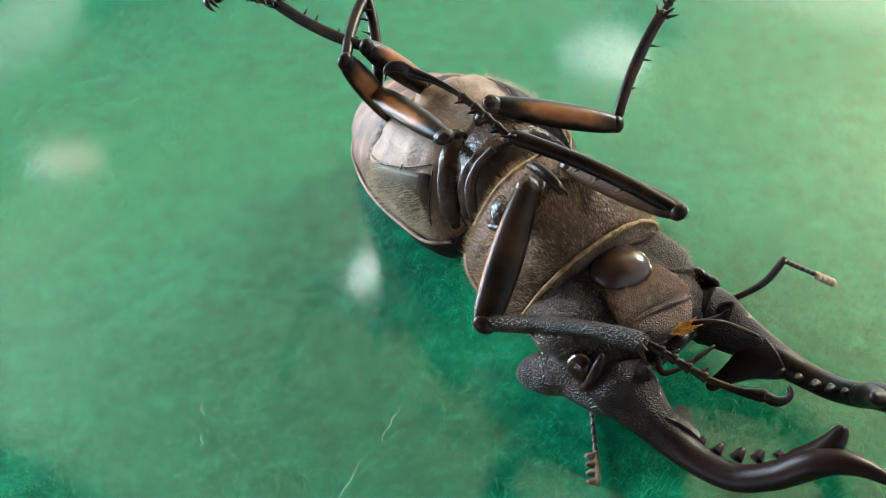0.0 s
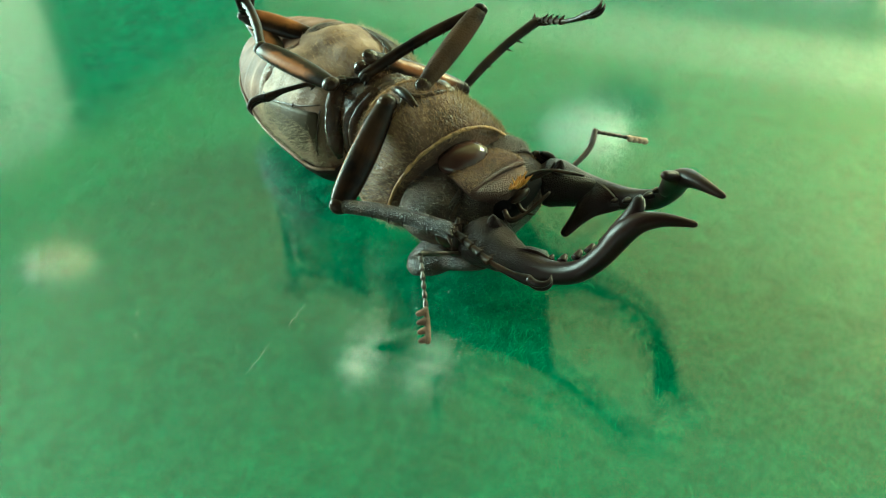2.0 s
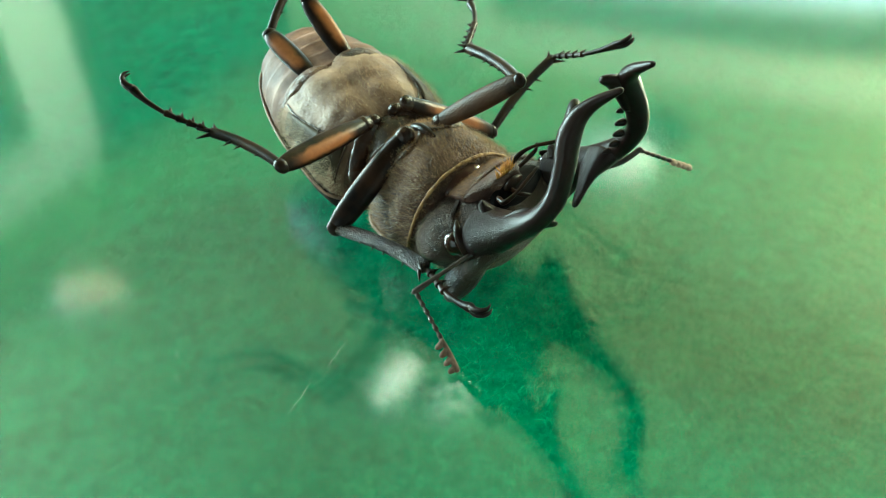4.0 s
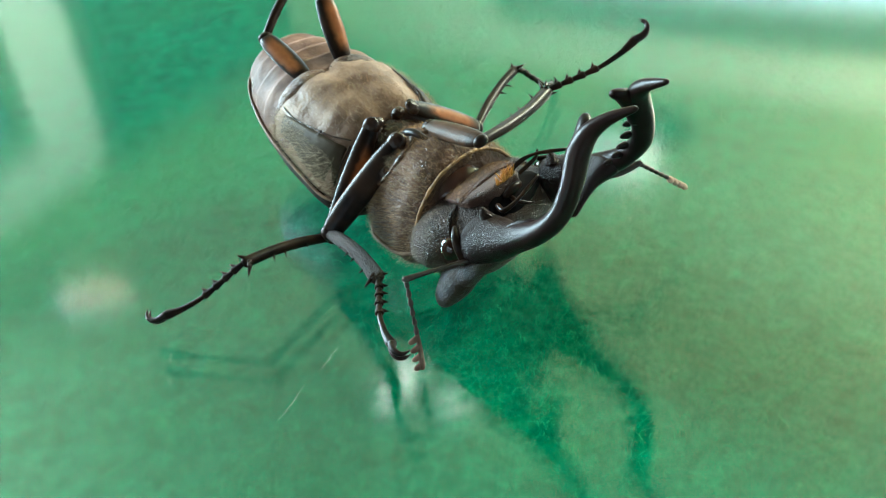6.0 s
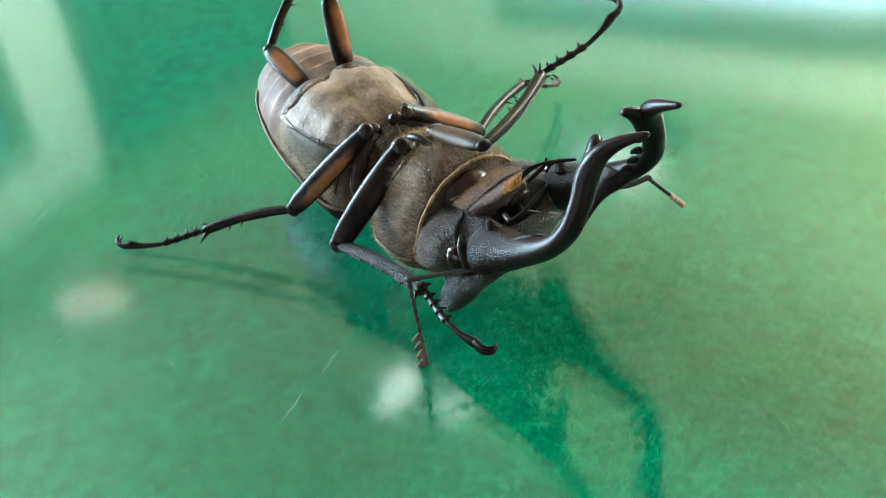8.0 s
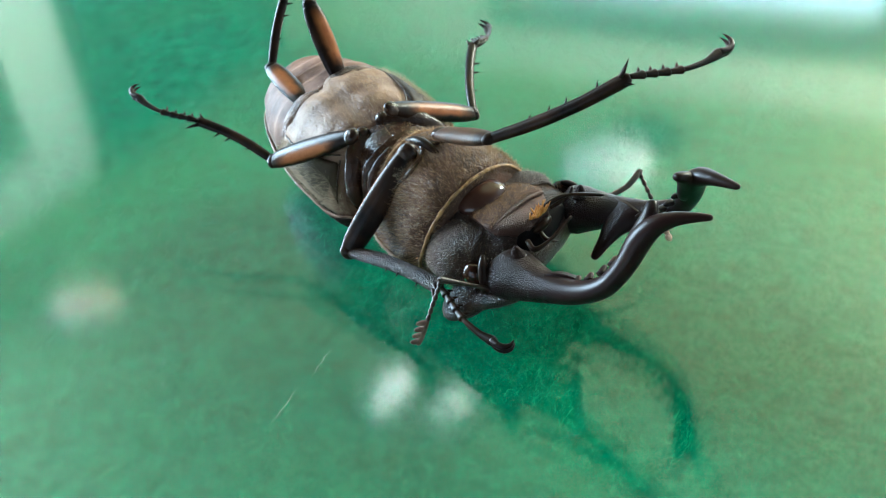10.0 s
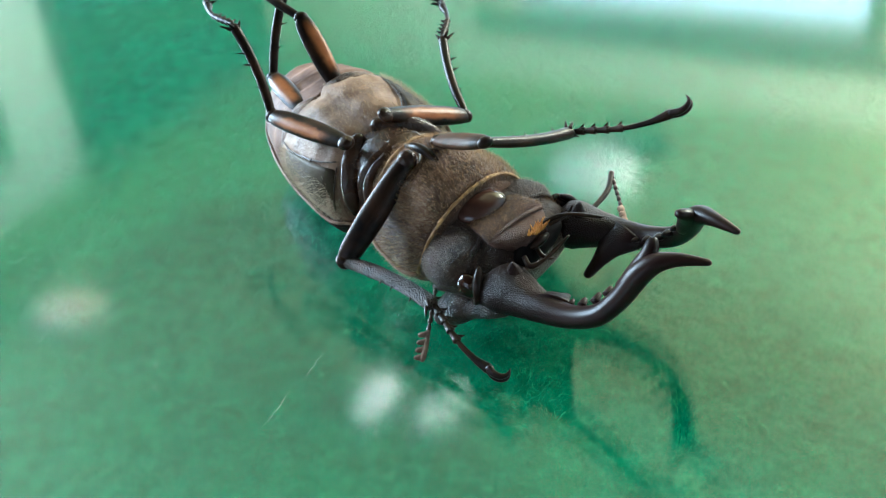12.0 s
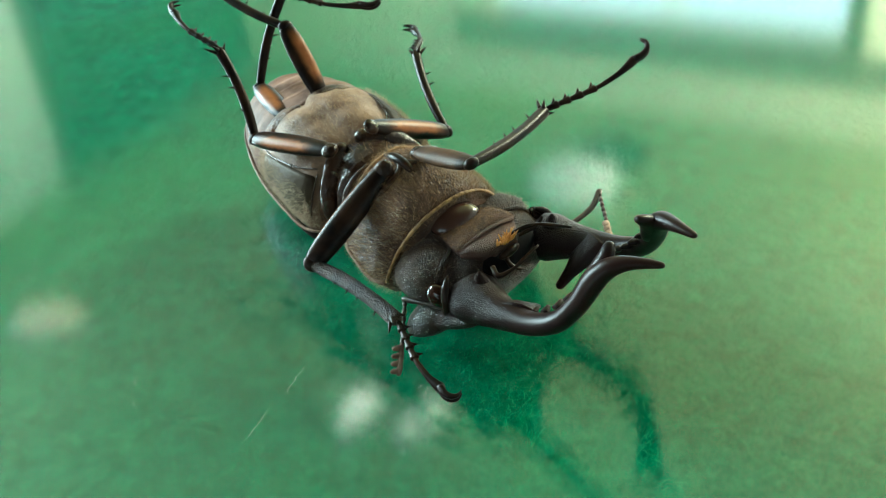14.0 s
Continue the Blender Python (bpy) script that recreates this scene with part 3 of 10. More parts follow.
def build_trunk():
    trunk = part("trunk", body_loft(TRUNK, 40, relief=belly_relief, swell=-0.45), BREAST, beetle)
    # wing cases: two hollow halves round the back, with a raised edge
    for side, s in SIDES:
        rings = []
        for k in range(37):
            x = -18.2 + 26.2 * k / 36
            w, top, bottom, rim = between(TRUNK, x)
            ring = []
            for j in range(15):
                a = math.pi * 0.5 * j / 14
                ring.append((x, s * max(w * power(math.cos(a), 0.85), 0.03), rim - (rim - bottom) * math.sin(a)))
            lip = [(x, s * (w + 0.12), rim + 0.35), (x, s * (w - 0.25), rim + 0.5)]
            inner = [(x, s * max((w - 0.5) * power(math.cos(math.pi * 0.5 * j / 14), 0.85), 0.02), rim - (rim - bottom - 0.5) * math.sin(math.pi * 0.5 * j / 14)) for j in range(0, 15, 2)]
            rings.append(ring[::-1] + lip + inner)
        part("wing_case", loft(rings), SHELL, trunk, "dark brown wing case with a raised rim")
    # belly plates, each overlapping the next
    edges = (-17.7, -15.9, -13.6, -11.0, -8.2, -5.2)
    for a, b in zip(edges, edges[1:]):
        rings = []
        for k in range(9):
            u = k / 8
            x = a + (b + 0.25 - a) * u
            w, top, bottom, rim = between(TRUNK, x)
            lift = 0.28 * (1 - u) ** 2 + 0.05 - 0.25 * (u > 0.9)
            ring = []
            for j in range(27):
                th = math.pi * j / 26
                y = (w - 0.15) * power(math.cos(th), 0.85)
                z = rim + (top + lift - rim) * math.sin(th) + 0.16 * noise.noise((x * 0.7, y * 0.5, 7))
                ring.append((x, y, z))
            ring += [(x, y * 0.93, z - 0.5) for x, y, z in ring[::-1]]
            rings.append(ring)
        part("belly_plate", loft(rings), BELLY, trunk, "shiny brown belly plate")
    # the broad breastplate between the hind and middle legs, split by a groove
    rings = []
    for k in range(23):
        u = k / 22
        x = -5.4 + 12.2 * u
        w, top, bottom, rim = between(TRUNK, x)
        edge = min(1.0, 4 * min(u, 1 - u) + 0.35)
        ring = []
        for j in range(33):
            th = math.pi * (0.04 + 0.92 * j / 32)
            y = (w - 0.25) * power(math.cos(th), 0.85)
            groove = 0.45 * math.exp(-(y / 0.35) ** 2) + 0.25 * math.exp(-((abs(y) - 5.2 - 0.12 * x) / 0.4) ** 2)
            z = rim + (top - rim) * math.sin(th) + (0.6 - 0.25 * u) * edge * math.sin(th) - groove + 0.3 * noise.noise((x * 0.5, y * 0.5, 1)) + 0.06 * noise.noise((x * 1.7, y * 1.7, 4))
            ring.append((x, y, z))
        ring += [(x, y * 0.9, z - 0.9) for x, y, z in ring[::-1]]
        rings.append(ring)
    plate = part("breastplate", loft(rings), TAN, trunk, "tan hairy breastplate with a middle groove")
    hairs("breast_hair", plate, trunk, 2500, 0.45, 0.009, (-0.9, 0, 0), lambda c, n: n.z > -0.1, 11, CREAM_HAIR)
    hairs("breast_down", plate, trunk, 2600, 0.5, 0.009, (-0.9, 0, 0), lambda c, n: abs(c.y) < 4.0 and c.x > -1.5, 15)
    hairs("breast_fringe", plate, trunk, 5000, 0.8, 0.012, (-0.4, 0, 0), lambda c, n: abs(c.y) > 6.4 and n.z > -0.3, 14, CREAM_HAIR)
    for side, s in SIDES:
        # hip plates, hip joints and side pieces
        part("hind_hip", tube([(-4.9, s * 0.5, 5.6, 0.75), (-5.2, s * 2.6, 5.6, 1.15), (-5.4, s * 5.2, 4.4, 0.9), (-5.4, s * 7.2, 1.8, 0.4)], 14, 5, 0.5), BREAST, trunk, "brown hip plate")
        part("middle_hip", tube([(6.7, s * 0.6, 5.0, 0.5), (7.2, s * 1.5, 5.2, 0.85), (7.9, s * 2.9, 4.7, 1.0), (8.5, s * 4.3, 3.4, 0.95), (9.0, s * 5.4, 1.6, 0.8), (9.2, s * 5.9, 0.0, 0.3)], 16, 5, 0.6, up=(0.7, 0, 0.7), bumps=0.12), HIP, trunk, "long ridged brown hip joint")
        part("hip_knob", blob((6.9, s * 1.3, 5.5), (0.75, 0.8, 0.6), turn=(0, 0, s * 20), seg=18, rings=12), HIP, trunk, "small round brown joint knob")
        rings = [(x, s * (between(TRUNK, x)[0] + 0.05), between(TRUNK, x)[3] + 0.55, 0.16) for x in (-17.6, -15, -11, -7, -3, 1, 5, 7.4)]
        part("flank_edge", tube(rings, 8, 5), TAN, trunk, "pale flank beside the wing case")

        def skin(x, u, up=0.0):
            """A place on the underside, u from the flank (0) to the middle line (1)."""
            w, top, bottom, rim = between(TRUNK, x)
            th = math.pi * (0.04 + 0.46 * u)
            return (x, s * (w - 0.25) * power(math.cos(th), 0.85), rim + (top + 0.62 - rim) * math.sin(th) + up)
        # a smooth side plate, bounded by dark sutures
        rings = []
        for k in range(9):
            x = -3.6 + 9.9 * k / 8
            lo, hi = 0.1 + 0.05 * math.sin(k * 0.9), 0.36 + 0.02 * k
            bulge = 0.3 * math.sin(math.pi * (k + 0.5) / 9) ** 0.5
            ring = [skin(x, lo + (hi - lo) * j / 8, bulge * math.sin(math.pi * (j + 0.4) / 8.8) ** 0.6) for j in range(9)]
            ring += [(px, py * 0.95, pz - 0.8) for px, py, pz in ring[::-1]]
            rings.append(ring if s > 0 else ring[::-1])
        part("side_plate", loft(rings), OLIVE, trunk, "smooth shiny grey-brown side plate")
        for line in (((-4.4, 0.4), (-2, 0.4), (1, 0.45), (4.2, 0.52), (6.4, 0.6)), ((2.2, 0.06), (2.8, 0.2), (2.6, 0.36), (2.9, 0.5)), ((6.2, 0.1), (6.5, 0.3), (6.6, 0.55))):
            part("suture", tube([(*skin(x, u, 0.03), 0.085) for x, u in line], 6, 5), HIP, trunk, "thin dark seam")
        # folds of dark hide round the middle hip
        for x, r, turn_in in ((9.6, 0.55, 0.3), (10.6, 0.7, -0.3), (11.7, 0.5, -0.5)):
            pts = []
            for j in range(9):
                th = math.pi * (0.1 + 0.38 * j / 8)
                y, z = 4.9 * power(math.cos(th), 0.85), -1.2 + 6.0 * math.sin(th)
                pts.append((x + turn_in * math.sin(2 * th) + 0.15 * noise.noise((j * 0.7, x, s)), s * y, z, r * (0.9 + 0.12 * math.sin(j * 0.9 + x))))
            part("hide_fold", tube(pts, 12, 4, 0.5, up=(0.6, 0, 0.8), bumps=0.14), HIP, trunk, "dark glossy fold beside the hip")
    collar = part("waist_ring", body_loft([(6.6, 4.6, 5.2, -3.6, -1), (8.4, 5.0, 5.5, -3.8, -1), (10.4, 4.9, 5.2, -3.8, -0.8), (11.8, 4.2, 4.4, -3.4, -0.6)], 10, n=36), HIP, trunk)
    hairs("waist_hair", collar, trunk, 1600, 0.55, 0.008, (-0.6, 0, 0.1), lambda c, n: c.z > -1, 12)
    hairs("flank_hair", trunk, trunk, 3000, 0.6, 0.008, (-0.5, 0, 0), lambda c, n: abs(n.y) > 0.5 and c.z > -2, 13)
    return trunk


trunk = build_trunk()

PROTHORAX = [(-7.6, 3.8, 4.4, -2.8, -0.6), (-6.8, 5.0, 5.6, -3.4, -0.8), (-5.6, 6.4, 6.3, -3.9, -1.0), (-4.4, 7.0, 6.7, -4.2, -1.1), (-2, 7.4, 7.0, -4.5, -1.0), (0, 7.6, 6.9, -4.6, -0.7),
             (1.6, 7.2, 6.35, -4.4, -0.3), (2.6, 6.6, 5.4, -4.0, -0.1)]


def build_prothorax():
    def relief(x, y, z):
        return (0.2 * noise.noise((x * 0.45, y * 0.45, 5)) + 0.06 * noise.noise((x * 1.6, y * 1.6, 2)) - 0.35 * math.exp(-((abs(y) - 4.9) / 0.6) ** 2)) if z > 0 else 0
    ob = part("prothorax", body_loft(PROTHORAX, 30, relief=relief, n=48, peak=1.4), BREAST, beetle, "brown front thorax with short golden hair")
    # rear and front margins with golden fringe
    for x, grow, name in ((1.9, 0.1, "front_fringe"), (-6.5, 0.05, "rear_fringe")):
        w, top, bottom, rim = between(PROTHORAX, x)
        pts = []
        for j in range(15):
            th = math.pi * (0.03 + 0.94 * j / 14)
            pts.append((x + 0.4 * math.sin(th) * (1 if x > 0 else -0.3), (w + grow) * power(math.cos(th), 0.85), rim + (top + grow - rim) * math.sin(th) ** 1.4, 0.17))
        part(name, tube(pts, 8, 4, bumps=0.5), GOLD, ob, "golden fringe of short bristles")
    for side, s in SIDES:
        part("front_hip", blob((-4.6, s * 2.6, 4.3), (1.7, 2.4, 1.35), turn=(s * 12, 0, s * -18), seg=24, rings=14), HIP, ob, "large brown hip joint")
        # the raised lip of the hip's socket, open to the rear
        lip = []
        for j in range(11):
            a = math.pi * (-0.42 + 0.98 * j / 10)
            x, y = -4.7 + 1.95 * math.cos(a), s * (2.5 + 2.5 * math.sin(a))
            w, top, bottom, rim = between(PROTHORAX, x)
            c = min(abs(y) / w, 0.99) ** (1 / 0.85)
            lip.append((x, y, rim + (top - rim) * (1 - c * c) ** 0.7 - 0.02, 0.28 + 0.08 * math.sin(j * 1.7)))
        part("hip_socket", tube(lip, 10, 4, 0.7, bumps=0.08), HIP, ob, "raised dark lip round the hip joint")
        pts = [(x, s * (between(PROTHORAX, x)[0] + 0.08), between(PROTHORAX, x)[3] - 0.1, 0.22) for x in (-5.8, -4.6, -3, 0, 1.8)]
        part("side_margin", tube(pts, 8, 4), TAN, ob, "pale side margin")
    part("breast_keel", tube([(-6.6, 0, 5.5, 0.4), (-5.0, 0, 6.6, 0.5), (-3.4, 0, 7.0, 0.45), (-1.8, 0, 6.8, 0.25)], 10, 4, 0.9), LIMB, ob)
    hairs("thorax_hair", ob, ob, 15000, 0.6, 0.0115, (-0.7, 0, 0.05), lambda c, n: n.z > -0.3 and c.x > -7.2, 21)
    hairs("margin_hair", ob, ob, 4200, 0.75, 0.01, (-0.3, 0, 0), lambda c, n: abs(n.y) > 0.5, 22, CREAM_HAIR)
    return ob


prothorax = build_prothorax()

HEADS = [(-2.6, 5.0, 3.4, -3.4, 0), (-1.2, 6.4, 4.0, -4.2, -0.2), (0.6, 7.0, 4.0, -4.8, -0.6), (2.6, 7.1, 3.5, -5.0, -0.8), (4.6, 7.0, 3.0, -4.6, -0.9),
         (6.2, 6.6, 2.3, -3.8, -1.0), (7.2, 5.2, 1.5, -2.8, -1.0), (7.7, 3.8, 0.6, -2.2, -0.8), (7.9, 2.6, 0.0, -1.6, -0.7)]


def build_head():
    def relief(x, y, z):
        return 0.07 * noise.noise((x * 0.9, y * 0.9, 9))
    head = part("head", body_loft(HEADS, 30, relief=relief, n=52, peak=1.2), HEAD, beetle, "broad granular black head")
    for side, s in SIDES:
        # lobes at the back corners, and the ridge from lobe to jaw
        lobe = tube([(3.6, s * 5.8, -2.5, 1.9), (2.0, s * 6.8, -3.2, 1.9), (0.9, s * 7.5, -3.75, 1.5), (0.2, s * 7.95, -4.15, 1.0), (-0.15, s * 8.15, -4.35, 0.4)], 16, 5, 0.75, up=(0, s * 0.6, 0.8))
        part("head_lobe", lobe, HEAD, head, "rounded grey-black lobe at the back of the head")
        part("cheek_ridge", tube([(0.8, s * 7.3, -3.7, 0.8), (4.0, s * 6.9, -3.0, 1.0), (6.6, s * 6.9, -2.4, 0.95), (8.2, s * 6.4, -2.1, 0.8), (9.2, s * 5.0, -1.9, 0.4)], 10, 5), HEAD, head)
        cheek = part("cheek", blob((1.5, s * 4.6, 0.55), (3.6, 3.4, 2.7), turn=(s * -8, 8, s * 10), seg=40, rings=26), CHEEK, head, "domed dark cheek with short silvery hair")
        hairs("cheek_hair", cheek, head, 1500, 0.36, 0.01, (-0.2, s * 0.5, 0.0), lambda c, n: n.z > -0.1 and c.x > -0.9, 33, PALE_HAIR)
        part("cheek_edge", tube([(3.8, s * 3.3, 2.75, 0.14), (4.2, s * 4.2, 2.4, 0.26), (4.3, s * 5.2, 2.1, 0.3), (4.3, s * 6.0, 1.5, 0.28), (4.4, s * 6.6, 0.7, 0.16)], 10, 5, 0.8), HEAD, head, "raised shiny edge of the cheek")
        part("eye", blob((4.6, s * 7.15, -0.15), (1.2, 0.85, 1.2), seg=24, rings=16), EYE, head, "glossy black eye")
        part("eye_bar", tube([(5.7, s * 6.3, 1.5, 0.2), (5.95, s * 7.0, 0.9, 0.42), (6.05, s * 7.5, 0.0, 0.46), (5.9, s * 7.6, -0.9, 0.42), (5.3, s * 7.5, -1.7, 0.25)], 12, 4), LIMB, head)
        part("antenna_socket", blob((6.3, s * 7.0, -1.6), (0.75, 0.6, 0.75)), JAW, head)
    # throat: smooth neck dome, rough chin plate, mouth
    part("neck_dome", blob((1.95, -0.4, 3.7), (2.15, 2.55, 1.4), turn=(0, 4, -18), seg=32, rings=18), SMOOTH, head, "smooth glossy brown neck dome")

    def plate(name, rows, label):
        """A slightly domed plate with a thick, rounded rim, over rows of (x, y of the middle, half width, height)."""
        rings = []
        for k, (xx, yy, w, zz) in enumerate(rows):
            ring = []
            for j in range(13):
                a = -1 + 2 * j / 12
                ring.append((xx + 0.12 * a * w, yy + a * w, zz + 0.2 - 0.42 * abs(a) ** 3 + 0.07 * noise.noise((xx * 1.3, a * 3, 2))))
            rings.append(ring + [(px, py * 0.9, pz - 1.2) for px, py, pz in ring[::-1]])
        return part(name, loft(rings), GULA, head, label)

    throat = plate("throat", [(2.5, -0.2, 2.5, 3.2), (3.0, -0.3, 2.9, 3.6), (3.8, -0.4, 3.1, 3.62), (4.6, -0.5, 3.3, 3.5), (5.4, -0.6, 3.5, 3.3), (5.9, -0.6, 3.5, 3.0)], "red-brown downy throat plate")
    hairs("throat_hair", throat, head, 2600, 0.3, 0.01, (-0.5, 0, 0), lambda c, n: n.z > 0.3, 35)
    part("throat_ridge", tube([(5.45, -4.1, 2.55, 0.16), (5.8, -2.9, 2.95, 0.22), (6.2, -1.2, 3.2, 0.22), (6.6, 0.6, 3.2, 0.22), (6.9, 2.2, 2.85, 0.16)], 6, 5, 0.9), GULA, head, "brown ridge across the throat")
    plate("chin", [(5.8, -0.8, 3.3, 2.9), (6.4, -0.8, 3.1, 2.9), (7.0, -0.8, 2.7, 2.75), (7.6, -0.8, 2.1, 2.5), (8.1, -0.75, 1.4, 2.2)], "red-brown chin plate")
    # a solid blob; the shade inside the mouth is its black colour
    part("mouth", blob((7.4, 0, 0.6), (1.0, 3.6, 1.5)), MOUTH_SHADE, head, "black blob standing for the shaded mouth opening")
    part("lip", blob((8.2, -0.6, 1.2), (0.8, 1.3, 0.45), turn=(0, -30, 0)), LIMB, head, "small dark mouth plate")
    bm = None
    rng = random.Random(8)
    for k in range(60):
        a = (8.3 + rng.gauss(0, 0.22), -0.6 + rng.gauss(0, 0.38), 2.4)
        bm = spike(a, (a[0] + 0.45 + rng.gauss(0, 0.2), a[1] + rng.gauss(0, 0.3), a[2] + 0.6 + rng.gauss(0, 0.2)), 0.14, bm, 5)
    part("mouth_tuft", bm, TUFT, head, "orange tuft of mouth bristles")
    for pts in ([(8.3, -0.2, 2.6, 0.2), (9.4, 0.9, 3.0, 0.24), (10.2, 1.9, 2.9, 0.15), (11.2, 2.8, 2.4, 0.19), (12.2, 3.9, 1.7, 0.13)],
                [(8.2, -3.0, 1.0, 0.24), (9.2, -3.5, 0.5, 0.26), (9.9, -2.2, 0.6, 0.16), (10.2, -0.6, 0.9, 0.2), (10.4, 1.0, 1.2, 0.12)],
                [(8.3, 1.0, 2.0, 0.2), (9.0, 1.9, 2.2, 0.22), (9.4, 2.8, 2.4, 0.18), (9.6, 3.3, 2.9, 0.1)],
                [(8.2, -1.2, 1.0, 0.2), (8.9, -1.5, 0.4, 0.22), (9.3, -1.0, -0.2, 0.16), (9.4, -0.5, -0.5, 0.08)]):
        part("palp", tube(pts, 9, 5), LIMB, head, "thin dark mouth feeler")
    hairs("head_hair", head, head, 3500, 0.28, 0.011, (-0.5, 0, 0), lambda c, n: n.z > -0.2, 31, PALE_HAIR)
    hairs("temple_hair", head, head, 2200, 0.5, 0.011, (-0.3, 0, 0), lambda c, n: abs(n.y) > 0.4 and c.x < 5.5, 36)
    return head


def build_jaw(s):
    """A curved antler-like jaw: stem and long tip, inner prong, big inner tooth, row of small teeth, knob."""
    stem = [(6.0, s * 4.9, -0.6, 1.6), (6.6, s * 5.2, -0.8, 2.4), (7.6, s * 5.5, -0.95, 2.55), (8.9, s * 5.7, -1.1, 2.2), (10.2, s * 5.95, -1.3, 1.83), (12.0, s * 6.2, -1.45, 1.46), (15.0, s * 6.4, -1.5, 1.14), (17.9, s * 6.2, -0.75, 1.05),
            (20.0, s * 5.4, 0.95, 1.06), (21.4, s * 4.5, 2.75, 1.14), (22.7, s * 3.75, 3.75, 0.96), (24.2, s * 3.1, 4.05, 0.68), (25.7, s * 2.6, 3.95, 0.46), (26.75, s * 2.3, 3.8, 0.3), (27.0, s * 2.22, 3.76, 0.12)]
    jaw = part("jaw", tube(stem, 22, 6, 0.86, bumps=0.03), JAW_STEM, beetle, "polished black antler-like jaw with a forked tip")
    part("jaw_prong", tube([(20.2, s * 5.0, 1.5, 1.0), (20.95, s * 4.5, 2.4, 1.12), (21.55, s * 3.65, 3.4, 0.95), (21.85, s * 2.8, 4.2, 0.74), (21.8, s * 2.2, 4.65, 0.55), (21.7, s * 1.9, 4.82, 0.36), (21.66, s * 1.8, 4.88, 0.14)], 14, 5, 0.8), JAW_STEM, jaw)
    part("big_tooth", tube([(12.6, s * 6.2, -1.4, 2.4), (12.2, s * 5.2, -1.65, 2.0), (11.8, s * 4.1, -2.1, 1.25), (11.35, s * 3.0, -2.75, 0.78), (10.98, s * 2.1, -3.3, 0.58), (10.76, s * 1.66, -3.58, 0.44), (10.68, s * 1.5, -3.68, 0.16)], 16, 5, 0.55, up=(0, -s * 0.4, 0.9)), JAW_STEM, jaw)
    for x, y, z, l, r in ((14.4, 5.3, -1.2, 0.55, 0.28), (15.7, 5.35, -0.9, 0.7, 0.34), (17.1, 5.2, -0.3, 0.85, 0.36), (18.3, 4.9, 0.5, 0.8, 0.36), (19.4, 4.4, 1.5, 0.5, 0.28)):
        part("jaw_tooth", tube([(x, s * y, z, r * 1.3), (x - 0.03, s * (y - 0.55 * l), z + 0.17 * l, r), (x - 0.07, s * (y - l), z + 0.3 * l, r * 0.62), (x - 0.08, s * (y - l - 0.1), z + 0.34 * l, r * 0.25)], 9, 3, 0.8), JAW_STEM, jaw)
    part("jaw_knob", tube([(8.5, s * 5.0, 0.7, 0.75), (8.65, s * 5.15, 1.3, 0.5), (8.8, s * 5.2, 1.75, 0.28), (8.85, s * 5.2, 1.95, 0.08)], 10, 4), JAW_STEM, jaw)
    return jaw


head = build_head()
jaws = [build_jaw(s) for side, s in SIDES]


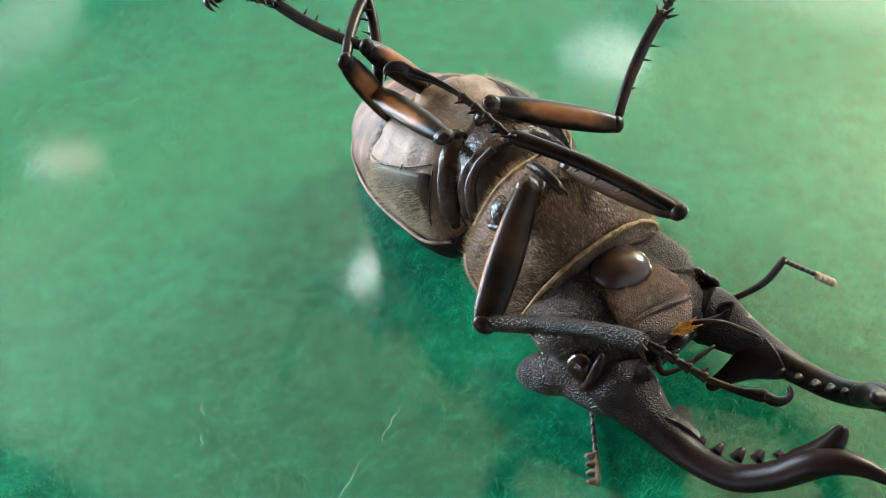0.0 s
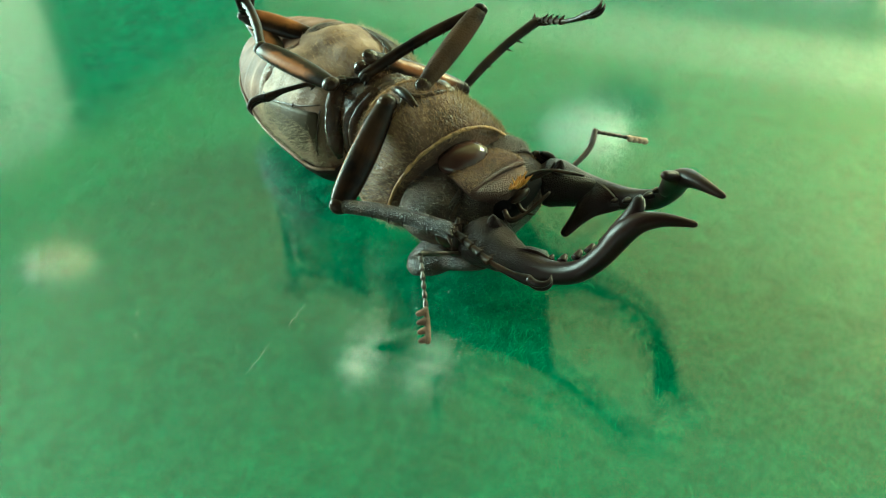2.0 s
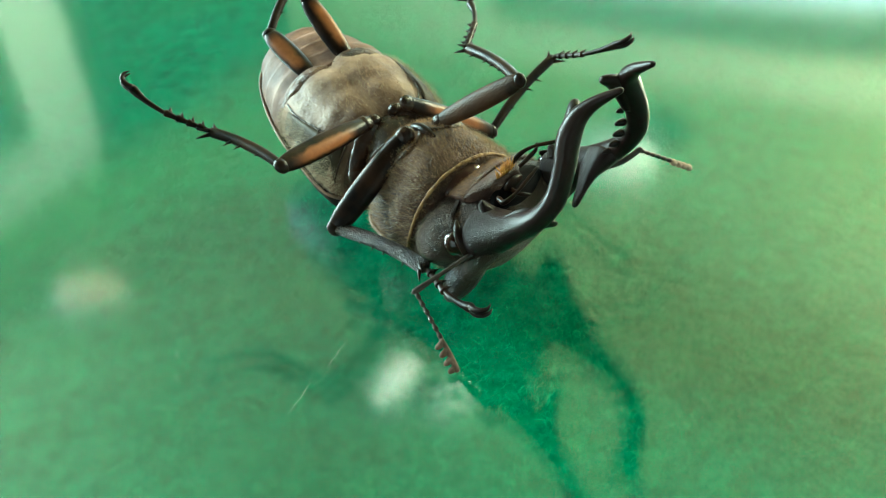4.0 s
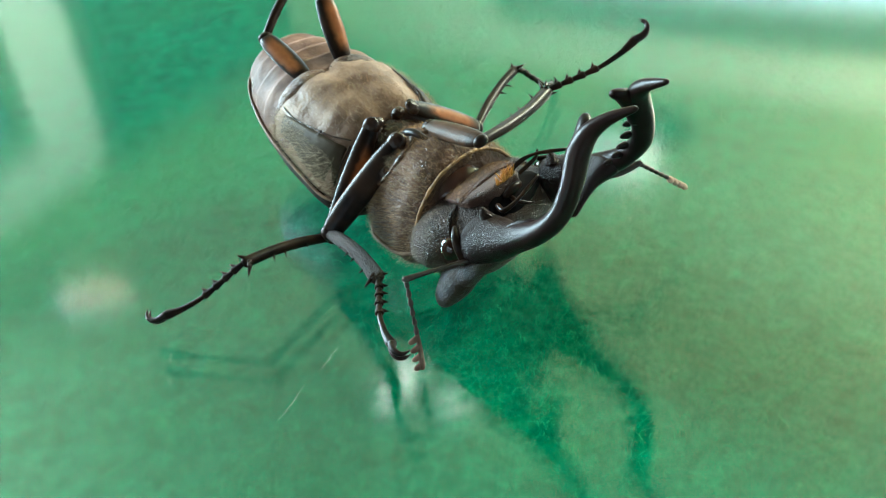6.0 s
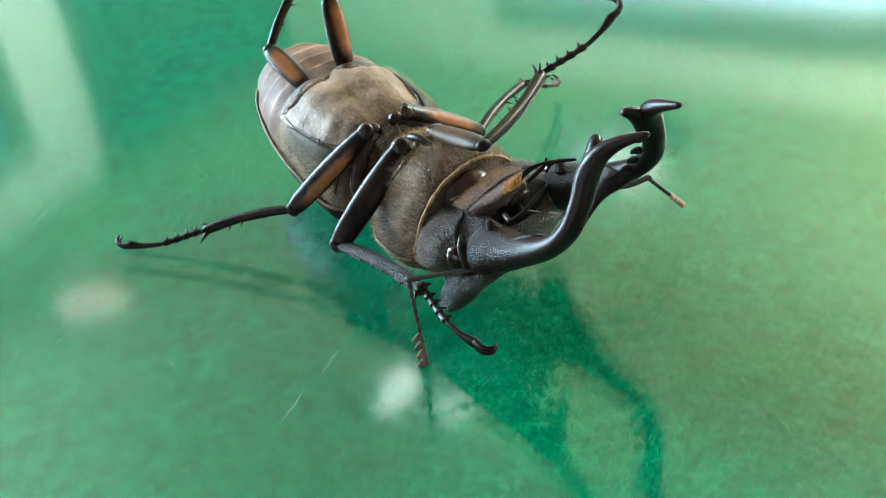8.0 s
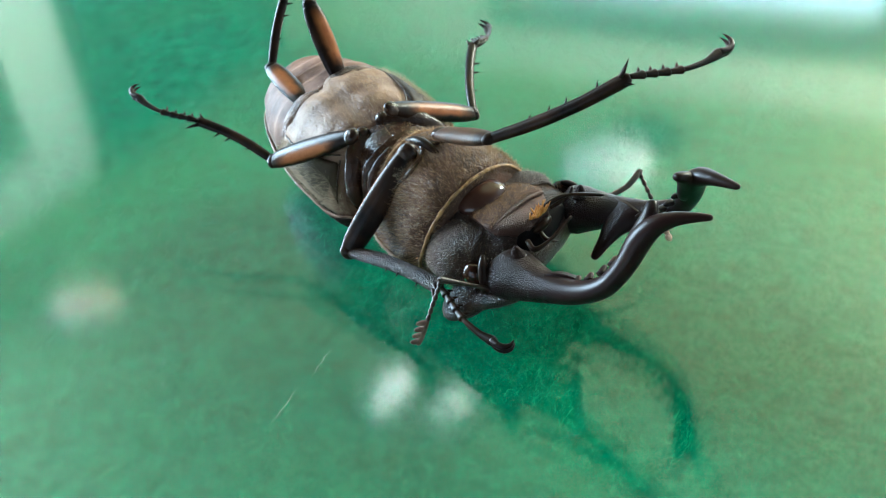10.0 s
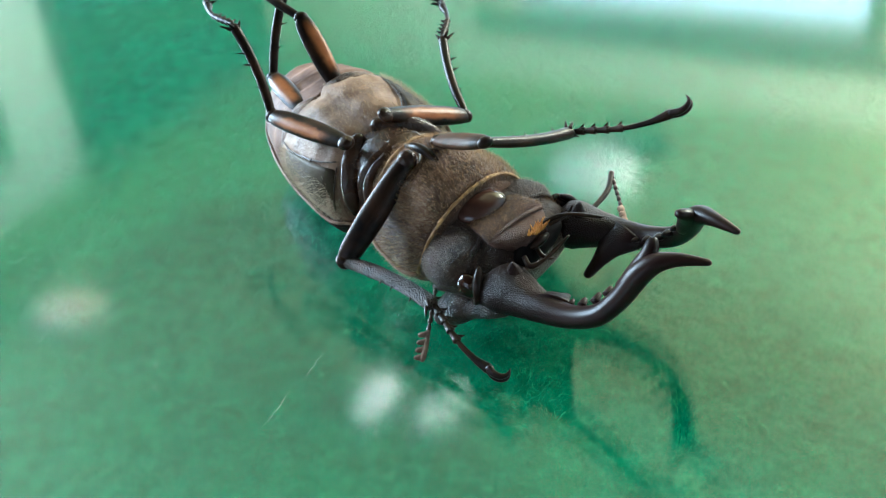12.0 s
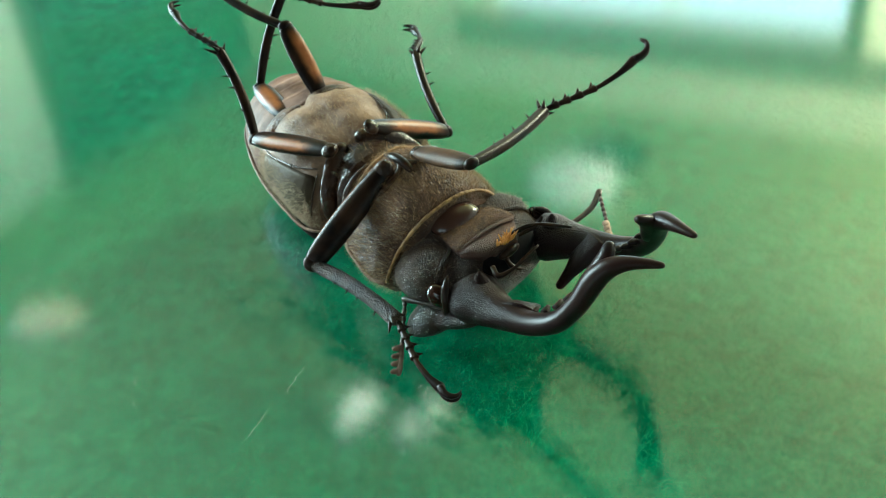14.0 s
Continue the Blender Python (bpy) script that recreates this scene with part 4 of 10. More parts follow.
def build_leg(pair, femur_len, tibia_len, tarsus_len, thick, facing, spread, shin_side, foot_side):
    """Thigh, shin with spines, and a jointed foot with claws; each lies along its own x."""
    f = femur_len
    wide = thick * 1.08
    profile = [(-0.5, 0.4), (0.4, 0.74), (f * 0.25, 1.02), (f * 0.55, 1.14), (f * 0.8, 1.06), (f * 0.94, 0.9), (f + 0.15, 0.6), (f + 0.35, 0.3)]
    bm = tube([(x, 0, 0, r * wide) for x, r in profile], 20, 6, 0.62)
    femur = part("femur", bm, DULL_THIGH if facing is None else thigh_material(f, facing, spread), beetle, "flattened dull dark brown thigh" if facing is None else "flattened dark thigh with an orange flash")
    part("knee", blob((f + 0.05, 0, 0), (0.72 * thick, 0.85 * thick, 0.6 * thick)), LIMB, femur)
    part("trochanter", blob((0.15, 0, 0), (0.95 * thick, 0.9 * thick, 0.6 * thick), seg=18, rings=12), HIP, femur, "small dark brown hip ring")
    s, e = tibia_len, shin_side
    reach = 1.0 if pair == "fore" else 0.82

    def arc(u):
        return -0.45 * e * math.sin(math.pi * u)

    bm = tube([(s * u - 0.2 * (u == 0), arc(u), 0, r * thick * reach) for u, r in ((0, 0.5), (0.08, 0.6), (0.35, 0.66), (0.65, 0.66), (0.88, 0.7), (0.97, 0.66), (1, 0.4))], 14, 5, 0.82, bumps=0.04)
    tibia = part("tibia", bm, HEAD if pair == "fore" and facing is not None else LIMB, beetle, "slender dark spined shin")
    spots = ((0.3, 0.4), (0.44, 0.55), (0.56, 0.6), (0.78, 0.7)) if pair == "fore" else ((0.3, 0.4), (0.55, 0.8), (0.68, 0.85))
    for u, l in spots:
        base = arc(u) + e * 0.5 * thick * reach
        part("spine", spike((s * u, base, 0.1), (s * u + 0.3, base + e * l, 0.15), 0.15, sides=6), LIMB, tibia)
    for y, z, l in ((0.35 * e, 0.1, 1.35), (-0.4 * e, 0.1, 0.6), (0.1 * e, 0.4, 0.75)):
        part("spur", spike((s * 0.95, y * thick, z), (s + 0.2 + 0.1 * l, y * thick + math.copysign(l, y) * 0.85, z * 2), 0.24, sides=7), LIMB, tibia)
    w, e = tarsus_len, foot_side

    def sag(u):
        return -0.085 * w * e * math.sin(math.pi * min(u, 1.0) ** 1.25)

    joints = (0.0, 0.12, 0.22, 0.33, 0.45)
    knots = [(0, 0, 0, 0.22)]
    for a, b in zip(joints, joints[1:]):
        knots += [((a + (b - a) * q) * w, sag(a + (b - a) * q), 0, r) for q, r in ((0.12, 0.27), (0.6, 0.34), (0.93, 0.42), (1.0, 0.26))]
    tarsus = part("tarsus", tube(knots, 10, 3, 0.85), LIMB, beetle, "jointed dark foot with small teeth")
    for b in joints[1:]:
        part("tooth", spike((w * (b - 0.045), sag(b) + e * 0.2, 0), (w * (b - 0.005), sag(b) + e * 0.85, 0.05), 0.25, sides=6), LIMB, tarsus)
        for z in (-1, 1):
            part("bristle", spike((w * (b - 0.03), sag(b), z * 0.2), (w * b + 0.12, sag(b) - e * 0.1, z * 0.46), 0.07, sides=5), LIMB, tarsus)
    part("claw_joint", tube([(w * u, sag(u), 0, r) for u, r in ((0.44, 0.2), (0.52, 0.25), (0.68, 0.3), (0.78, 0.42), (0.83, 0.48), (0.86, 0.4), (0.88, 0.2))], 12, 4, 0.9), LIMB, tarsus)
    for z in (-1, 1):
        part("claw", tube([(w * 0.84, sag(0.84), z * 0.15, 0.36), (w * 0.92, -0.055 * w * e, z * 0.2, 0.32), (w * 0.98, -0.03 * w * e, z * 0.24, 0.27), (w * 1.005, 0.015 * w * e, z * 0.25, 0.2),
                           (w * 0.995, 0.055 * w * e, z * 0.25, 0.11), (w * 0.975, 0.085 * w * e, z * 0.25, 0.02)], 10, 4), JAW, tarsus, "curved claw")
    return {"femur": femur, "tibia": tibia, "tarsus": tarsus}


legs = {
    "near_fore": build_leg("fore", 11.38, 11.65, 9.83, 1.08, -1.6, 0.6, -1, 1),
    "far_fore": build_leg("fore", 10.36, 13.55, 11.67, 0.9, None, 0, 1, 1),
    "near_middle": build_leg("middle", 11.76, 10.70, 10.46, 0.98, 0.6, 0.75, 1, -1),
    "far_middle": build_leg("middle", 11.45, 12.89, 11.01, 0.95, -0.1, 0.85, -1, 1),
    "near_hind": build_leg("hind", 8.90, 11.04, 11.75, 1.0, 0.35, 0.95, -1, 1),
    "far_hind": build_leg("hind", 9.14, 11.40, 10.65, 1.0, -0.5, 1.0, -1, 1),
}


def build_antenna(scape_len, whip_len, comb, club, fat, bow=0.0):
    """An elbowed antenna: a bare shaft, then beads ending in a comb of four plates."""
    a = scape_len
    scape = part("antenna_shaft", tube([(0, 0, 0, 0.3), (a * 0.3, bow * 0.8, 0.15, 0.19 * fat), (a * 0.7, bow, 0.12, 0.21 * fat), (a, 0, 0, 0.3), (a + 0.2, 0, 0, 0.15)], 10, 5), FEELER, beetle, "bare dark antenna shaft")
    w = whip_len
    beads = []
    for k in range(6):
        x, d = w * 0.62 * k / 6, w * 0.62 / 6
        beads += [(x, 0, 0, 0.11), (x + d * 0.5, 0, 0, 0.22), (x + d * 0.85, 0, 0, 0.21)]
    bm = tube(beads + [(w * 0.63, 0, 0, 0.14)], 8, 2)
    whip = part("antenna_whip", bm, FEELER, beetle, "beaded antenna with a comb at its tip")
    for k in range(4):
        x = w * (0.64 + 0.1 * k)
        part("comb_plate", tube([(x, 0, 0, 0.24 * fat), (x + 0.25, -0.35 * comb, 0, 0.3 * fat), (x + 0.38, -0.85 * comb, 0.02, 0.24 * fat), (x + 0.42, -1.1 * comb, 0.02, 0.1 * fat)], 10, 4, 0.7), club, whip, "pale rounded comb plate")
    part("comb_stem", tube([(w * 0.6, 0, 0, 0.18), (w * 0.8, 0, 0, 0.24), (w * 0.98, -0.1, 0, 0.26), (w * 1.02, -0.2, 0, 0.1)], 8, 4), club, whip)
    return {"scape": scape, "flagellum": whip}


antennae = {"near": build_antenna(6.28, 8.22, 0.8, CLUB, 1.0), "far": build_antenna(7.13, 7.16, 0.35, CREAM_CLUB, 1.35, -0.7)}


def motions():
    """The beetle turns its head and kicks its legs; its thorax and abdomen rock with them."""
    walk(trunk, [
        (0, pose(0.00099, 0.00120, 0.00630, 20.1, -19.4, -67.1)),
        (0.25, pose(0.00087, 0.00132, 0.00630, 18.5, -17.5, -66.5)),
        (0.5, pose(0.00063, 0.00158, 0.00631, 16.1, -14.3, -65.7)),
        (0.75, pose(0.00030, 0.00209, 0.00658, 14.2, -11.3, -64.7)),
        (1, pose(0.00004, 0.00270, 0.00685, 13.2, -9.1, -64.1)),
        (1.25, pose(0.00000, 0.00314, 0.00679, 13.7, -7.8, -63.1)),
        (1.5, pose(-0.00004, 0.00356, 0.00668, 15.0, -6.7, -62.2)),
        (1.75, pose(-0.00050, 0.00400, 0.00659, 17.1, -6.1, -62.2)),
        (2, pose(-0.00118, 0.00445, 0.00653, 18.6, -5.8, -62.2)),
        (2.25, pose(-0.00171, 0.00489, 0.00651, 18.3, -5.6, -61.9)),
        (2.5, pose(-0.00221, 0.00534, 0.00650, 17.4, -5.1, -61.6)),
        (2.75, pose(-0.00274, 0.00591, 0.00670, 13.5, -1.9, -62.7)),
        (3, pose(-0.00305, 0.00633, 0.00690, 9.6, 1.7, -64.1)),
        (3.25, pose(-0.00299, 0.00647, 0.00681, 9.5, 3.3, -63.9)),
        (3.5, pose(-0.00292, 0.00652, 0.00671, 9.8, 4.4, -63.8)),
        (3.75, pose(-0.00288, 0.00649, 0.00671, 9.4, 4.8, -63.6)),
        (4, pose(-0.00285, 0.00641, 0.00672, 9.0, 5.1, -63.2)),
        (4.25, pose(-0.00282, 0.00629, 0.00673, 8.5, 5.3, -62.7)),
        (4.5, pose(-0.00280, 0.00613, 0.00674, 8.0, 5.3, -62.1)),
        (4.75, pose(-0.00277, 0.00597, 0.00676, 7.4, 5.3, -61.5)),
        (5, pose(-0.00275, 0.00580, 0.00677, 6.7, 5.3, -60.9)),
        (5.25, pose(-0.00272, 0.00564, 0.00679, 6.1, 5.3, -60.4)),
        (5.5, pose(-0.00269, 0.00550, 0.00681, 5.3, 5.3, -60.0)),
        (5.75, pose(-0.00265, 0.00540, 0.00684, 4.6, 5.5, -59.7)),
        (6, pose(-0.00261, 0.00534, 0.00686, 3.8, 5.8, -59.6)),
        (6.25, pose(-0.00252, 0.00532, 0.00695, 2.4, 6.9, -59.9)),
        (6.5, pose(-0.00242, 0.00531, 0.00707, 1.2, 7.8, -60.1)),
        (6.75, pose(-0.00232, 0.00540, 0.00717, 1.6, 6.7, -59.4)),
        (7, pose(-0.00226, 0.00548, 0.00722, 2.1, 5.8, -58.6)),
        (7.25, pose(-0.00243, 0.00538, 0.00716, 2.5, 6.2, -59.0)),
        (7.5, pose(-0.00260, 0.00519, 0.00707, 3.2, 6.8, -59.8)),
        (7.75, pose(-0.00243, 0.00500, 0.00699, 5.4, 5.5, -60.8)),
        (8, pose(-0.00218, 0.00478, 0.00691, 8.1, 3.4, -62.0)),
        (8.25, pose(-0.00199, 0.00444, 0.00682, 9.7, 2.1, -63.2)),
        (8.5, pose(-0.00185, 0.00421, 0.00676, 11.0, 1.2, -63.9)),
        (8.75, pose(-0.00174, 0.00418, 0.00673, 12.3, 0.5, -64.0)),
        (9, pose(-0.00163, 0.00415, 0.00671, 13.6, -0.2, -64.1)),
        (9.25, pose(-0.00153, 0.00413, 0.00669, 15.0, -0.9, -64.2)),
        (9.5, pose(-0.00143, 0.00411, 0.00667, 16.3, -1.5, -64.3)),
        (9.75, pose(-0.00134, 0.00409, 0.00665, 17.5, -2.1, -64.4)),
        (10, pose(-0.00126, 0.00407, 0.00664, 18.7, -2.7, -64.5)),
        (10.25, pose(-0.00119, 0.00406, 0.00662, 19.7, -3.1, -64.5)),
        (10.5, pose(-0.00112, 0.00405, 0.00661, 20.6, -3.5, -64.6)),
        (10.75, pose(-0.00107, 0.00405, 0.00661, 21.3, -3.8, -64.7)),
        (11, pose(-0.00104, 0.00404, 0.00661, 21.7, -4.0, -64.7)),
        (11.25, pose(-0.00102, 0.00404, 0.00663, 22.0, -4.2, -64.8)),
        (11.5, pose(-0.00101, 0.00404, 0.00666, 22.1, -4.2, -64.8)),
        (11.75, pose(-0.00084, 0.00402, 0.00656, 21.6, -4.0, -65.2)),
        (12, pose(-0.00060, 0.00400, 0.00644, 20.9, -3.6, -66.0)),
        (12.25, pose(-0.00043, 0.00437, 0.00640, 20.8, -3.4, -67.0)),
        (12.5, pose(-0.00034, 0.00474, 0.00638, 20.7, -3.2, -67.6)),
        (12.75, pose(-0.00054, 0.00469, 0.00640, 20.1, -3.4, -67.4)),
        (13, pose(-0.00079, 0.00463, 0.00643, 19.2, -3.7, -66.9)),
        (13.25, pose(-0.00088, 0.00462, 0.00649, 18.0, -3.7, -66.3)),
        (13.5, pose(-0.00092, 0.00461, 0.00653, 16.9, -3.5, -65.9)),
        (13.75, pose(-0.00081, 0.00466, 0.00645, 15.9, -3.2, -66.1)),
        (14, pose(-0.00069, 0.00471, 0.00638, 15.3, -2.9, -66.3)),
    ])
    walk(prothorax, [
        (0, pose(0.00860, -0.01352, 0.00670, 10.2, 17.4, -56.3)),
        (0.25, pose(0.00861, -0.01343, 0.00661, 10.2, 16.3, -56.9)),
        (0.5, pose(0.00862, -0.01323, 0.00644, 10.1, 15.1, -57.5)),
        (0.75, pose(0.00840, -0.01283, 0.00625, 9.2, 15.9, -57.4)),
        (1, pose(0.00816, -0.01233, 0.00605, 8.5, 16.7, -57.2)),
        (1.25, pose(0.00814, -0.01194, 0.00584, 9.2, 17.1, -60.7)),
        (1.5, pose(0.00812, -0.01154, 0.00573, 10.3, 17.3, -64.2)),
        (1.75, pose(0.00798, -0.01107, 0.00575, 11.4, 16.0, -63.4)),
        (2, pose(0.00771, -0.01057, 0.00581, 12.6, 14.4, -61.9)),
        (2.25, pose(0.00715, -0.00998, 0.00603, 12.0, 12.0, -59.2)),
        (2.5, pose(0.00649, -0.00943, 0.00622, 9.7, 9.5, -56.2)),
        (2.75, pose(0.00599, -0.00896, 0.00584, 5.2, 7.8, -53.4)),
        (3, pose(0.00569, -0.00867, 0.00537, 2.0, 7.2, -51.8)),
        (3.25, pose(0.00563, -0.00861, 0.00521, 3.1, 7.4, -54.9)),
        (3.5, pose(0.00561, -0.00858, 0.00514, 4.4, 7.3, -58.0)),
        (3.75, pose(0.00563, -0.00859, 0.00515, 4.7, 6.6, -57.8)),
        (4, pose(0.00569, -0.00863, 0.00518, 5.1, 5.7, -57.4)),
        (4.25, pose(0.00578, -0.00869, 0.00523, 5.5, 4.8, -56.9)),
        (4.5, pose(0.00588, -0.00877, 0.00528, 5.9, 3.8, -56.2)),
        (4.75, pose(0.00600, -0.00887, 0.00535, 6.3, 2.8, -55.5)),
        (5, pose(0.00611, -0.00897, 0.00542, 6.6, 1.8, -54.7)),
        (5.25, pose(0.00622, -0.00909, 0.00549, 6.9, 1.0, -54.1)),
        (5.5, pose(0.00631, -0.00922, 0.00556, 7.1, 0.3, -53.5)),
        (5.75, pose(0.00637, -0.00935, 0.00563, 7.2, -0.1, -53.1)),
        (6, pose(0.00639, -0.00948, 0.00569, 7.2, -0.3, -53.0)),
        (6.25, pose(0.00626, -0.00973, 0.00575, 7.4, 0.1, -56.0)),
        (6.5, pose(0.00614, -0.00995, 0.00582, 7.5, 0.5, -60.4)),
        (6.75, pose(0.00615, -0.01000, 0.00591, 7.1, 0.5, -63.4)),
        (7, pose(0.00616, -0.01003, 0.00598, 6.8, 0.4, -64.9)),
        (7.25, pose(0.00614, -0.01004, 0.00597, 7.1, -0.3, -62.8)),
        (7.5, pose(0.00613, -0.01005, 0.00597, 7.4, -1.0, -59.4)),
        (7.75, pose(0.00634, -0.01013, 0.00596, 7.6, 0.2, -56.9)),
        (8, pose(0.00668, -0.01025, 0.00596, 8.5, 2.1, -54.5)),
        (8.25, pose(0.00699, -0.01039, 0.00596, 11.0, 3.9, -51.6)),
        (8.5, pose(0.00721, -0.01050, 0.00594, 12.9, 5.4, -49.8)),
        (8.75, pose(0.00728, -0.01056, 0.00592, 12.9, 6.4, -49.8)),
        (9, pose(0.00736, -0.01062, 0.00589, 12.8, 7.4, -50.1)),
        (9.25, pose(0.00742, -0.01067, 0.00586, 12.6, 8.5, -50.5)),
        (9.5, pose(0.00748, -0.01072, 0.00582, 12.3, 9.6, -51.0)),
        (9.75, pose(0.00754, -0.01076, 0.00578, 12.0, 10.7, -51.6)),
        (10, pose(0.00758, -0.01080, 0.00573, 11.7, 11.7, -52.1)),
        (10.25, pose(0.00762, -0.01083, 0.00570, 11.4, 12.6, -52.7)),
        (10.5, pose(0.00765, -0.01086, 0.00567, 11.2, 13.4, -53.2)),
        (10.75, pose(0.00766, -0.01087, 0.00565, 11.0, 14.1, -53.5)),
        (11, pose(0.00767, -0.01088, 0.00564, 10.9, 14.5, -53.6)),
        (11.25, pose(0.00763, -0.01082, 0.00565, 10.9, 14.7, -53.3)),
        (11.5, pose(0.00759, -0.01074, 0.00565, 11.0, 14.8, -52.8)),
        (11.75, pose(0.00784, -0.01072, 0.00557, 11.8, 14.6, -51.8)),
        (12, pose(0.00809, -0.01070, 0.00546, 12.5, 14.2, -51.0)),
        (12.25, pose(0.00807, -0.01052, 0.00541, 11.8, 14.0, -53.4)),
        (12.5, pose(0.00802, -0.01035, 0.00536, 10.9, 13.7, -55.8)),
        (12.75, pose(0.00782, -0.01033, 0.00531, 10.1, 14.2, -55.1)),
        (13, pose(0.00761, -0.01032, 0.00528, 9.7, 14.7, -54.3)),
        (13.25, pose(0.00753, -0.01024, 0.00545, 10.6, 15.1, -54.0)),
        (13.5, pose(0.00749, -0.01015, 0.00561, 11.5, 15.5, -53.9)),
        (13.75, pose(0.00752, -0.01010, 0.00551, 11.0, 15.6, -55.0)),
        (14, pose(0.00755, -0.01007, 0.00541, 10.5, 15.6, -56.1)),
    ])
    for ob in (head, *jaws):
        walk(ob, [
        (0, pose(0.01013, -0.01580, 0.00555, -3.5, 5.3, -49.5)),
        (0.25, pose(0.01005, -0.01572, 0.00558, -2.3, 7.2, -49.8)),
        (0.5, pose(0.00987, -0.01553, 0.00560, -1.2, 9.2, -50.1)),
        (0.75, pose(0.00955, -0.01511, 0.00547, -1.3, 6.8, -49.3)),
        (1, pose(0.00932, -0.01459, 0.00532, -1.6, 4.3, -48.0)),
        (1.25, pose(0.00938, -0.01416, 0.00530, -1.6, 4.4, -47.0)),
        (1.5, pose(0.00945, -0.01377, 0.00527, -1.7, 4.6, -46.0)),
        (1.75, pose(0.00937, -0.01348, 0.00515, -0.8, 0.8, -44.7)),
        (2, pose(0.00919, -0.01316, 0.00504, 0.8, -6.7, -44.0)),
        (2.25, pose(0.00868, -0.01259, 0.00522, 2.3, -17.1, -45.0)),
        (2.5, pose(0.00809, -0.01196, 0.00540, 3.6, -27.4, -46.5)),
        (2.75, pose(0.00773, -0.01141, 0.00516, 3.7, -34.5, -47.1)),
        (3, pose(0.00754, -0.01107, 0.00489, 3.5, -38.4, -47.0)),
        (3.25, pose(0.00752, -0.01099, 0.00485, 3.7, -38.8, -46.7)),
        (3.5, pose(0.00751, -0.01096, 0.00484, 3.8, -39.0, -46.5)),
        (3.75, pose(0.00751, -0.01098, 0.00484, 3.8, -38.8, -46.3)),
        (4, pose(0.00751, -0.01103, 0.00487, 3.8, -38.4, -46.1)),
        (4.25, pose(0.00751, -0.01111, 0.00490, 3.6, -37.9, -45.8)),
        (4.5, pose(0.00752, -0.01121, 0.00495, 3.4, -37.2, -45.6)),
        (4.75, pose(0.00753, -0.01133, 0.00501, 3.2, -36.5, -45.3)),
        (5, pose(0.00753, -0.01147, 0.00508, 3.0, -35.8, -45.0)),
        (5.25, pose(0.00754, -0.01162, 0.00516, 2.8, -35.2, -44.8)),
        (5.5, pose(0.00755, -0.01178, 0.00524, 2.6, -34.6, -44.6)),
        (5.75, pose(0.00756, -0.01195, 0.00533, 2.5, -34.3, -44.4)),
        (6, pose(0.00757, -0.01212, 0.00543, 2.5, -34.1, -44.4)),
        (6.25, pose(0.00764, -0.01248, 0.00563, 2.7, -39.4, -47.7)),
        (6.5, pose(0.00771, -0.01276, 0.00589, 4.3, -45.4, -52.8)),
        (6.75, pose(0.00766, -0.01275, 0.00609, 6.3, -46.9, -55.8)),
        (7, pose(0.00760, -0.01275, 0.00621, 7.3, -47.4, -57.3)),
        (7.25, pose(0.00767, -0.01272, 0.00623, 7.0, -45.7, -56.9)),
        (7.5, pose(0.00781, -0.01269, 0.00624, 6.5, -42.2, -55.8)),
        (7.75, pose(0.00798, -0.01273, 0.00610, 5.7, -36.7, -51.9)),
        (8, pose(0.00818, -0.01279, 0.00586, 4.7, -30.8, -47.1)),
        (8.25, pose(0.00846, -0.01292, 0.00558, 3.5, -26.5, -43.9)),
        (8.5, pose(0.00870, -0.01303, 0.00537, 2.9, -23.5, -42.3)),
        (8.75, pose(0.00884, -0.01307, 0.00532, 2.9, -21.8, -42.3)),
        (9, pose(0.00897, -0.01310, 0.00527, 3.1, -20.4, -42.4)),
        (9.25, pose(0.00910, -0.01314, 0.00524, 3.2, -19.0, -42.6)),
        (9.5, pose(0.00923, -0.01317, 0.00521, 3.3, -17.8, -42.9)),
        (9.75, pose(0.00934, -0.01320, 0.00518, 3.5, -16.7, -43.2)),
        (10, pose(0.00944, -0.01322, 0.00515, 3.6, -15.6, -43.5)),
        (10.25, pose(0.00952, -0.01324, 0.00513, 3.8, -14.7, -43.8)),
        (10.5, pose(0.00958, -0.01325, 0.00509, 3.9, -13.7, -44.0)),
        (10.75, pose(0.00962, -0.01326, 0.00506, 3.9, -12.8, -44.2)),
        (11, pose(0.00964, -0.01327, 0.00501, 4.0, -11.9, -44.2)),
        (11.25, pose(0.00962, -0.01318, 0.00490, 4.0, -11.0, -43.9)),
        (11.5, pose(0.00960, -0.01306, 0.00482, 3.9, -10.3, -43.6)),
        (11.75, pose(0.00972, -0.01302, 0.00481, 3.9, -9.9, -44.6)),
        (12, pose(0.00985, -0.01298, 0.00481, 3.9, -9.5, -45.6)),
        (12.25, pose(0.00987, -0.01287, 0.00465, 3.7, -9.3, -45.0)),
        (12.5, pose(0.00988, -0.01275, 0.00450, 3.5, -9.1, -44.5)),
        (12.75, pose(0.00971, -0.01265, 0.00451, 3.0, -8.8, -44.5)),
        (13, pose(0.00951, -0.01259, 0.00451, 2.4, -8.7, -44.6)),
        (13.25, pose(0.00944, -0.01258, 0.00466, 2.3, -8.9, -45.0)),
        (13.5, pose(0.00941, -0.01257, 0.00480, 2.4, -9.5, -45.8)),
        (13.75, pose(0.00946, -0.01240, 0.00470, 3.2, -11.5, -47.7)),
        (14, pose(0.00950, -0.01224, 0.00459, 3.9, -13.3, -49.2)),
        ])
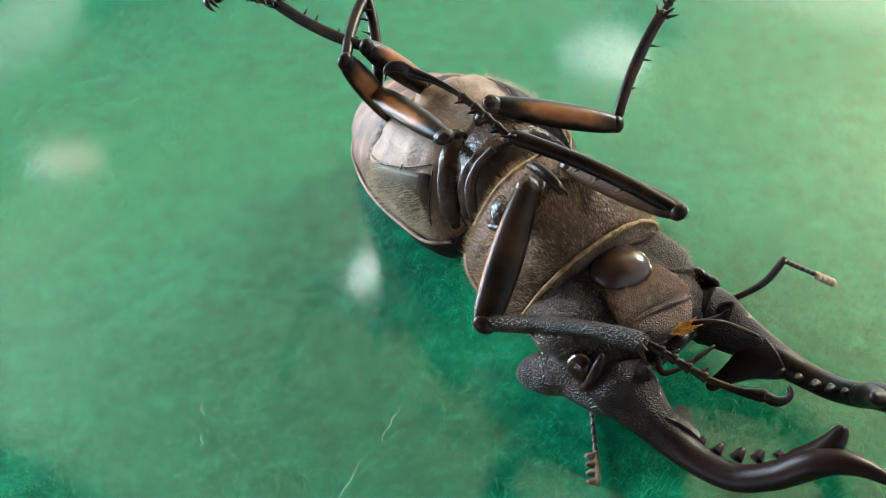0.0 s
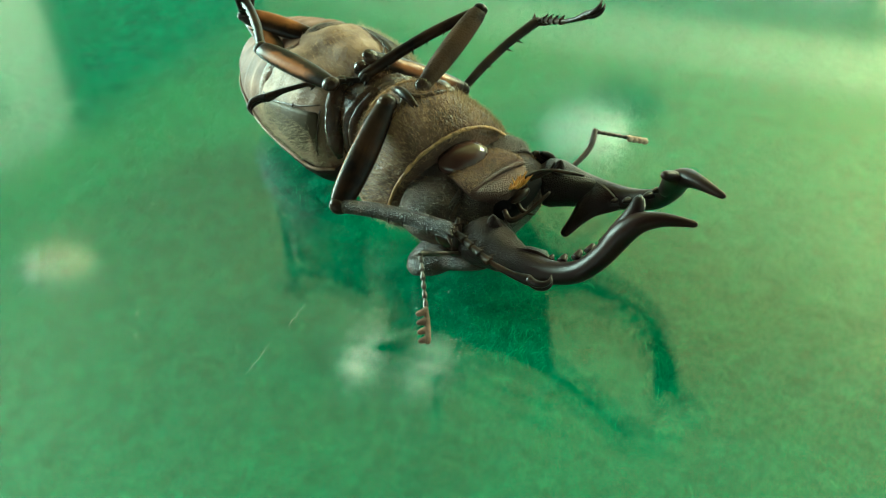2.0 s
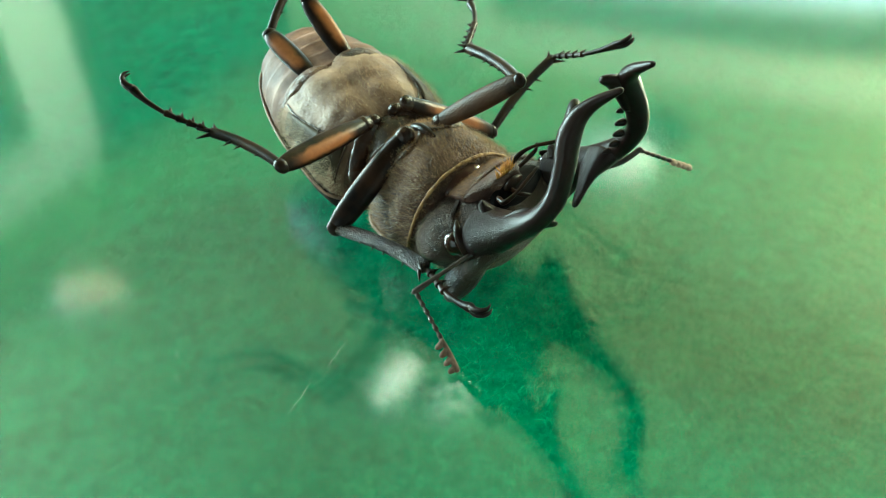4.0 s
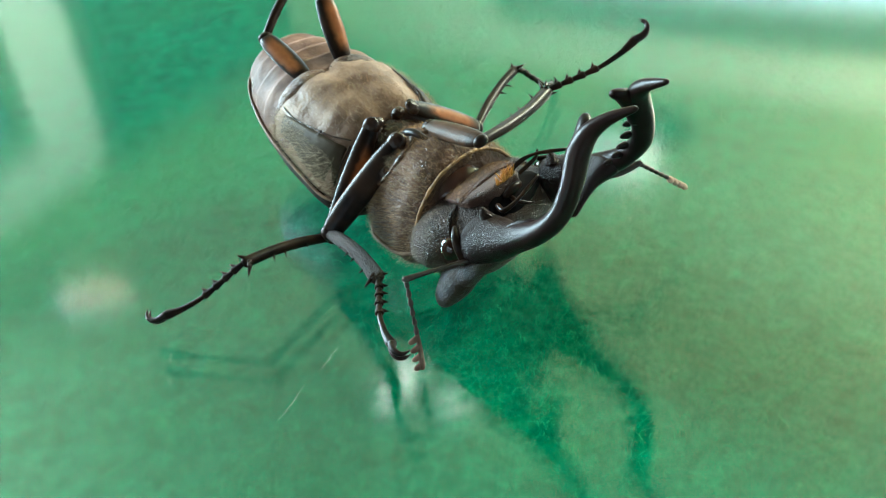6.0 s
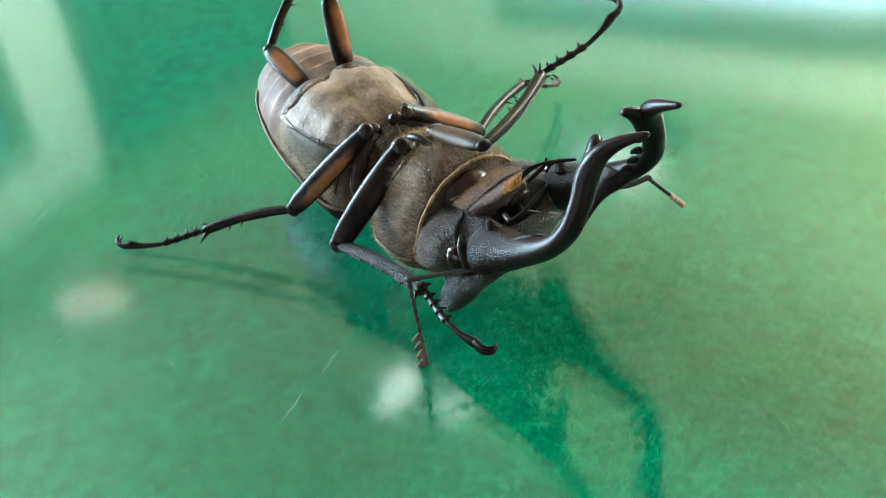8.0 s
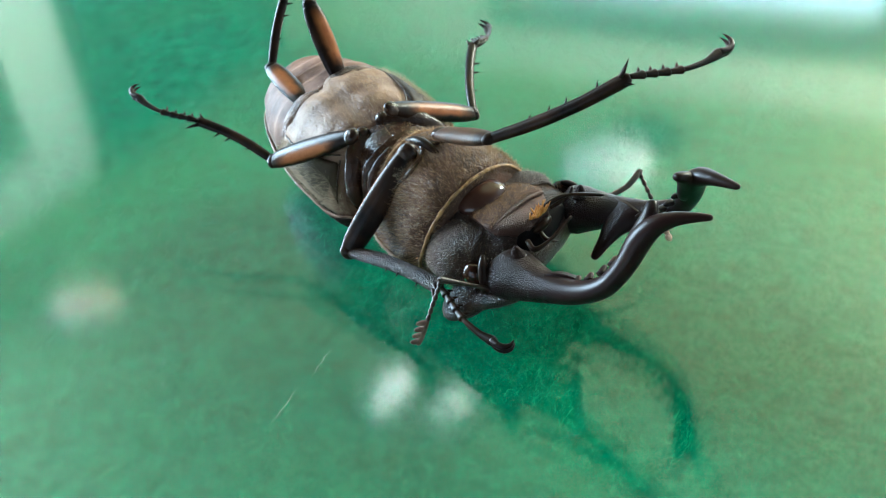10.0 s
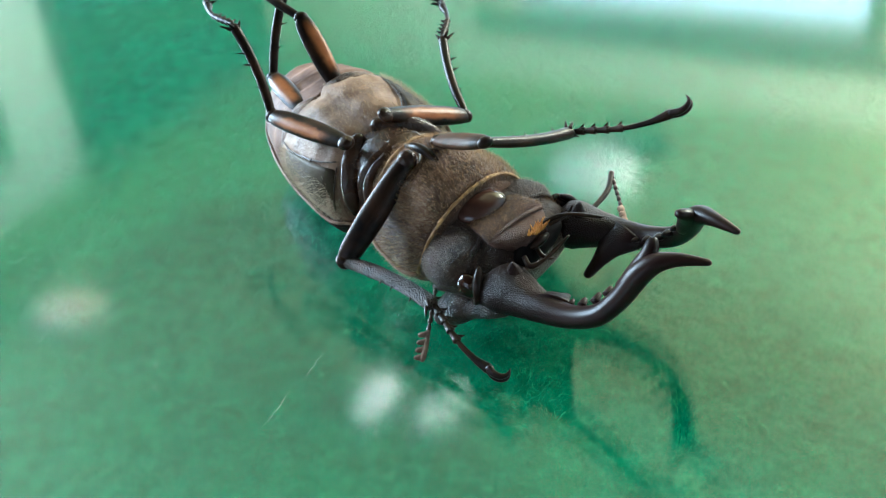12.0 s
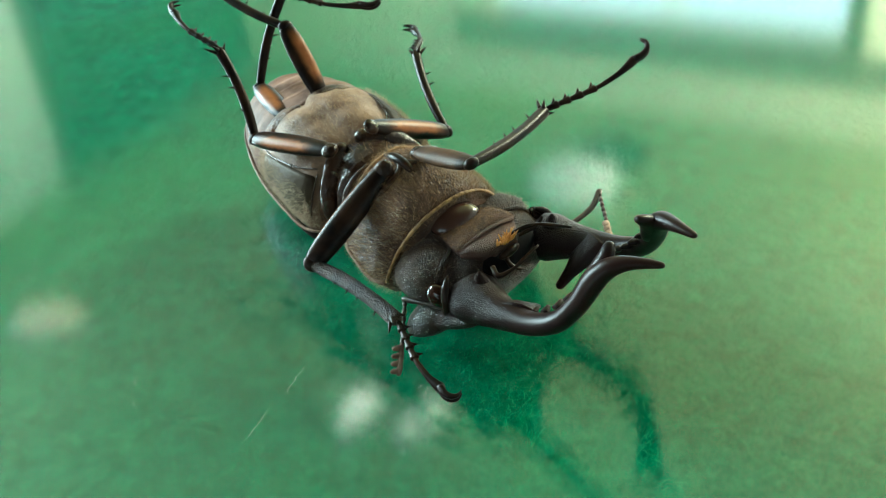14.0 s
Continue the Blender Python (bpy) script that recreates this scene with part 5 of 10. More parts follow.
    walk(legs['near_fore']['femur'], [
        (0, pose(0.00495, -0.01358, 0.01428, -21.0, 24.0, -113.5)),
        (0.25, pose(0.00488, -0.01333, 0.01414, -22.7, 24.4, -117.5)),
        (0.5, pose(0.00483, -0.01295, 0.01393, -24.5, 24.8, -121.6)),
        (0.75, pose(0.00475, -0.01260, 0.01381, -25.0, 24.3, -122.8)),
        (1, pose(0.00464, -0.01218, 0.01368, -25.6, 23.7, -124.0)),
        (1.25, pose(0.00459, -0.01165, 0.01345, -24.8, 25.9, -122.1)),
        (1.5, pose(0.00448, -0.01109, 0.01329, -23.9, 28.1, -120.1)),
        (1.75, pose(0.00414, -0.01057, 0.01321, -24.3, 27.6, -120.9)),
        (2, pose(0.00364, -0.01004, 0.01314, -24.7, 27.0, -121.7)),
        (2.25, pose(0.00295, -0.00935, 0.01329, -27.7, 34.3, -127.8)),
        (2.5, pose(0.00233, -0.00862, 0.01347, -31.9, 41.3, -135.0)),
        (2.75, pose(0.00211, -0.00790, 0.01322, -34.1, 39.4, -139.4)),
        (3, pose(0.00205, -0.00742, 0.01284, -35.8, 37.3, -143.6)),
        (3.25, pose(0.00196, -0.00725, 0.01265, -39.3, 39.8, -150.9)),
        (3.5, pose(0.00188, -0.00711, 0.01253, -43.0, 41.7, -158.7)),
        (3.75, pose(0.00181, -0.00707, 0.01248, -42.4, 41.8, -158.9)),
        (4, pose(0.00176, -0.00707, 0.01245, -42.2, 42.0, -159.4)),
        (4.25, pose(0.00172, -0.00709, 0.01241, -42.3, 42.4, -160.1)),
        (4.5, pose(0.00170, -0.00714, 0.01239, -42.7, 42.8, -160.9)),
        (4.75, pose(0.00169, -0.00721, 0.01237, -43.1, 43.3, -161.9)),
        (5, pose(0.00169, -0.00730, 0.01236, -43.6, 43.7, -162.8)),
        (5.25, pose(0.00169, -0.00741, 0.01237, -44.0, 44.1, -163.7)),
        (5.5, pose(0.00170, -0.00753, 0.01238, -44.4, 44.4, -164.5)),
        (5.75, pose(0.00170, -0.00765, 0.01241, -44.6, 44.6, -165.0)),
        (6, pose(0.00170, -0.00778, 0.01246, -44.7, 44.7, -165.2)),
        (6.25, pose(0.00168, -0.00784, 0.01254, -47.3, 44.7, -169.8)),
        (6.5, pose(0.00173, -0.00777, 0.01263, -49.4, 44.6, -174.5)),
        (6.75, pose(0.00189, -0.00757, 0.01274, -46.2, 43.6, -170.3)),
        (7, pose(0.00201, -0.00745, 0.01281, -43.5, 42.5, -166.3)),
        (7.25, pose(0.00183, -0.00756, 0.01275, -43.9, 43.5, -166.5)),
        (7.5, pose(0.00161, -0.00778, 0.01268, -44.4, 44.5, -166.7)),
        (7.75, pose(0.00177, -0.00819, 0.01274, -42.5, 45.5, -162.9)),
        (8, pose(0.00208, -0.00876, 0.01283, -40.9, 46.3, -158.9)),
        (8.25, pose(0.00223, -0.00947, 0.01282, -39.4, 47.9, -155.0)),
        (8.5, pose(0.00236, -0.01000, 0.01279, -38.0, 49.4, -150.8)),
        (8.75, pose(0.00251, -0.01014, 0.01283, -39.4, 49.4, -151.4)),
        (9, pose(0.00268, -0.01027, 0.01287, -41.1, 49.7, -152.9)),
        (9.25, pose(0.00285, -0.01038, 0.01290, -42.9, 50.0, -155.1)),
        (9.5, pose(0.00302, -0.01048, 0.01294, -44.8, 50.3, -157.9)),
        (9.75, pose(0.00319, -0.01057, 0.01297, -46.7, 50.6, -160.9)),
        (10, pose(0.00335, -0.01064, 0.01299, -48.5, 50.8, -164.0)),
        (10.25, pose(0.00349, -0.01071, 0.01302, -50.0, 50.9, -166.8)),
        (10.5, pose(0.00360, -0.01077, 0.01303, -51.1, 50.9, -169.2)),
        (10.75, pose(0.00369, -0.01082, 0.01305, -51.6, 50.9, -170.7)),
        (11, pose(0.00373, -0.01085, 0.01307, -51.6, 50.9, -171.3)),
        (11.25, pose(0.00371, -0.01083, 0.01308, -44.9, 49.0, -162.3)),
        (11.5, pose(0.00366, -0.01081, 0.01309, -39.5, 46.4, -153.9)),
        (11.75, pose(0.00382, -0.01088, 0.01295, -40.2, 46.2, -154.2)),
        (12, pose(0.00397, -0.01092, 0.01279, -40.7, 46.0, -154.5)),
        (12.25, pose(0.00400, -0.01050, 0.01276, -39.1, 44.4, -152.0)),
        (12.5, pose(0.00403, -0.01008, 0.01275, -37.7, 42.7, -149.6)),
        (12.75, pose(0.00394, -0.01012, 0.01276, -37.6, 42.0, -149.3)),
        (13, pose(0.00382, -0.01020, 0.01278, -37.3, 41.2, -149.0)),
        (13.25, pose(0.00367, -0.01023, 0.01291, -38.5, 41.6, -151.0)),
        (13.5, pose(0.00357, -0.01024, 0.01304, -39.6, 42.0, -153.2)),
        (13.75, pose(0.00365, -0.01009, 0.01297, -40.6, 41.3, -155.5)),
        (14, pose(0.00374, -0.00997, 0.01289, -41.4, 40.6, -157.7)),
    ])
    walk(legs['near_fore']['tibia'], [
        (0, pose(0.00081, -0.02312, 0.00965, 30.3, -7.1, -22.6)),
        (0.25, pose(0.00009, -0.02252, 0.00943, 30.3, -8.1, -24.8)),
        (0.5, pose(-0.00059, -0.02175, 0.00916, 30.2, -9.0, -26.9)),
        (0.75, pose(-0.00088, -0.02132, 0.00914, 29.5, -5.6, -28.4)),
        (1, pose(-0.00119, -0.02081, 0.00910, 28.5, -2.2, -30.0)),
        (1.25, pose(-0.00085, -0.02032, 0.00848, 27.9, -3.4, -30.0)),
        (1.5, pose(-0.00055, -0.01978, 0.00792, 27.6, -4.7, -29.9)),
        (1.75, pose(-0.00104, -0.01923, 0.00794, 27.1, -2.0, -30.7)),
        (2, pose(-0.00169, -0.01866, 0.00797, 26.5, 0.6, -31.4)),
        (2.25, pose(-0.00280, -0.01678, 0.00687, 26.0, 1.4, -31.6)),
        (2.5, pose(-0.00372, -0.01466, 0.00596, 25.6, 2.3, -31.7)),
        (2.75, pose(-0.00456, -0.01362, 0.00600, 24.6, 1.2, -35.9)),
        (3, pose(-0.00523, -0.01279, 0.00594, 23.4, 0.2, -40.1)),
        (3.25, pose(-0.00568, -0.01151, 0.00537, 22.5, 1.7, -40.6)),
        (3.5, pose(-0.00604, -0.01019, 0.00496, 21.8, 3.3, -41.0)),
        (3.75, pose(-0.00610, -0.01013, 0.00490, 21.2, 3.0, -41.7)),
        (4, pose(-0.00615, -0.01005, 0.00483, 20.4, 2.3, -43.5)),
        (4.25, pose(-0.00618, -0.00996, 0.00474, 19.5, 1.3, -46.3)),
        (4.5, pose(-0.00619, -0.00987, 0.00466, 18.3, -0.0, -49.7)),
        (4.75, pose(-0.00618, -0.00979, 0.00457, 16.9, -1.4, -53.3)),
        (5, pose(-0.00617, -0.00973, 0.00450, 15.4, -2.8, -57.0)),
        (5.25, pose(-0.00615, -0.00970, 0.00445, 13.7, -4.1, -60.4)),
        (5.5, pose(-0.00613, -0.00970, 0.00442, 12.1, -5.1, -63.2)),
        (5.75, pose(-0.00612, -0.00975, 0.00442, 10.5, -5.8, -65.1)),
        (6, pose(-0.00611, -0.00985, 0.00446, 9.3, -6.1, -65.8)),
        (6.25, pose(-0.00627, -0.00927, 0.00453, 8.2, -5.4, -66.8)),
        (6.5, pose(-0.00634, -0.00855, 0.00465, 7.2, -4.7, -67.8)),
        (6.75, pose(-0.00623, -0.00896, 0.00490, 6.6, -7.3, -67.9)),
        (7, pose(-0.00614, -0.00944, 0.00513, 6.2, -10.0, -68.0)),
        (7.25, pose(-0.00619, -0.00949, 0.00491, 6.2, -9.4, -66.0)),
        (7.5, pose(-0.00629, -0.00964, 0.00470, 6.7, -8.8, -63.9)),
        (7.75, pose(-0.00586, -0.01053, 0.00463, 8.1, -3.1, -56.0)),
        (8, pose(-0.00525, -0.01158, 0.00460, 11.1, 2.5, -48.2)),
        (8.25, pose(-0.00468, -0.01269, 0.00437, 13.9, 0.4, -45.5)),
        (8.5, pose(-0.00411, -0.01362, 0.00416, 16.3, -1.7, -42.8)),
        (8.75, pose(-0.00398, -0.01369, 0.00418, 17.8, -1.7, -42.9)),
        (9, pose(-0.00387, -0.01363, 0.00419, 18.8, -1.6, -43.1)),
        (9.25, pose(-0.00379, -0.01346, 0.00419, 19.3, -1.4, -43.3)),
        (9.5, pose(-0.00371, -0.01322, 0.00418, 19.6, -1.2, -43.6)),
        (9.75, pose(-0.00364, -0.01293, 0.00418, 19.7, -1.0, -43.9)),
        (10, pose(-0.00357, -0.01263, 0.00418, 19.6, -0.8, -44.3)),
        (10.25, pose(-0.00350, -0.01235, 0.00419, 19.5, -0.6, -44.6)),
        (10.5, pose(-0.00345, -0.01212, 0.00421, 19.4, -0.4, -44.8)),
        (10.75, pose(-0.00340, -0.01197, 0.00422, 19.3, -0.3, -45.0)),
        (11, pose(-0.00336, -0.01194, 0.00424, 19.2, -0.3, -45.0)),
        (11.25, pose(-0.00340, -0.01311, 0.00450, 18.8, 0.8, -46.4)),
        (11.5, pose(-0.00338, -0.01425, 0.00484, 18.2, 1.8, -47.8)),
        (11.75, pose(-0.00327, -0.01431, 0.00474, 17.9, 1.2, -47.7)),
        (12, pose(-0.00316, -0.01433, 0.00460, 17.8, 0.7, -47.5)),
        (12.25, pose(-0.00318, -0.01432, 0.00480, 18.0, 0.9, -46.1)),
        (12.5, pose(-0.00318, -0.01430, 0.00503, 18.3, 1.1, -44.8)),
        (12.75, pose(-0.00333, -0.01444, 0.00515, 18.4, 2.0, -45.2)),
        (13, pose(-0.00351, -0.01462, 0.00529, 18.3, 2.9, -45.6)),
        (13.25, pose(-0.00378, -0.01435, 0.00536, 18.0, 3.8, -46.7)),
        (13.5, pose(-0.00398, -0.01406, 0.00543, 17.5, 4.8, -47.8)),
        (13.75, pose(-0.00412, -0.01364, 0.00546, 16.9, 6.4, -48.5)),
        (14, pose(-0.00426, -0.01325, 0.00549, 16.3, 8.0, -49.3)),
    ])
    walk(legs['near_fore']['tarsus'], [
        (0, pose(0.01148, -0.02756, 0.01109, 27.2, 13.1, -22.5)),
        (0.25, pose(0.01056, -0.02735, 0.01107, 25.8, 12.6, -27.3)),
        (0.5, pose(0.00966, -0.02695, 0.01099, 24.2, 12.0, -32.1)),
        (0.75, pose(0.00931, -0.02684, 0.01028, 22.5, 8.3, -37.5)),
        (1, pose(0.00890, -0.02662, 0.00954, 20.9, 4.5, -42.7)),
        (1.25, pose(0.00922, -0.02613, 0.00917, 20.7, 3.0, -41.4)),
        (1.5, pose(0.00951, -0.02557, 0.00887, 21.0, 1.6, -40.0)),
        (1.75, pose(0.00897, -0.02517, 0.00835, 20.3, 4.1, -43.3)),
        (2, pose(0.00825, -0.02474, 0.00785, 18.9, 6.6, -46.5)),
        (2.25, pose(0.00712, -0.02287, 0.00658, 18.1, 7.1, -46.9)),
        (2.5, pose(0.00618, -0.02078, 0.00550, 17.5, 7.6, -47.3)),
        (2.75, pose(0.00486, -0.02045, 0.00575, 24.3, 22.3, -14.1)),
        (3, pose(0.00367, -0.02030, 0.00590, 37.4, 29.3, 24.3)),
        (3.25, pose(0.00316, -0.01908, 0.00502, 17.0, 15.2, -21.0)),
        (3.5, pose(0.00274, -0.01781, 0.00429, 6.9, -6.5, -59.7)),
        (3.75, pose(0.00259, -0.01786, 0.00429, 8.2, -6.1, -60.3)),
        (4, pose(0.00229, -0.01806, 0.00436, 8.7, -5.2, -61.9)),
        (4.25, pose(0.00187, -0.01838, 0.00448, 8.4, -3.7, -64.3)),
        (4.5, pose(0.00135, -0.01875, 0.00466, 7.5, -2.0, -67.2)),
        (4.75, pose(0.00077, -0.01913, 0.00486, 6.0, -0.1, -70.4)),
        (5, pose(0.00016, -0.01949, 0.00507, 4.1, 1.8, -73.5)),
        (5.25, pose(-0.00041, -0.01980, 0.00527, 2.2, 3.5, -76.4)),
        (5.5, pose(-0.00090, -0.02005, 0.00545, 0.3, 5.0, -78.8)),
        (5.75, pose(-0.00123, -0.02026, 0.00560, -1.3, 5.9, -80.4)),
        (6, pose(-0.00136, -0.02041, 0.00568, -2.3, 6.3, -81.0)),
        (6.25, pose(-0.00171, -0.01993, 0.00562, -3.6, 3.3, -82.8)),
        (6.5, pose(-0.00197, -0.01930, 0.00560, -4.8, 0.3, -84.6)),
        (6.75, pose(-0.00189, -0.01967, 0.00638, -4.1, 3.9, -79.2)),
        (7, pose(-0.00185, -0.02008, 0.00714, -2.1, 7.5, -73.8)),
        (7.25, pose(-0.00151, -0.01999, 0.00681, -0.4, 6.6, -71.7)),
        (7.5, pose(-0.00123, -0.01998, 0.00647, 1.1, 5.7, -69.6)),
        (7.75, pose(0.00065, -0.02017, 0.00526, 3.7, 5.9, -63.8)),
        (8, pose(0.00251, -0.02025, 0.00408, 6.7, 6.2, -58.0)),
        (8.25, pose(0.00348, -0.02100, 0.00429, 9.6, 9.5, -52.7)),
        (8.5, pose(0.00443, -0.02153, 0.00450, 12.6, 12.8, -47.3)),
        (8.75, pose(0.00455, -0.02161, 0.00452, 13.8, 12.5, -47.9)),
        (9, pose(0.00463, -0.02157, 0.00451, 14.1, 11.8, -49.3)),
        (9.25, pose(0.00469, -0.02144, 0.00447, 13.8, 10.6, -51.3)),
        (9.5, pose(0.00472, -0.02125, 0.00443, 13.2, 9.2, -53.8)),
        (9.75, pose(0.00475, -0.02101, 0.00438, 12.3, 7.7, -56.4)),
        (10, pose(0.00477, -0.02076, 0.00434, 11.2, 6.1, -59.1)),
        (10.25, pose(0.00479, -0.02052, 0.00431, 10.1, 4.7, -61.5)),
        (10.5, pose(0.00482, -0.02033, 0.00429, 9.0, 3.5, -63.5)),
        (10.75, pose(0.00484, -0.02020, 0.00428, 8.1, 2.7, -64.8)),
        (11, pose(0.00486, -0.02018, 0.00429, 7.5, 2.4, -65.3)),
        (11.25, pose(0.00462, -0.02155, 0.00434, 7.7, 7.6, -62.5)),
        (11.5, pose(0.00443, -0.02288, 0.00448, 8.5, 12.8, -59.6)),
        (11.75, pose(0.00457, -0.02291, 0.00449, 9.1, 13.7, -58.5)),
        (12, pose(0.00471, -0.02291, 0.00446, 9.7, 14.6, -57.5)),
        (12.25, pose(0.00489, -0.02271, 0.00461, 11.5, 15.9, -53.3)),
        (12.5, pose(0.00508, -0.02251, 0.00480, 13.5, 17.1, -49.1)),
        (12.75, pose(0.00487, -0.02270, 0.00475, 13.1, 17.7, -51.2)),
        (13, pose(0.00463, -0.02292, 0.00471, 12.5, 18.2, -53.3)),
        (13.25, pose(0.00420, -0.02281, 0.00458, 11.0, 18.1, -56.9)),
        (13.5, pose(0.00382, -0.02266, 0.00447, 9.3, 17.9, -60.5)),
        (13.75, pose(0.00354, -0.02232, 0.00417, 8.0, 15.2, -63.0)),
        (14, pose(0.00326, -0.02199, 0.00387, 6.7, 12.6, -65.4)),
    ])
    walk(legs['far_fore']['femur'], [
        (0, pose(0.00819, -0.01132, 0.01442, 17.8, -6.0, -49.3)),
        (0.25, pose(0.00814, -0.01110, 0.01429, 17.6, -6.1, -51.0)),
        (0.5, pose(0.00811, -0.01075, 0.01407, 17.1, -6.2, -52.8)),
        (0.75, pose(0.00802, -0.01038, 0.01389, 16.8, -10.7, -54.4)),
        (1, pose(0.00790, -0.00993, 0.01371, 16.7, -15.1, -56.0)),
        (1.25, pose(0.00798, -0.00962, 0.01354, 12.7, -9.9, -4.9)),
        (1.5, pose(0.00800, -0.00929, 0.01344, 13.0, 2.3, 43.9)),
        (1.75, pose(0.00764, -0.00874, 0.01343, 19.9, -10.1, 45.5)),
        (2, pose(0.00708, -0.00813, 0.01344, 23.6, -22.4, 47.2)),
        (2.25, pose(0.00630, -0.00727, 0.01355, 25.4, -28.3, 48.4)),
        (2.5, pose(0.00555, -0.00633, 0.01357, 26.3, -34.1, 49.8)),
        (2.75, pose(0.00518, -0.00542, 0.01301, 35.4, -48.8, 37.5)),
        (3, pose(0.00502, -0.00485, 0.01241, 53.6, -61.1, 16.1)),
        (3.25, pose(0.00508, -0.00485, 0.01230, 68.0, -48.7, -9.4)),
        (3.5, pose(0.00513, -0.00488, 0.01226, 66.2, -33.1, -23.7)),
        (3.75, pose(0.00506, -0.00484, 0.01224, 59.3, -32.7, -25.0)),
        (4, pose(0.00500, -0.00482, 0.01222, 54.8, -31.7, -28.5)),
        (4.25, pose(0.00495, -0.00481, 0.01222, 51.4, -30.0, -33.4)),
        (4.5, pose(0.00490, -0.00483, 0.01222, 48.1, -27.8, -39.3)),
        (4.75, pose(0.00487, -0.00486, 0.01222, 44.2, -25.0, -45.3)),
        (5, pose(0.00483, -0.00491, 0.01223, 39.4, -22.0, -51.1)),
        (5.25, pose(0.00481, -0.00498, 0.01225, 34.1, -19.1, -56.1)),
        (5.5, pose(0.00479, -0.00507, 0.01228, 28.6, -16.6, -60.2)),
        (5.75, pose(0.00478, -0.00518, 0.01232, 23.6, -14.9, -62.9)),
        (6, pose(0.00478, -0.00530, 0.01237, 19.4, -14.3, -63.8)),
        (6.25, pose(0.00488, -0.00552, 0.01246, 16.1, -12.4, -64.3)),
        (6.5, pose(0.00510, -0.00571, 0.01256, 13.6, -10.6, -64.7)),
        (6.75, pose(0.00537, -0.00568, 0.01265, 11.6, -11.3, -66.9)),
        (7, pose(0.00553, -0.00566, 0.01269, 9.7, -12.0, -69.2)),
        (7.25, pose(0.00529, -0.00565, 0.01265, 8.4, -12.7, -67.1)),
        (7.5, pose(0.00495, -0.00566, 0.01259, 8.0, -13.3, -65.1)),
        (7.75, pose(0.00501, -0.00592, 0.01268, 8.1, -14.0, -65.1)),
        (8, pose(0.00522, -0.00636, 0.01284, 8.1, -14.7, -65.2)),
        (8.25, pose(0.00525, -0.00693, 0.01299, 8.4, -16.3, -63.9)),
        (8.5, pose(0.00531, -0.00738, 0.01310, 8.9, -18.0, -62.5)),
        (8.75, pose(0.00546, -0.00753, 0.01314, 9.6, -18.0, -62.6)),
        (9, pose(0.00564, -0.00767, 0.01317, 10.1, -18.3, -62.9)),
        (9.25, pose(0.00584, -0.00780, 0.01320, 10.3, -18.6, -63.2)),
        (9.5, pose(0.00603, -0.00793, 0.01321, 10.5, -19.0, -63.7)),
        (9.75, pose(0.00623, -0.00805, 0.01323, 10.5, -19.4, -64.1)),
        (10, pose(0.00641, -0.00816, 0.01323, 10.4, -19.8, -64.6)),
        (10.25, pose(0.00658, -0.00825, 0.01324, 10.2, -20.2, -65.1)),
        (10.5, pose(0.00671, -0.00833, 0.01324, 10.0, -20.5, -65.4)),
        (10.75, pose(0.00681, -0.00840, 0.01325, 9.8, -20.7, -65.7)),
        (11, pose(0.00686, -0.00844, 0.01326, 9.6, -20.8, -65.8)),
        (11.25, pose(0.00683, -0.00841, 0.01327, 9.4, -20.8, -66.5)),
        (11.5, pose(0.00676, -0.00836, 0.01328, 9.1, -20.9, -67.2)),
        (11.75, pose(0.00688, -0.00839, 0.01320, 8.7, -21.5, -66.8)),
        (12, pose(0.00700, -0.00840, 0.01308, 8.6, -22.1, -66.3)),
        (12.25, pose(0.00712, -0.00810, 0.01301, 8.5, -20.8, -66.8)),
        (12.5, pose(0.00725, -0.00779, 0.01294, 8.3, -19.5, -67.3)),
        (12.75, pose(0.00713, -0.00779, 0.01290, 8.1, -20.7, -64.5)),
        (13, pose(0.00697, -0.00781, 0.01289, 8.8, -21.9, -61.5)),
        (13.25, pose(0.00681, -0.00784, 0.01308, 10.0, -22.9, -58.7)),
        (13.5, pose(0.00672, -0.00786, 0.01327, 11.7, -23.8, -55.8)),
        (13.75, pose(0.00684, -0.00777, 0.01317, 13.6, -20.3, -59.9)),
        (14, pose(0.00697, -0.00770, 0.01306, 13.4, -16.7, -63.7)),
    ])
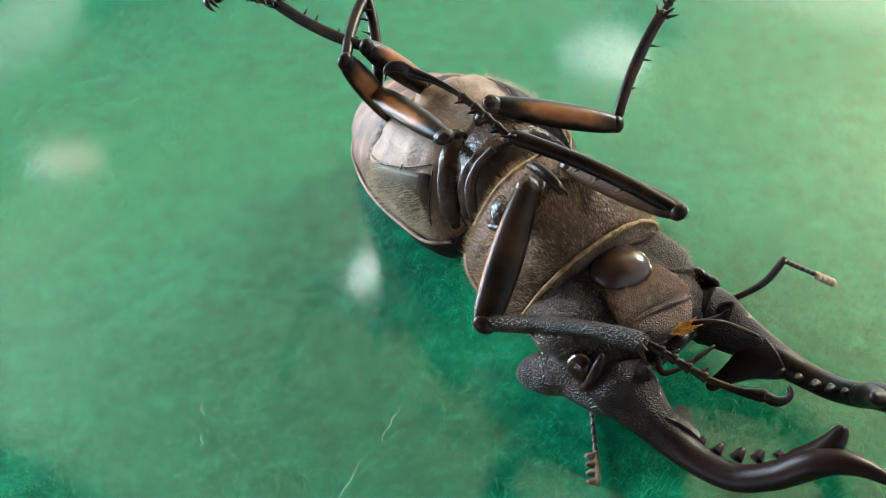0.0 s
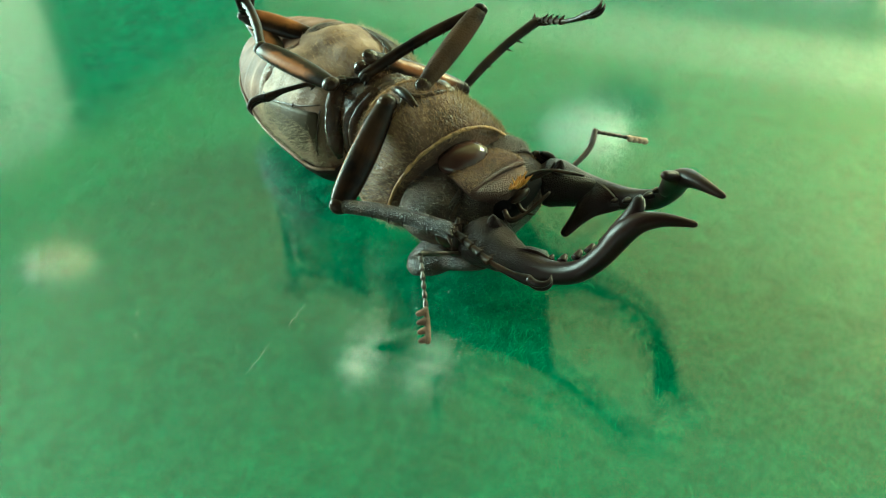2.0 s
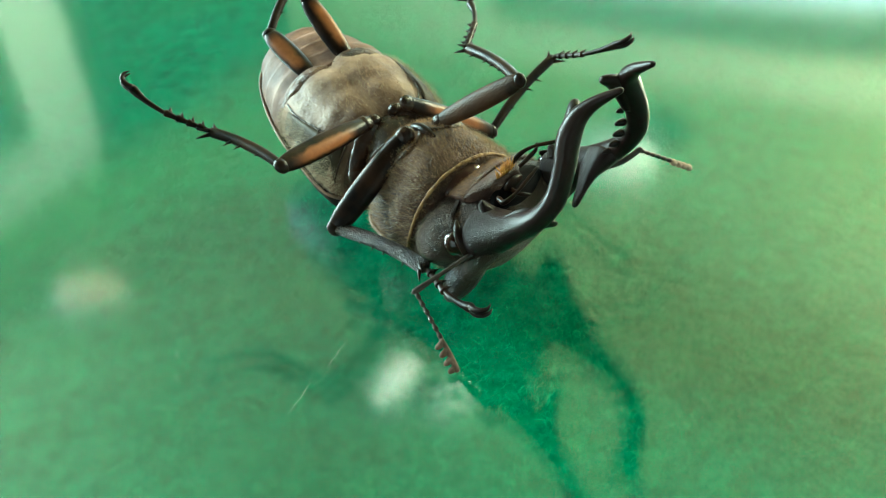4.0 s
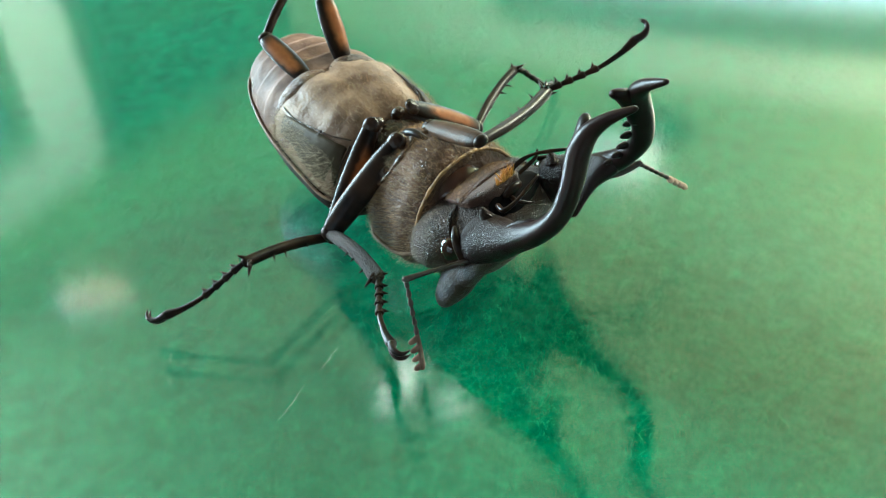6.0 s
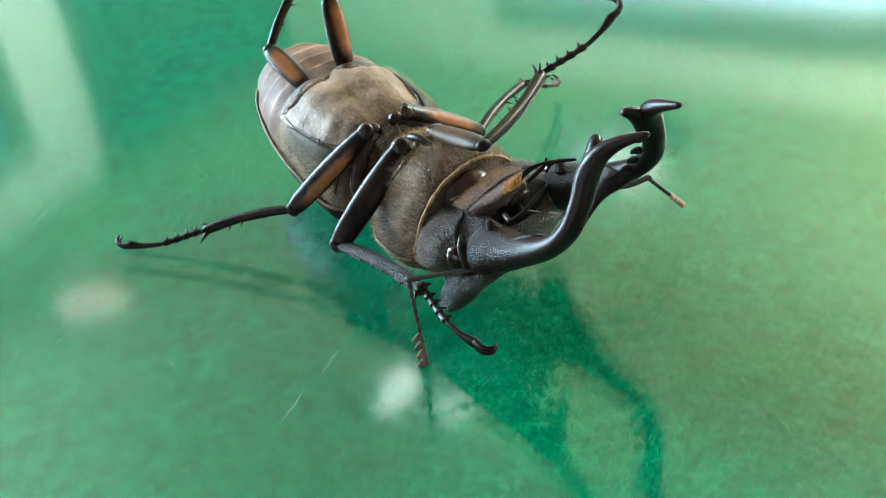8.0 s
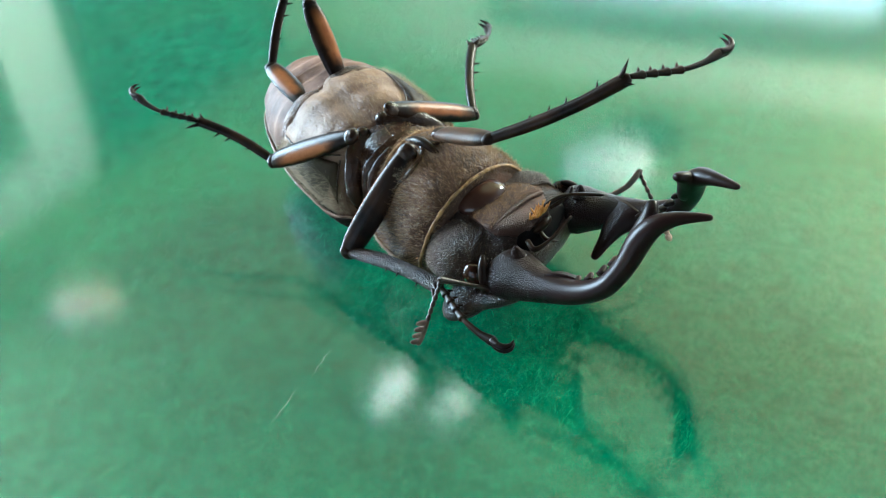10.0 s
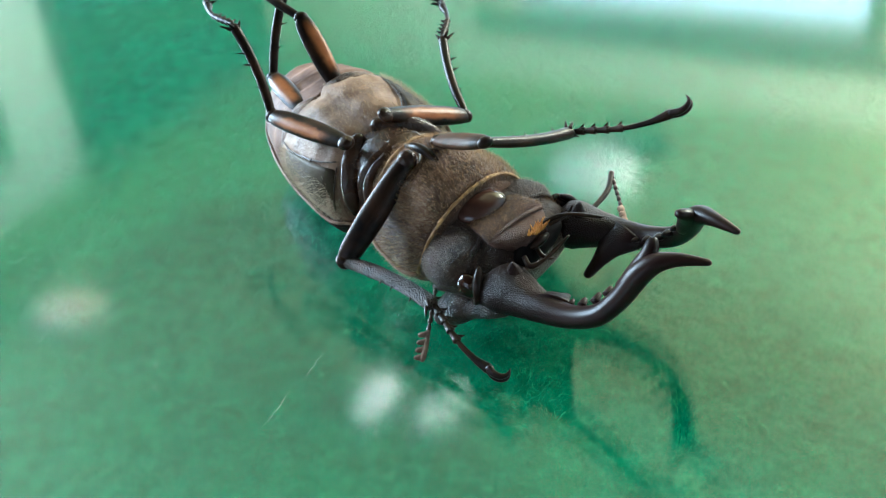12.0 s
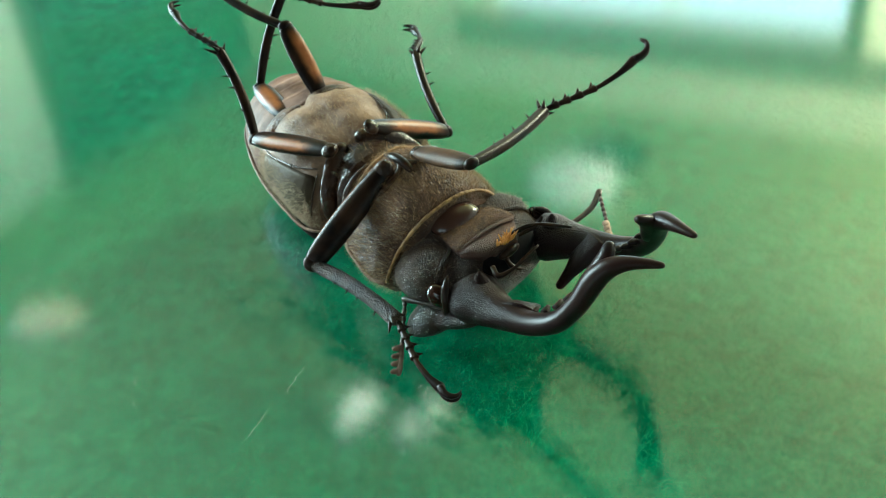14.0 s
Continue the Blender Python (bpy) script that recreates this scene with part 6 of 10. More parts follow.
    walk(legs['far_fore']['tibia'], [
        (0, pose(0.01491, -0.01913, 0.01550, -23.9, -11.3, 148.7)),
        (0.25, pose(0.01462, -0.01911, 0.01539, -24.3, -13.2, 150.4)),
        (0.5, pose(0.01434, -0.01895, 0.01519, -24.8, -15.2, 152.0)),
        (0.75, pose(0.01395, -0.01865, 0.01581, -24.8, -13.4, 151.6)),
        (1, pose(0.01349, -0.01822, 0.01641, -24.8, -11.5, 151.3)),
        (1.25, pose(0.01815, -0.01049, 0.01531, -28.5, -6.2, 167.2)),
        (1.5, pose(0.01545, -0.00212, 0.01302, -31.1, -0.4, -177.2)),
        (1.75, pose(0.01479, -0.00147, 0.01524, -32.9, 9.9, -172.5)),
        (2, pose(0.01359, -0.00110, 0.01739, -33.9, 20.1, -167.5)),
        (2.25, pose(0.01236, -0.00044, 0.01845, -36.8, 26.9, -171.4)),
        (2.5, pose(0.01108, 0.00022, 0.01938, -40.1, 33.5, -175.8)),
        (2.75, pose(0.01060, -0.00126, 0.02080, -44.3, 33.9, 175.3)),
        (3, pose(0.00983, -0.00346, 0.02148, -47.1, 33.7, 166.3)),
        (3.25, pose(0.01182, -0.00596, 0.02008, -49.3, 23.0, 137.1)),
        (3.5, pose(0.01308, -0.00836, 0.01792, -38.4, 7.9, 112.8)),
        (3.75, pose(0.01296, -0.00852, 0.01784, -27.6, 8.0, 111.2)),
        (4, pose(0.01275, -0.00902, 0.01767, -19.4, 8.1, 106.8)),
        (4.25, pose(0.01243, -0.00976, 0.01740, -12.4, 8.2, 100.4)),
        (4.5, pose(0.01200, -0.01063, 0.01704, -5.8, 8.2, 92.5)),
        (4.75, pose(0.01147, -0.01153, 0.01660, 0.7, 8.0, 84.0)),
        (5, pose(0.01087, -0.01238, 0.01612, 6.8, 7.7, 75.5)),
        (5.25, pose(0.01026, -0.01311, 0.01565, 12.5, 7.2, 67.7)),
        (5.5, pose(0.00973, -0.01369, 0.01525, 17.3, 6.7, 61.3)),
        (5.75, pose(0.00935, -0.01409, 0.01499, 21.2, 6.4, 56.9)),
        (6, pose(0.00921, -0.01432, 0.01492, 24.1, 6.2, 55.3)),
        (6.25, pose(0.00928, -0.01464, 0.01469, 25.9, 5.0, 56.0)),
        (6.5, pose(0.00945, -0.01491, 0.01446, 26.9, 3.8, 56.6)),
        (6.75, pose(0.00935, -0.01503, 0.01467, 27.1, 2.3, 58.5)),
        (7, pose(0.00913, -0.01513, 0.01484, 26.8, 0.8, 60.5)),
        (7.25, pose(0.00922, -0.01496, 0.01492, 26.5, -1.4, 60.1)),
        (7.5, pose(0.00920, -0.01480, 0.01498, 26.2, -3.7, 59.8)),
        (7.75, pose(0.00923, -0.01504, 0.01518, 26.2, -3.2, 59.2)),
        (8, pose(0.00943, -0.01545, 0.01546, 26.2, -2.8, 58.7)),
        (8.25, pose(0.00963, -0.01585, 0.01590, 26.3, -2.3, 58.8)),
        (8.5, pose(0.00985, -0.01613, 0.01630, 26.3, -1.8, 58.9)),
        (8.75, pose(0.00999, -0.01628, 0.01635, 26.7, -3.2, 55.9)),
        (9, pose(0.01013, -0.01643, 0.01642, 28.0, -7.1, 47.8)),
        (9.25, pose(0.01026, -0.01657, 0.01650, 30.6, -12.6, 35.5)),
        (9.5, pose(0.01038, -0.01671, 0.01658, 34.5, -18.5, 20.0)),
        (9.75, pose(0.01049, -0.01684, 0.01667, 39.2, -23.4, 1.9)),
        (10, pose(0.01059, -0.01696, 0.01674, 43.4, -26.0, -17.2)),
        (10.25, pose(0.01068, -0.01707, 0.01681, 45.3, -26.2, -35.1)),
        (10.5, pose(0.01075, -0.01716, 0.01687, 43.5, -24.7, -49.7)),
        (10.75, pose(0.01080, -0.01722, 0.01691, 38.7, -22.9, -59.3)),
        (11, pose(0.01083, -0.01727, 0.01694, 32.5, -22.1, -62.8)),
        (11.25, pose(0.01069, -0.01729, 0.01696, 15.4, -0.7, -9.1)),
        (11.5, pose(0.01051, -0.01728, 0.01697, 19.7, 21.2, 44.2)),
        (11.75, pose(0.01068, -0.01725, 0.01699, 25.8, 21.1, 44.1)),
        (12, pose(0.01086, -0.01719, 0.01698, 29.7, 20.9, 44.0)),
        (12.25, pose(0.01093, -0.01700, 0.01668, 32.0, 15.7, 46.2)),
        (12.5, pose(0.01101, -0.01680, 0.01639, 32.6, 10.4, 48.3)),
        (12.75, pose(0.01131, -0.01653, 0.01657, 31.9, 4.2, 53.0)),
        (13, pose(0.01155, -0.01626, 0.01676, 30.1, -2.0, 57.6)),
        (13.25, pose(0.01177, -0.01600, 0.01711, 28.0, -5.0, 61.5)),
        (13.5, pose(0.01204, -0.01570, 0.01746, 25.7, -8.0, 65.4)),
        (13.75, pose(0.01172, -0.01617, 0.01676, 26.5, -2.0, 58.2)),
        (14, pose(0.01136, -0.01660, 0.01604, 28.0, 4.1, 51.1)),
    ])
    walk(legs['far_fore']['tarsus'], [
        (0, pose(0.00355, -0.01223, 0.01815, -19.1, -8.4, 137.7)),
        (0.25, pose(0.00316, -0.01259, 0.01850, -19.3, -4.4, 137.5)),
        (0.5, pose(0.00279, -0.01282, 0.01874, -19.7, -0.4, 137.4)),
        (0.75, pose(0.00235, -0.01239, 0.01894, -18.6, 3.1, 130.0)),
        (1, pose(0.00185, -0.01184, 0.01912, -16.8, 6.6, 122.6)),
        (1.25, pose(0.00501, -0.00751, 0.01677, -17.3, -0.6, 145.4)),
        (1.5, pose(0.00192, -0.00279, 0.01312, -22.3, -7.6, 168.2)),
        (1.75, pose(0.00155, -0.00322, 0.01291, -26.7, 2.1, 170.7)),
        (2, pose(0.00117, -0.00386, 0.01273, -29.9, 11.8, 173.2)),
        (2.25, pose(0.00041, -0.00225, 0.01233, -30.5, 13.1, -175.4)),
        (2.5, pose(-0.00018, -0.00060, 0.01190, -30.6, 13.9, -163.9)),
        (2.75, pose(-0.00060, -0.00033, 0.01324, -34.5, 15.7, -178.2)),
        (3, pose(-0.00113, -0.00080, 0.01396, -36.9, 16.5, 167.3)),
        (3.25, pose(0.00269, 0.00253, 0.01478, -32.7, 9.6, 129.3)),
        (3.5, pose(0.00787, 0.00401, 0.01605, -17.7, -1.1, 93.1)),
        (3.75, pose(0.00810, 0.00399, 0.01596, -8.0, -1.9, 91.1)),
        (4, pose(0.00886, 0.00382, 0.01576, -0.3, -3.9, 85.6)),
        (4.25, pose(0.01001, 0.00343, 0.01547, 6.6, -6.9, 77.5)),
        (4.5, pose(0.01141, 0.00277, 0.01510, 13.0, -10.3, 67.5)),
        (4.75, pose(0.01287, 0.00181, 0.01471, 19.2, -13.6, 56.4)),
        (5, pose(0.01423, 0.00062, 0.01431, 24.9, -16.4, 45.0)),
        (5.25, pose(0.01537, -0.00068, 0.01394, 29.7, -18.4, 34.2)),
        (5.5, pose(0.01620, -0.00189, 0.01366, 33.3, -19.7, 25.2)),
        (5.75, pose(0.01670, -0.00281, 0.01348, 35.6, -20.2, 19.0)),
        (6, pose(0.01687, -0.00324, 0.01346, 36.4, -20.4, 16.7)),
        (6.25, pose(0.01683, -0.00345, 0.01351, 36.4, -18.0, 16.1)),
        (6.5, pose(0.01690, -0.00362, 0.01357, 36.3, -15.7, 15.5)),
        (6.75, pose(0.01641, -0.00348, 0.01413, 34.7, -22.0, 22.5)),
        (7, pose(0.01581, -0.00334, 0.01464, 32.8, -28.1, 30.2)),
        (7.25, pose(0.01596, -0.00321, 0.01526, 32.2, -23.5, 33.5)),
        (7.5, pose(0.01600, -0.00312, 0.01586, 31.5, -18.9, 36.5)),
        (7.75, pose(0.01616, -0.00342, 0.01595, 31.7, -17.8, 36.9)),
        (8, pose(0.01646, -0.00389, 0.01611, 31.7, -16.7, 37.3)),
        (8.25, pose(0.01664, -0.00428, 0.01644, 31.1, -14.2, 39.8)),
        (8.5, pose(0.01684, -0.00453, 0.01671, 30.6, -11.8, 42.4)),
        (8.75, pose(0.01757, -0.00507, 0.01711, 30.8, -11.1, 41.8)),
        (9, pose(0.01916, -0.00647, 0.01810, 31.1, -9.1, 40.5)),
        (9.25, pose(0.02101, -0.00889, 0.01946, 31.6, -6.2, 38.5)),
        (9.5, pose(0.02245, -0.01232, 0.02089, 32.2, -2.7, 36.2)),
        (9.75, pose(0.02292, -0.01642, 0.02204, 32.8, 1.1, 33.6)),
        (10, pose(0.02222, -0.02055, 0.02269, 33.4, 5.0, 31.1)),
        (10.25, pose(0.02062, -0.02406, 0.02280, 33.9, 8.5, 28.7)),
        (10.5, pose(0.01871, -0.02654, 0.02253, 34.3, 11.4, 26.7)),
        (10.75, pose(0.01717, -0.02796, 0.02218, 34.8, 13.3, 25.4)),
        (11, pose(0.01657, -0.02844, 0.02203, 35.2, 14.0, 24.8)),
        (11.25, pose(0.02406, -0.01943, 0.01712, 31.8, -2.8, 1.2)),
        (11.5, pose(0.01957, -0.00848, 0.01207, 33.9, -19.1, -23.1)),
        (11.75, pose(0.01976, -0.00845, 0.01212, 34.0, -19.0, -23.2)),
        (12, pose(0.01996, -0.00840, 0.01214, 34.0, -18.9, -23.4)),
        (12.25, pose(0.01996, -0.00758, 0.01302, 31.3, -18.8, -7.8)),
        (12.5, pose(0.01987, -0.00685, 0.01394, 29.9, -17.4, 7.6)),
        (12.75, pose(0.01944, -0.00573, 0.01557, 29.8, -19.3, 19.3)),
        (13, pose(0.01880, -0.00482, 0.01724, 28.6, -20.4, 31.2)),
        (13.25, pose(0.01822, -0.00414, 0.01830, 26.1, -15.6, 44.7)),
        (13.5, pose(0.01763, -0.00350, 0.01935, 23.8, -9.9, 57.5)),
        (13.75, pose(0.01885, -0.00466, 0.01723, 28.9, -17.1, 36.1)),
        (14, pose(0.01985, -0.00609, 0.01507, 35.5, -22.0, 13.3)),
    ])
    walk(legs['near_middle']['femur'], [
        (0, pose(-0.00100, -0.00615, 0.01414, -10.2, 9.2, 118.4)),
        (0.25, pose(-0.00083, -0.00620, 0.01405, -10.2, 7.2, 119.0)),
        (0.5, pose(-0.00058, -0.00621, 0.01388, -10.2, 5.1, 119.6)),
        (0.75, pose(-0.00046, -0.00596, 0.01394, -10.6, 3.4, 121.9)),
        (1, pose(-0.00041, -0.00555, 0.01400, -11.4, 1.8, 124.3)),
        (1.25, pose(-0.00028, -0.00528, 0.01375, -12.6, 0.7, 127.8)),
        (1.5, pose(-0.00025, -0.00506, 0.01341, -14.1, -0.4, 131.3)),
        (1.75, pose(-0.00084, -0.00480, 0.01307, -14.8, -1.1, 129.8)),
        (2, pose(-0.00164, -0.00445, 0.01285, -14.8, -1.8, 128.3)),
        (2.25, pose(-0.00209, -0.00402, 0.01284, -15.2, -1.4, 129.9)),
        (2.5, pose(-0.00244, -0.00357, 0.01282, -15.9, -0.9, 131.4)),
        (2.75, pose(-0.00265, -0.00311, 0.01287, -17.5, 3.6, 136.3)),
        (3, pose(-0.00262, -0.00285, 0.01283, -19.6, 8.2, 141.2)),
        (3.25, pose(-0.00247, -0.00285, 0.01250, -19.2, -3.0, -175.1)),
        (3.5, pose(-0.00235, -0.00290, 0.01222, -22.8, -12.5, -130.6)),
        (3.75, pose(-0.00222, -0.00295, 0.01217, -26.3, -10.7, -130.7)),
        (4, pose(-0.00207, -0.00304, 0.01216, -28.2, -5.9, -131.1)),
        (4.25, pose(-0.00191, -0.00315, 0.01218, -29.0, 1.3, -131.6)),
        (4.5, pose(-0.00174, -0.00327, 0.01222, -29.3, 9.9, -132.3)),
        (4.75, pose(-0.00156, -0.00339, 0.01227, -29.5, 19.4, -133.1)),
        (5, pose(-0.00137, -0.00352, 0.01232, -29.9, 28.8, -133.9)),
        (5.25, pose(-0.00119, -0.00363, 0.01238, -30.8, 37.5, -134.8)),
        (5.5, pose(-0.00102, -0.00373, 0.01243, -32.0, 44.6, -135.8)),
        (5.75, pose(-0.00086, -0.00379, 0.01248, -33.3, 49.4, -136.6)),
        (6, pose(-0.00071, -0.00383, 0.01250, -34.0, 51.2, -136.9)),
        (6.25, pose(-0.00046, -0.00388, 0.01249, -36.9, 50.6, -140.8)),
        (6.5, pose(-0.00023, -0.00391, 0.01252, -39.3, 49.8, -144.7)),
        (6.75, pose(-0.00010, -0.00373, 0.01276, -41.4, 48.2, -148.9)),
        (7, pose(-0.00003, -0.00356, 0.01294, -43.0, 46.5, -152.9)),
        (7.25, pose(-0.00028, -0.00373, 0.01281, -49.0, 45.0, -165.0)),
        (7.5, pose(-0.00061, -0.00404, 0.01258, -53.1, 42.4, -176.3)),
        (7.75, pose(-0.00089, -0.00426, 0.01258, -52.4, 42.3, -179.0)),
        (8, pose(-0.00120, -0.00446, 0.01268, -52.1, 42.1, 178.2)),
        (8.25, pose(-0.00141, -0.00478, 0.01267, -52.6, 41.9, 174.3)),
        (8.5, pose(-0.00155, -0.00499, 0.01265, -53.1, 41.5, 170.5)),
        (8.75, pose(-0.00162, -0.00501, 0.01265, -52.1, 40.9, 169.2)),
        (9, pose(-0.00169, -0.00503, 0.01263, -52.0, 39.0, 165.9)),
        (9.25, pose(-0.00176, -0.00505, 0.01261, -51.7, 36.2, 161.4)),
        (9.5, pose(-0.00182, -0.00507, 0.01259, -50.6, 32.5, 156.3)),
        (9.75, pose(-0.00188, -0.00509, 0.01256, -48.3, 28.3, 151.2)),
        (10, pose(-0.00193, -0.00511, 0.01253, -45.0, 24.0, 146.5)),
        (10.25, pose(-0.00197, -0.00512, 0.01250, -41.0, 19.8, 142.5)),
        (10.5, pose(-0.00201, -0.00513, 0.01247, -36.8, 16.3, 139.3)),
        (10.75, pose(-0.00204, -0.00514, 0.01245, -32.9, 14.0, 137.2)),
        (11, pose(-0.00206, -0.00515, 0.01244, -29.8, 13.1, 136.5)),
        (11.25, pose(-0.00208, -0.00515, 0.01246, -27.2, 10.2, 134.8)),
        (11.5, pose(-0.00208, -0.00515, 0.01248, -24.8, 7.3, 133.2)),
        (11.75, pose(-0.00193, -0.00516, 0.01239, -22.6, 4.5, 132.4)),
        (12, pose(-0.00175, -0.00517, 0.01228, -20.8, 1.7, 131.6)),
        (12.25, pose(-0.00172, -0.00480, 0.01221, -19.4, 2.2, 130.3)),
        (12.5, pose(-0.00171, -0.00442, 0.01218, -18.2, 2.8, 128.9)),
        (12.75, pose(-0.00183, -0.00444, 0.01227, -17.8, 4.4, 129.8)),
        (13, pose(-0.00194, -0.00444, 0.01242, -17.8, 6.0, 130.8)),
        (13.25, pose(-0.00184, -0.00442, 0.01257, -18.1, 7.2, 132.6)),
        (13.5, pose(-0.00171, -0.00439, 0.01268, -18.8, 8.3, 134.4)),
        (13.75, pose(-0.00151, -0.00433, 0.01264, -19.4, 8.7, 134.3)),
        (14, pose(-0.00137, -0.00427, 0.01257, -19.9, 9.0, 134.3)),
    ])
    walk(legs['near_middle']['tibia'], [
        (0, pose(-0.00651, 0.00406, 0.01225, 6.2, -31.0, 94.4)),
        (0.25, pose(-0.00648, 0.00401, 0.01258, 4.4, -37.3, 97.8)),
        (0.5, pose(-0.00636, 0.00397, 0.01283, 1.9, -43.5, 101.8)),
        (0.75, pose(-0.00667, 0.00400, 0.01323, 2.3, -37.1, 101.2)),
        (1, pose(-0.00703, 0.00415, 0.01364, 2.6, -30.6, 100.7)),
        (1.25, pose(-0.00749, 0.00400, 0.01360, 3.2, -29.4, 99.7)),
        (1.5, pose(-0.00801, 0.00377, 0.01348, 3.8, -28.1, 98.6)),
        (1.75, pose(-0.00836, 0.00423, 0.01329, 2.5, -19.3, 101.2)),
        (2, pose(-0.00891, 0.00477, 0.01322, 1.5, -10.5, 103.6)),
        (2.25, pose(-0.00962, 0.00501, 0.01312, 1.4, -27.9, 103.3)),
        (2.5, pose(-0.01022, 0.00524, 0.01302, 1.5, -45.3, 103.0)),
        (2.75, pose(-0.01113, 0.00500, 0.01213, -11.5, -60.4, 121.7)),
        (3, pose(-0.01169, 0.00445, 0.01116, -44.1, -69.5, 161.6)),
        (3.25, pose(-0.01417, -0.00386, 0.01311, -19.6, -35.9, 133.8)),
        (3.5, pose(-0.00981, -0.01162, 0.01476, -15.8, -0.0, 124.4)),
        (3.75, pose(-0.00976, -0.01171, 0.01436, -15.3, -0.7, 127.0)),
        (4, pose(-0.00976, -0.01185, 0.01336, -16.3, -2.6, 134.1)),
        (4.25, pose(-0.00972, -0.01193, 0.01192, -19.0, -5.3, 144.6)),
        (4.5, pose(-0.00953, -0.01183, 0.01019, -22.9, -8.3, 157.5)),
        (4.75, pose(-0.00913, -0.01150, 0.00837, -27.3, -11.1, 171.8)),
        (5, pose(-0.00852, -0.01094, 0.00666, -31.5, -13.3, -173.7)),
        (5.25, pose(-0.00777, -0.01025, 0.00523, -34.8, -14.5, -160.2)),
        (5.5, pose(-0.00702, -0.00957, 0.00418, -36.8, -14.9, -149.0)),
        (5.75, pose(-0.00641, -0.00905, 0.00355, -37.4, -14.9, -141.4)),
        (6, pose(-0.00609, -0.00886, 0.00334, -36.9, -14.8, -138.6)),
        (6.25, pose(-0.00625, -0.00859, 0.00341, -37.1, -17.3, -133.8)),
        (6.5, pose(-0.00642, -0.00829, 0.00354, -37.3, -19.6, -128.9)),
        (6.75, pose(-0.00681, -0.00777, 0.00399, -32.4, -12.3, -147.6)),
        (7, pose(-0.00723, -0.00725, 0.00442, -30.9, -3.9, -165.3)),
        (7.25, pose(-0.00830, -0.00588, 0.00449, -32.4, 1.6, -169.5)),
        (7.5, pose(-0.00928, -0.00461, 0.00465, -33.6, 7.0, -173.7)),
        (7.75, pose(-0.00959, -0.00441, 0.00467, -34.8, 10.7, 176.7)),
        (8, pose(-0.00991, -0.00418, 0.00479, -35.8, 14.2, 166.8)),
        (8.25, pose(-0.01012, -0.00391, 0.00482, -35.5, 12.9, 161.8)),
        (8.5, pose(-0.01024, -0.00354, 0.00486, -34.6, 11.4, 156.9)),
        (8.75, pose(-0.01036, -0.00335, 0.00496, -33.3, 10.3, 156.3)),
        (9, pose(-0.01055, -0.00282, 0.00523, -32.1, 7.3, 154.5)),
        (9.25, pose(-0.01075, -0.00203, 0.00567, -30.5, 2.9, 152.0)),
        (9.5, pose(-0.01089, -0.00109, 0.00627, -28.6, -2.6, 149.0)),
        (9.75, pose(-0.01094, -0.00011, 0.00698, -26.3, -8.5, 145.7)),
        (10, pose(-0.01089, 0.00082, 0.00775, -23.8, -14.3, 142.2)),
        (10.25, pose(-0.01074, 0.00161, 0.00851, -21.3, -19.7, 138.9)),
        (10.5, pose(-0.01056, 0.00222, 0.00916, -19.0, -24.0, 136.0)),
        (10.75, pose(-0.01042, 0.00260, 0.00961, -17.3, -26.9, 133.9)),
        (11, pose(-0.01037, 0.00274, 0.00978, -16.4, -28.0, 133.1)),
        (11.25, pose(-0.01024, 0.00306, 0.01038, -14.5, -30.4, 130.0)),
        (11.5, pose(-0.01007, 0.00335, 0.01099, -12.5, -32.8, 126.8)),
        (11.75, pose(-0.00984, 0.00349, 0.01148, -9.6, -40.5, 121.7)),
        (12, pose(-0.00956, 0.00361, 0.01193, -5.6, -47.9, 115.3)),
        (12.25, pose(-0.00931, 0.00417, 0.01175, -5.1, -56.6, 114.2)),
        (12.5, pose(-0.00908, 0.00472, 0.01161, -4.2, -65.3, 112.6)),
        (12.75, pose(-0.00933, 0.00456, 0.01136, -3.6, -66.5, 111.5)),
        (13, pose(-0.00957, 0.00441, 0.01118, -2.8, -67.7, 110.3)),
        (13.25, pose(-0.00973, 0.00417, 0.01110, 2.6, -66.5, 103.6)),
        (13.5, pose(-0.00984, 0.00392, 0.01097, 7.0, -65.1, 97.5)),
        (13.75, pose(-0.00963, 0.00399, 0.01087, -1.9, -56.5, 107.6)),
        (14, pose(-0.00947, 0.00404, 0.01074, -6.3, -47.3, 113.9)),
    ])
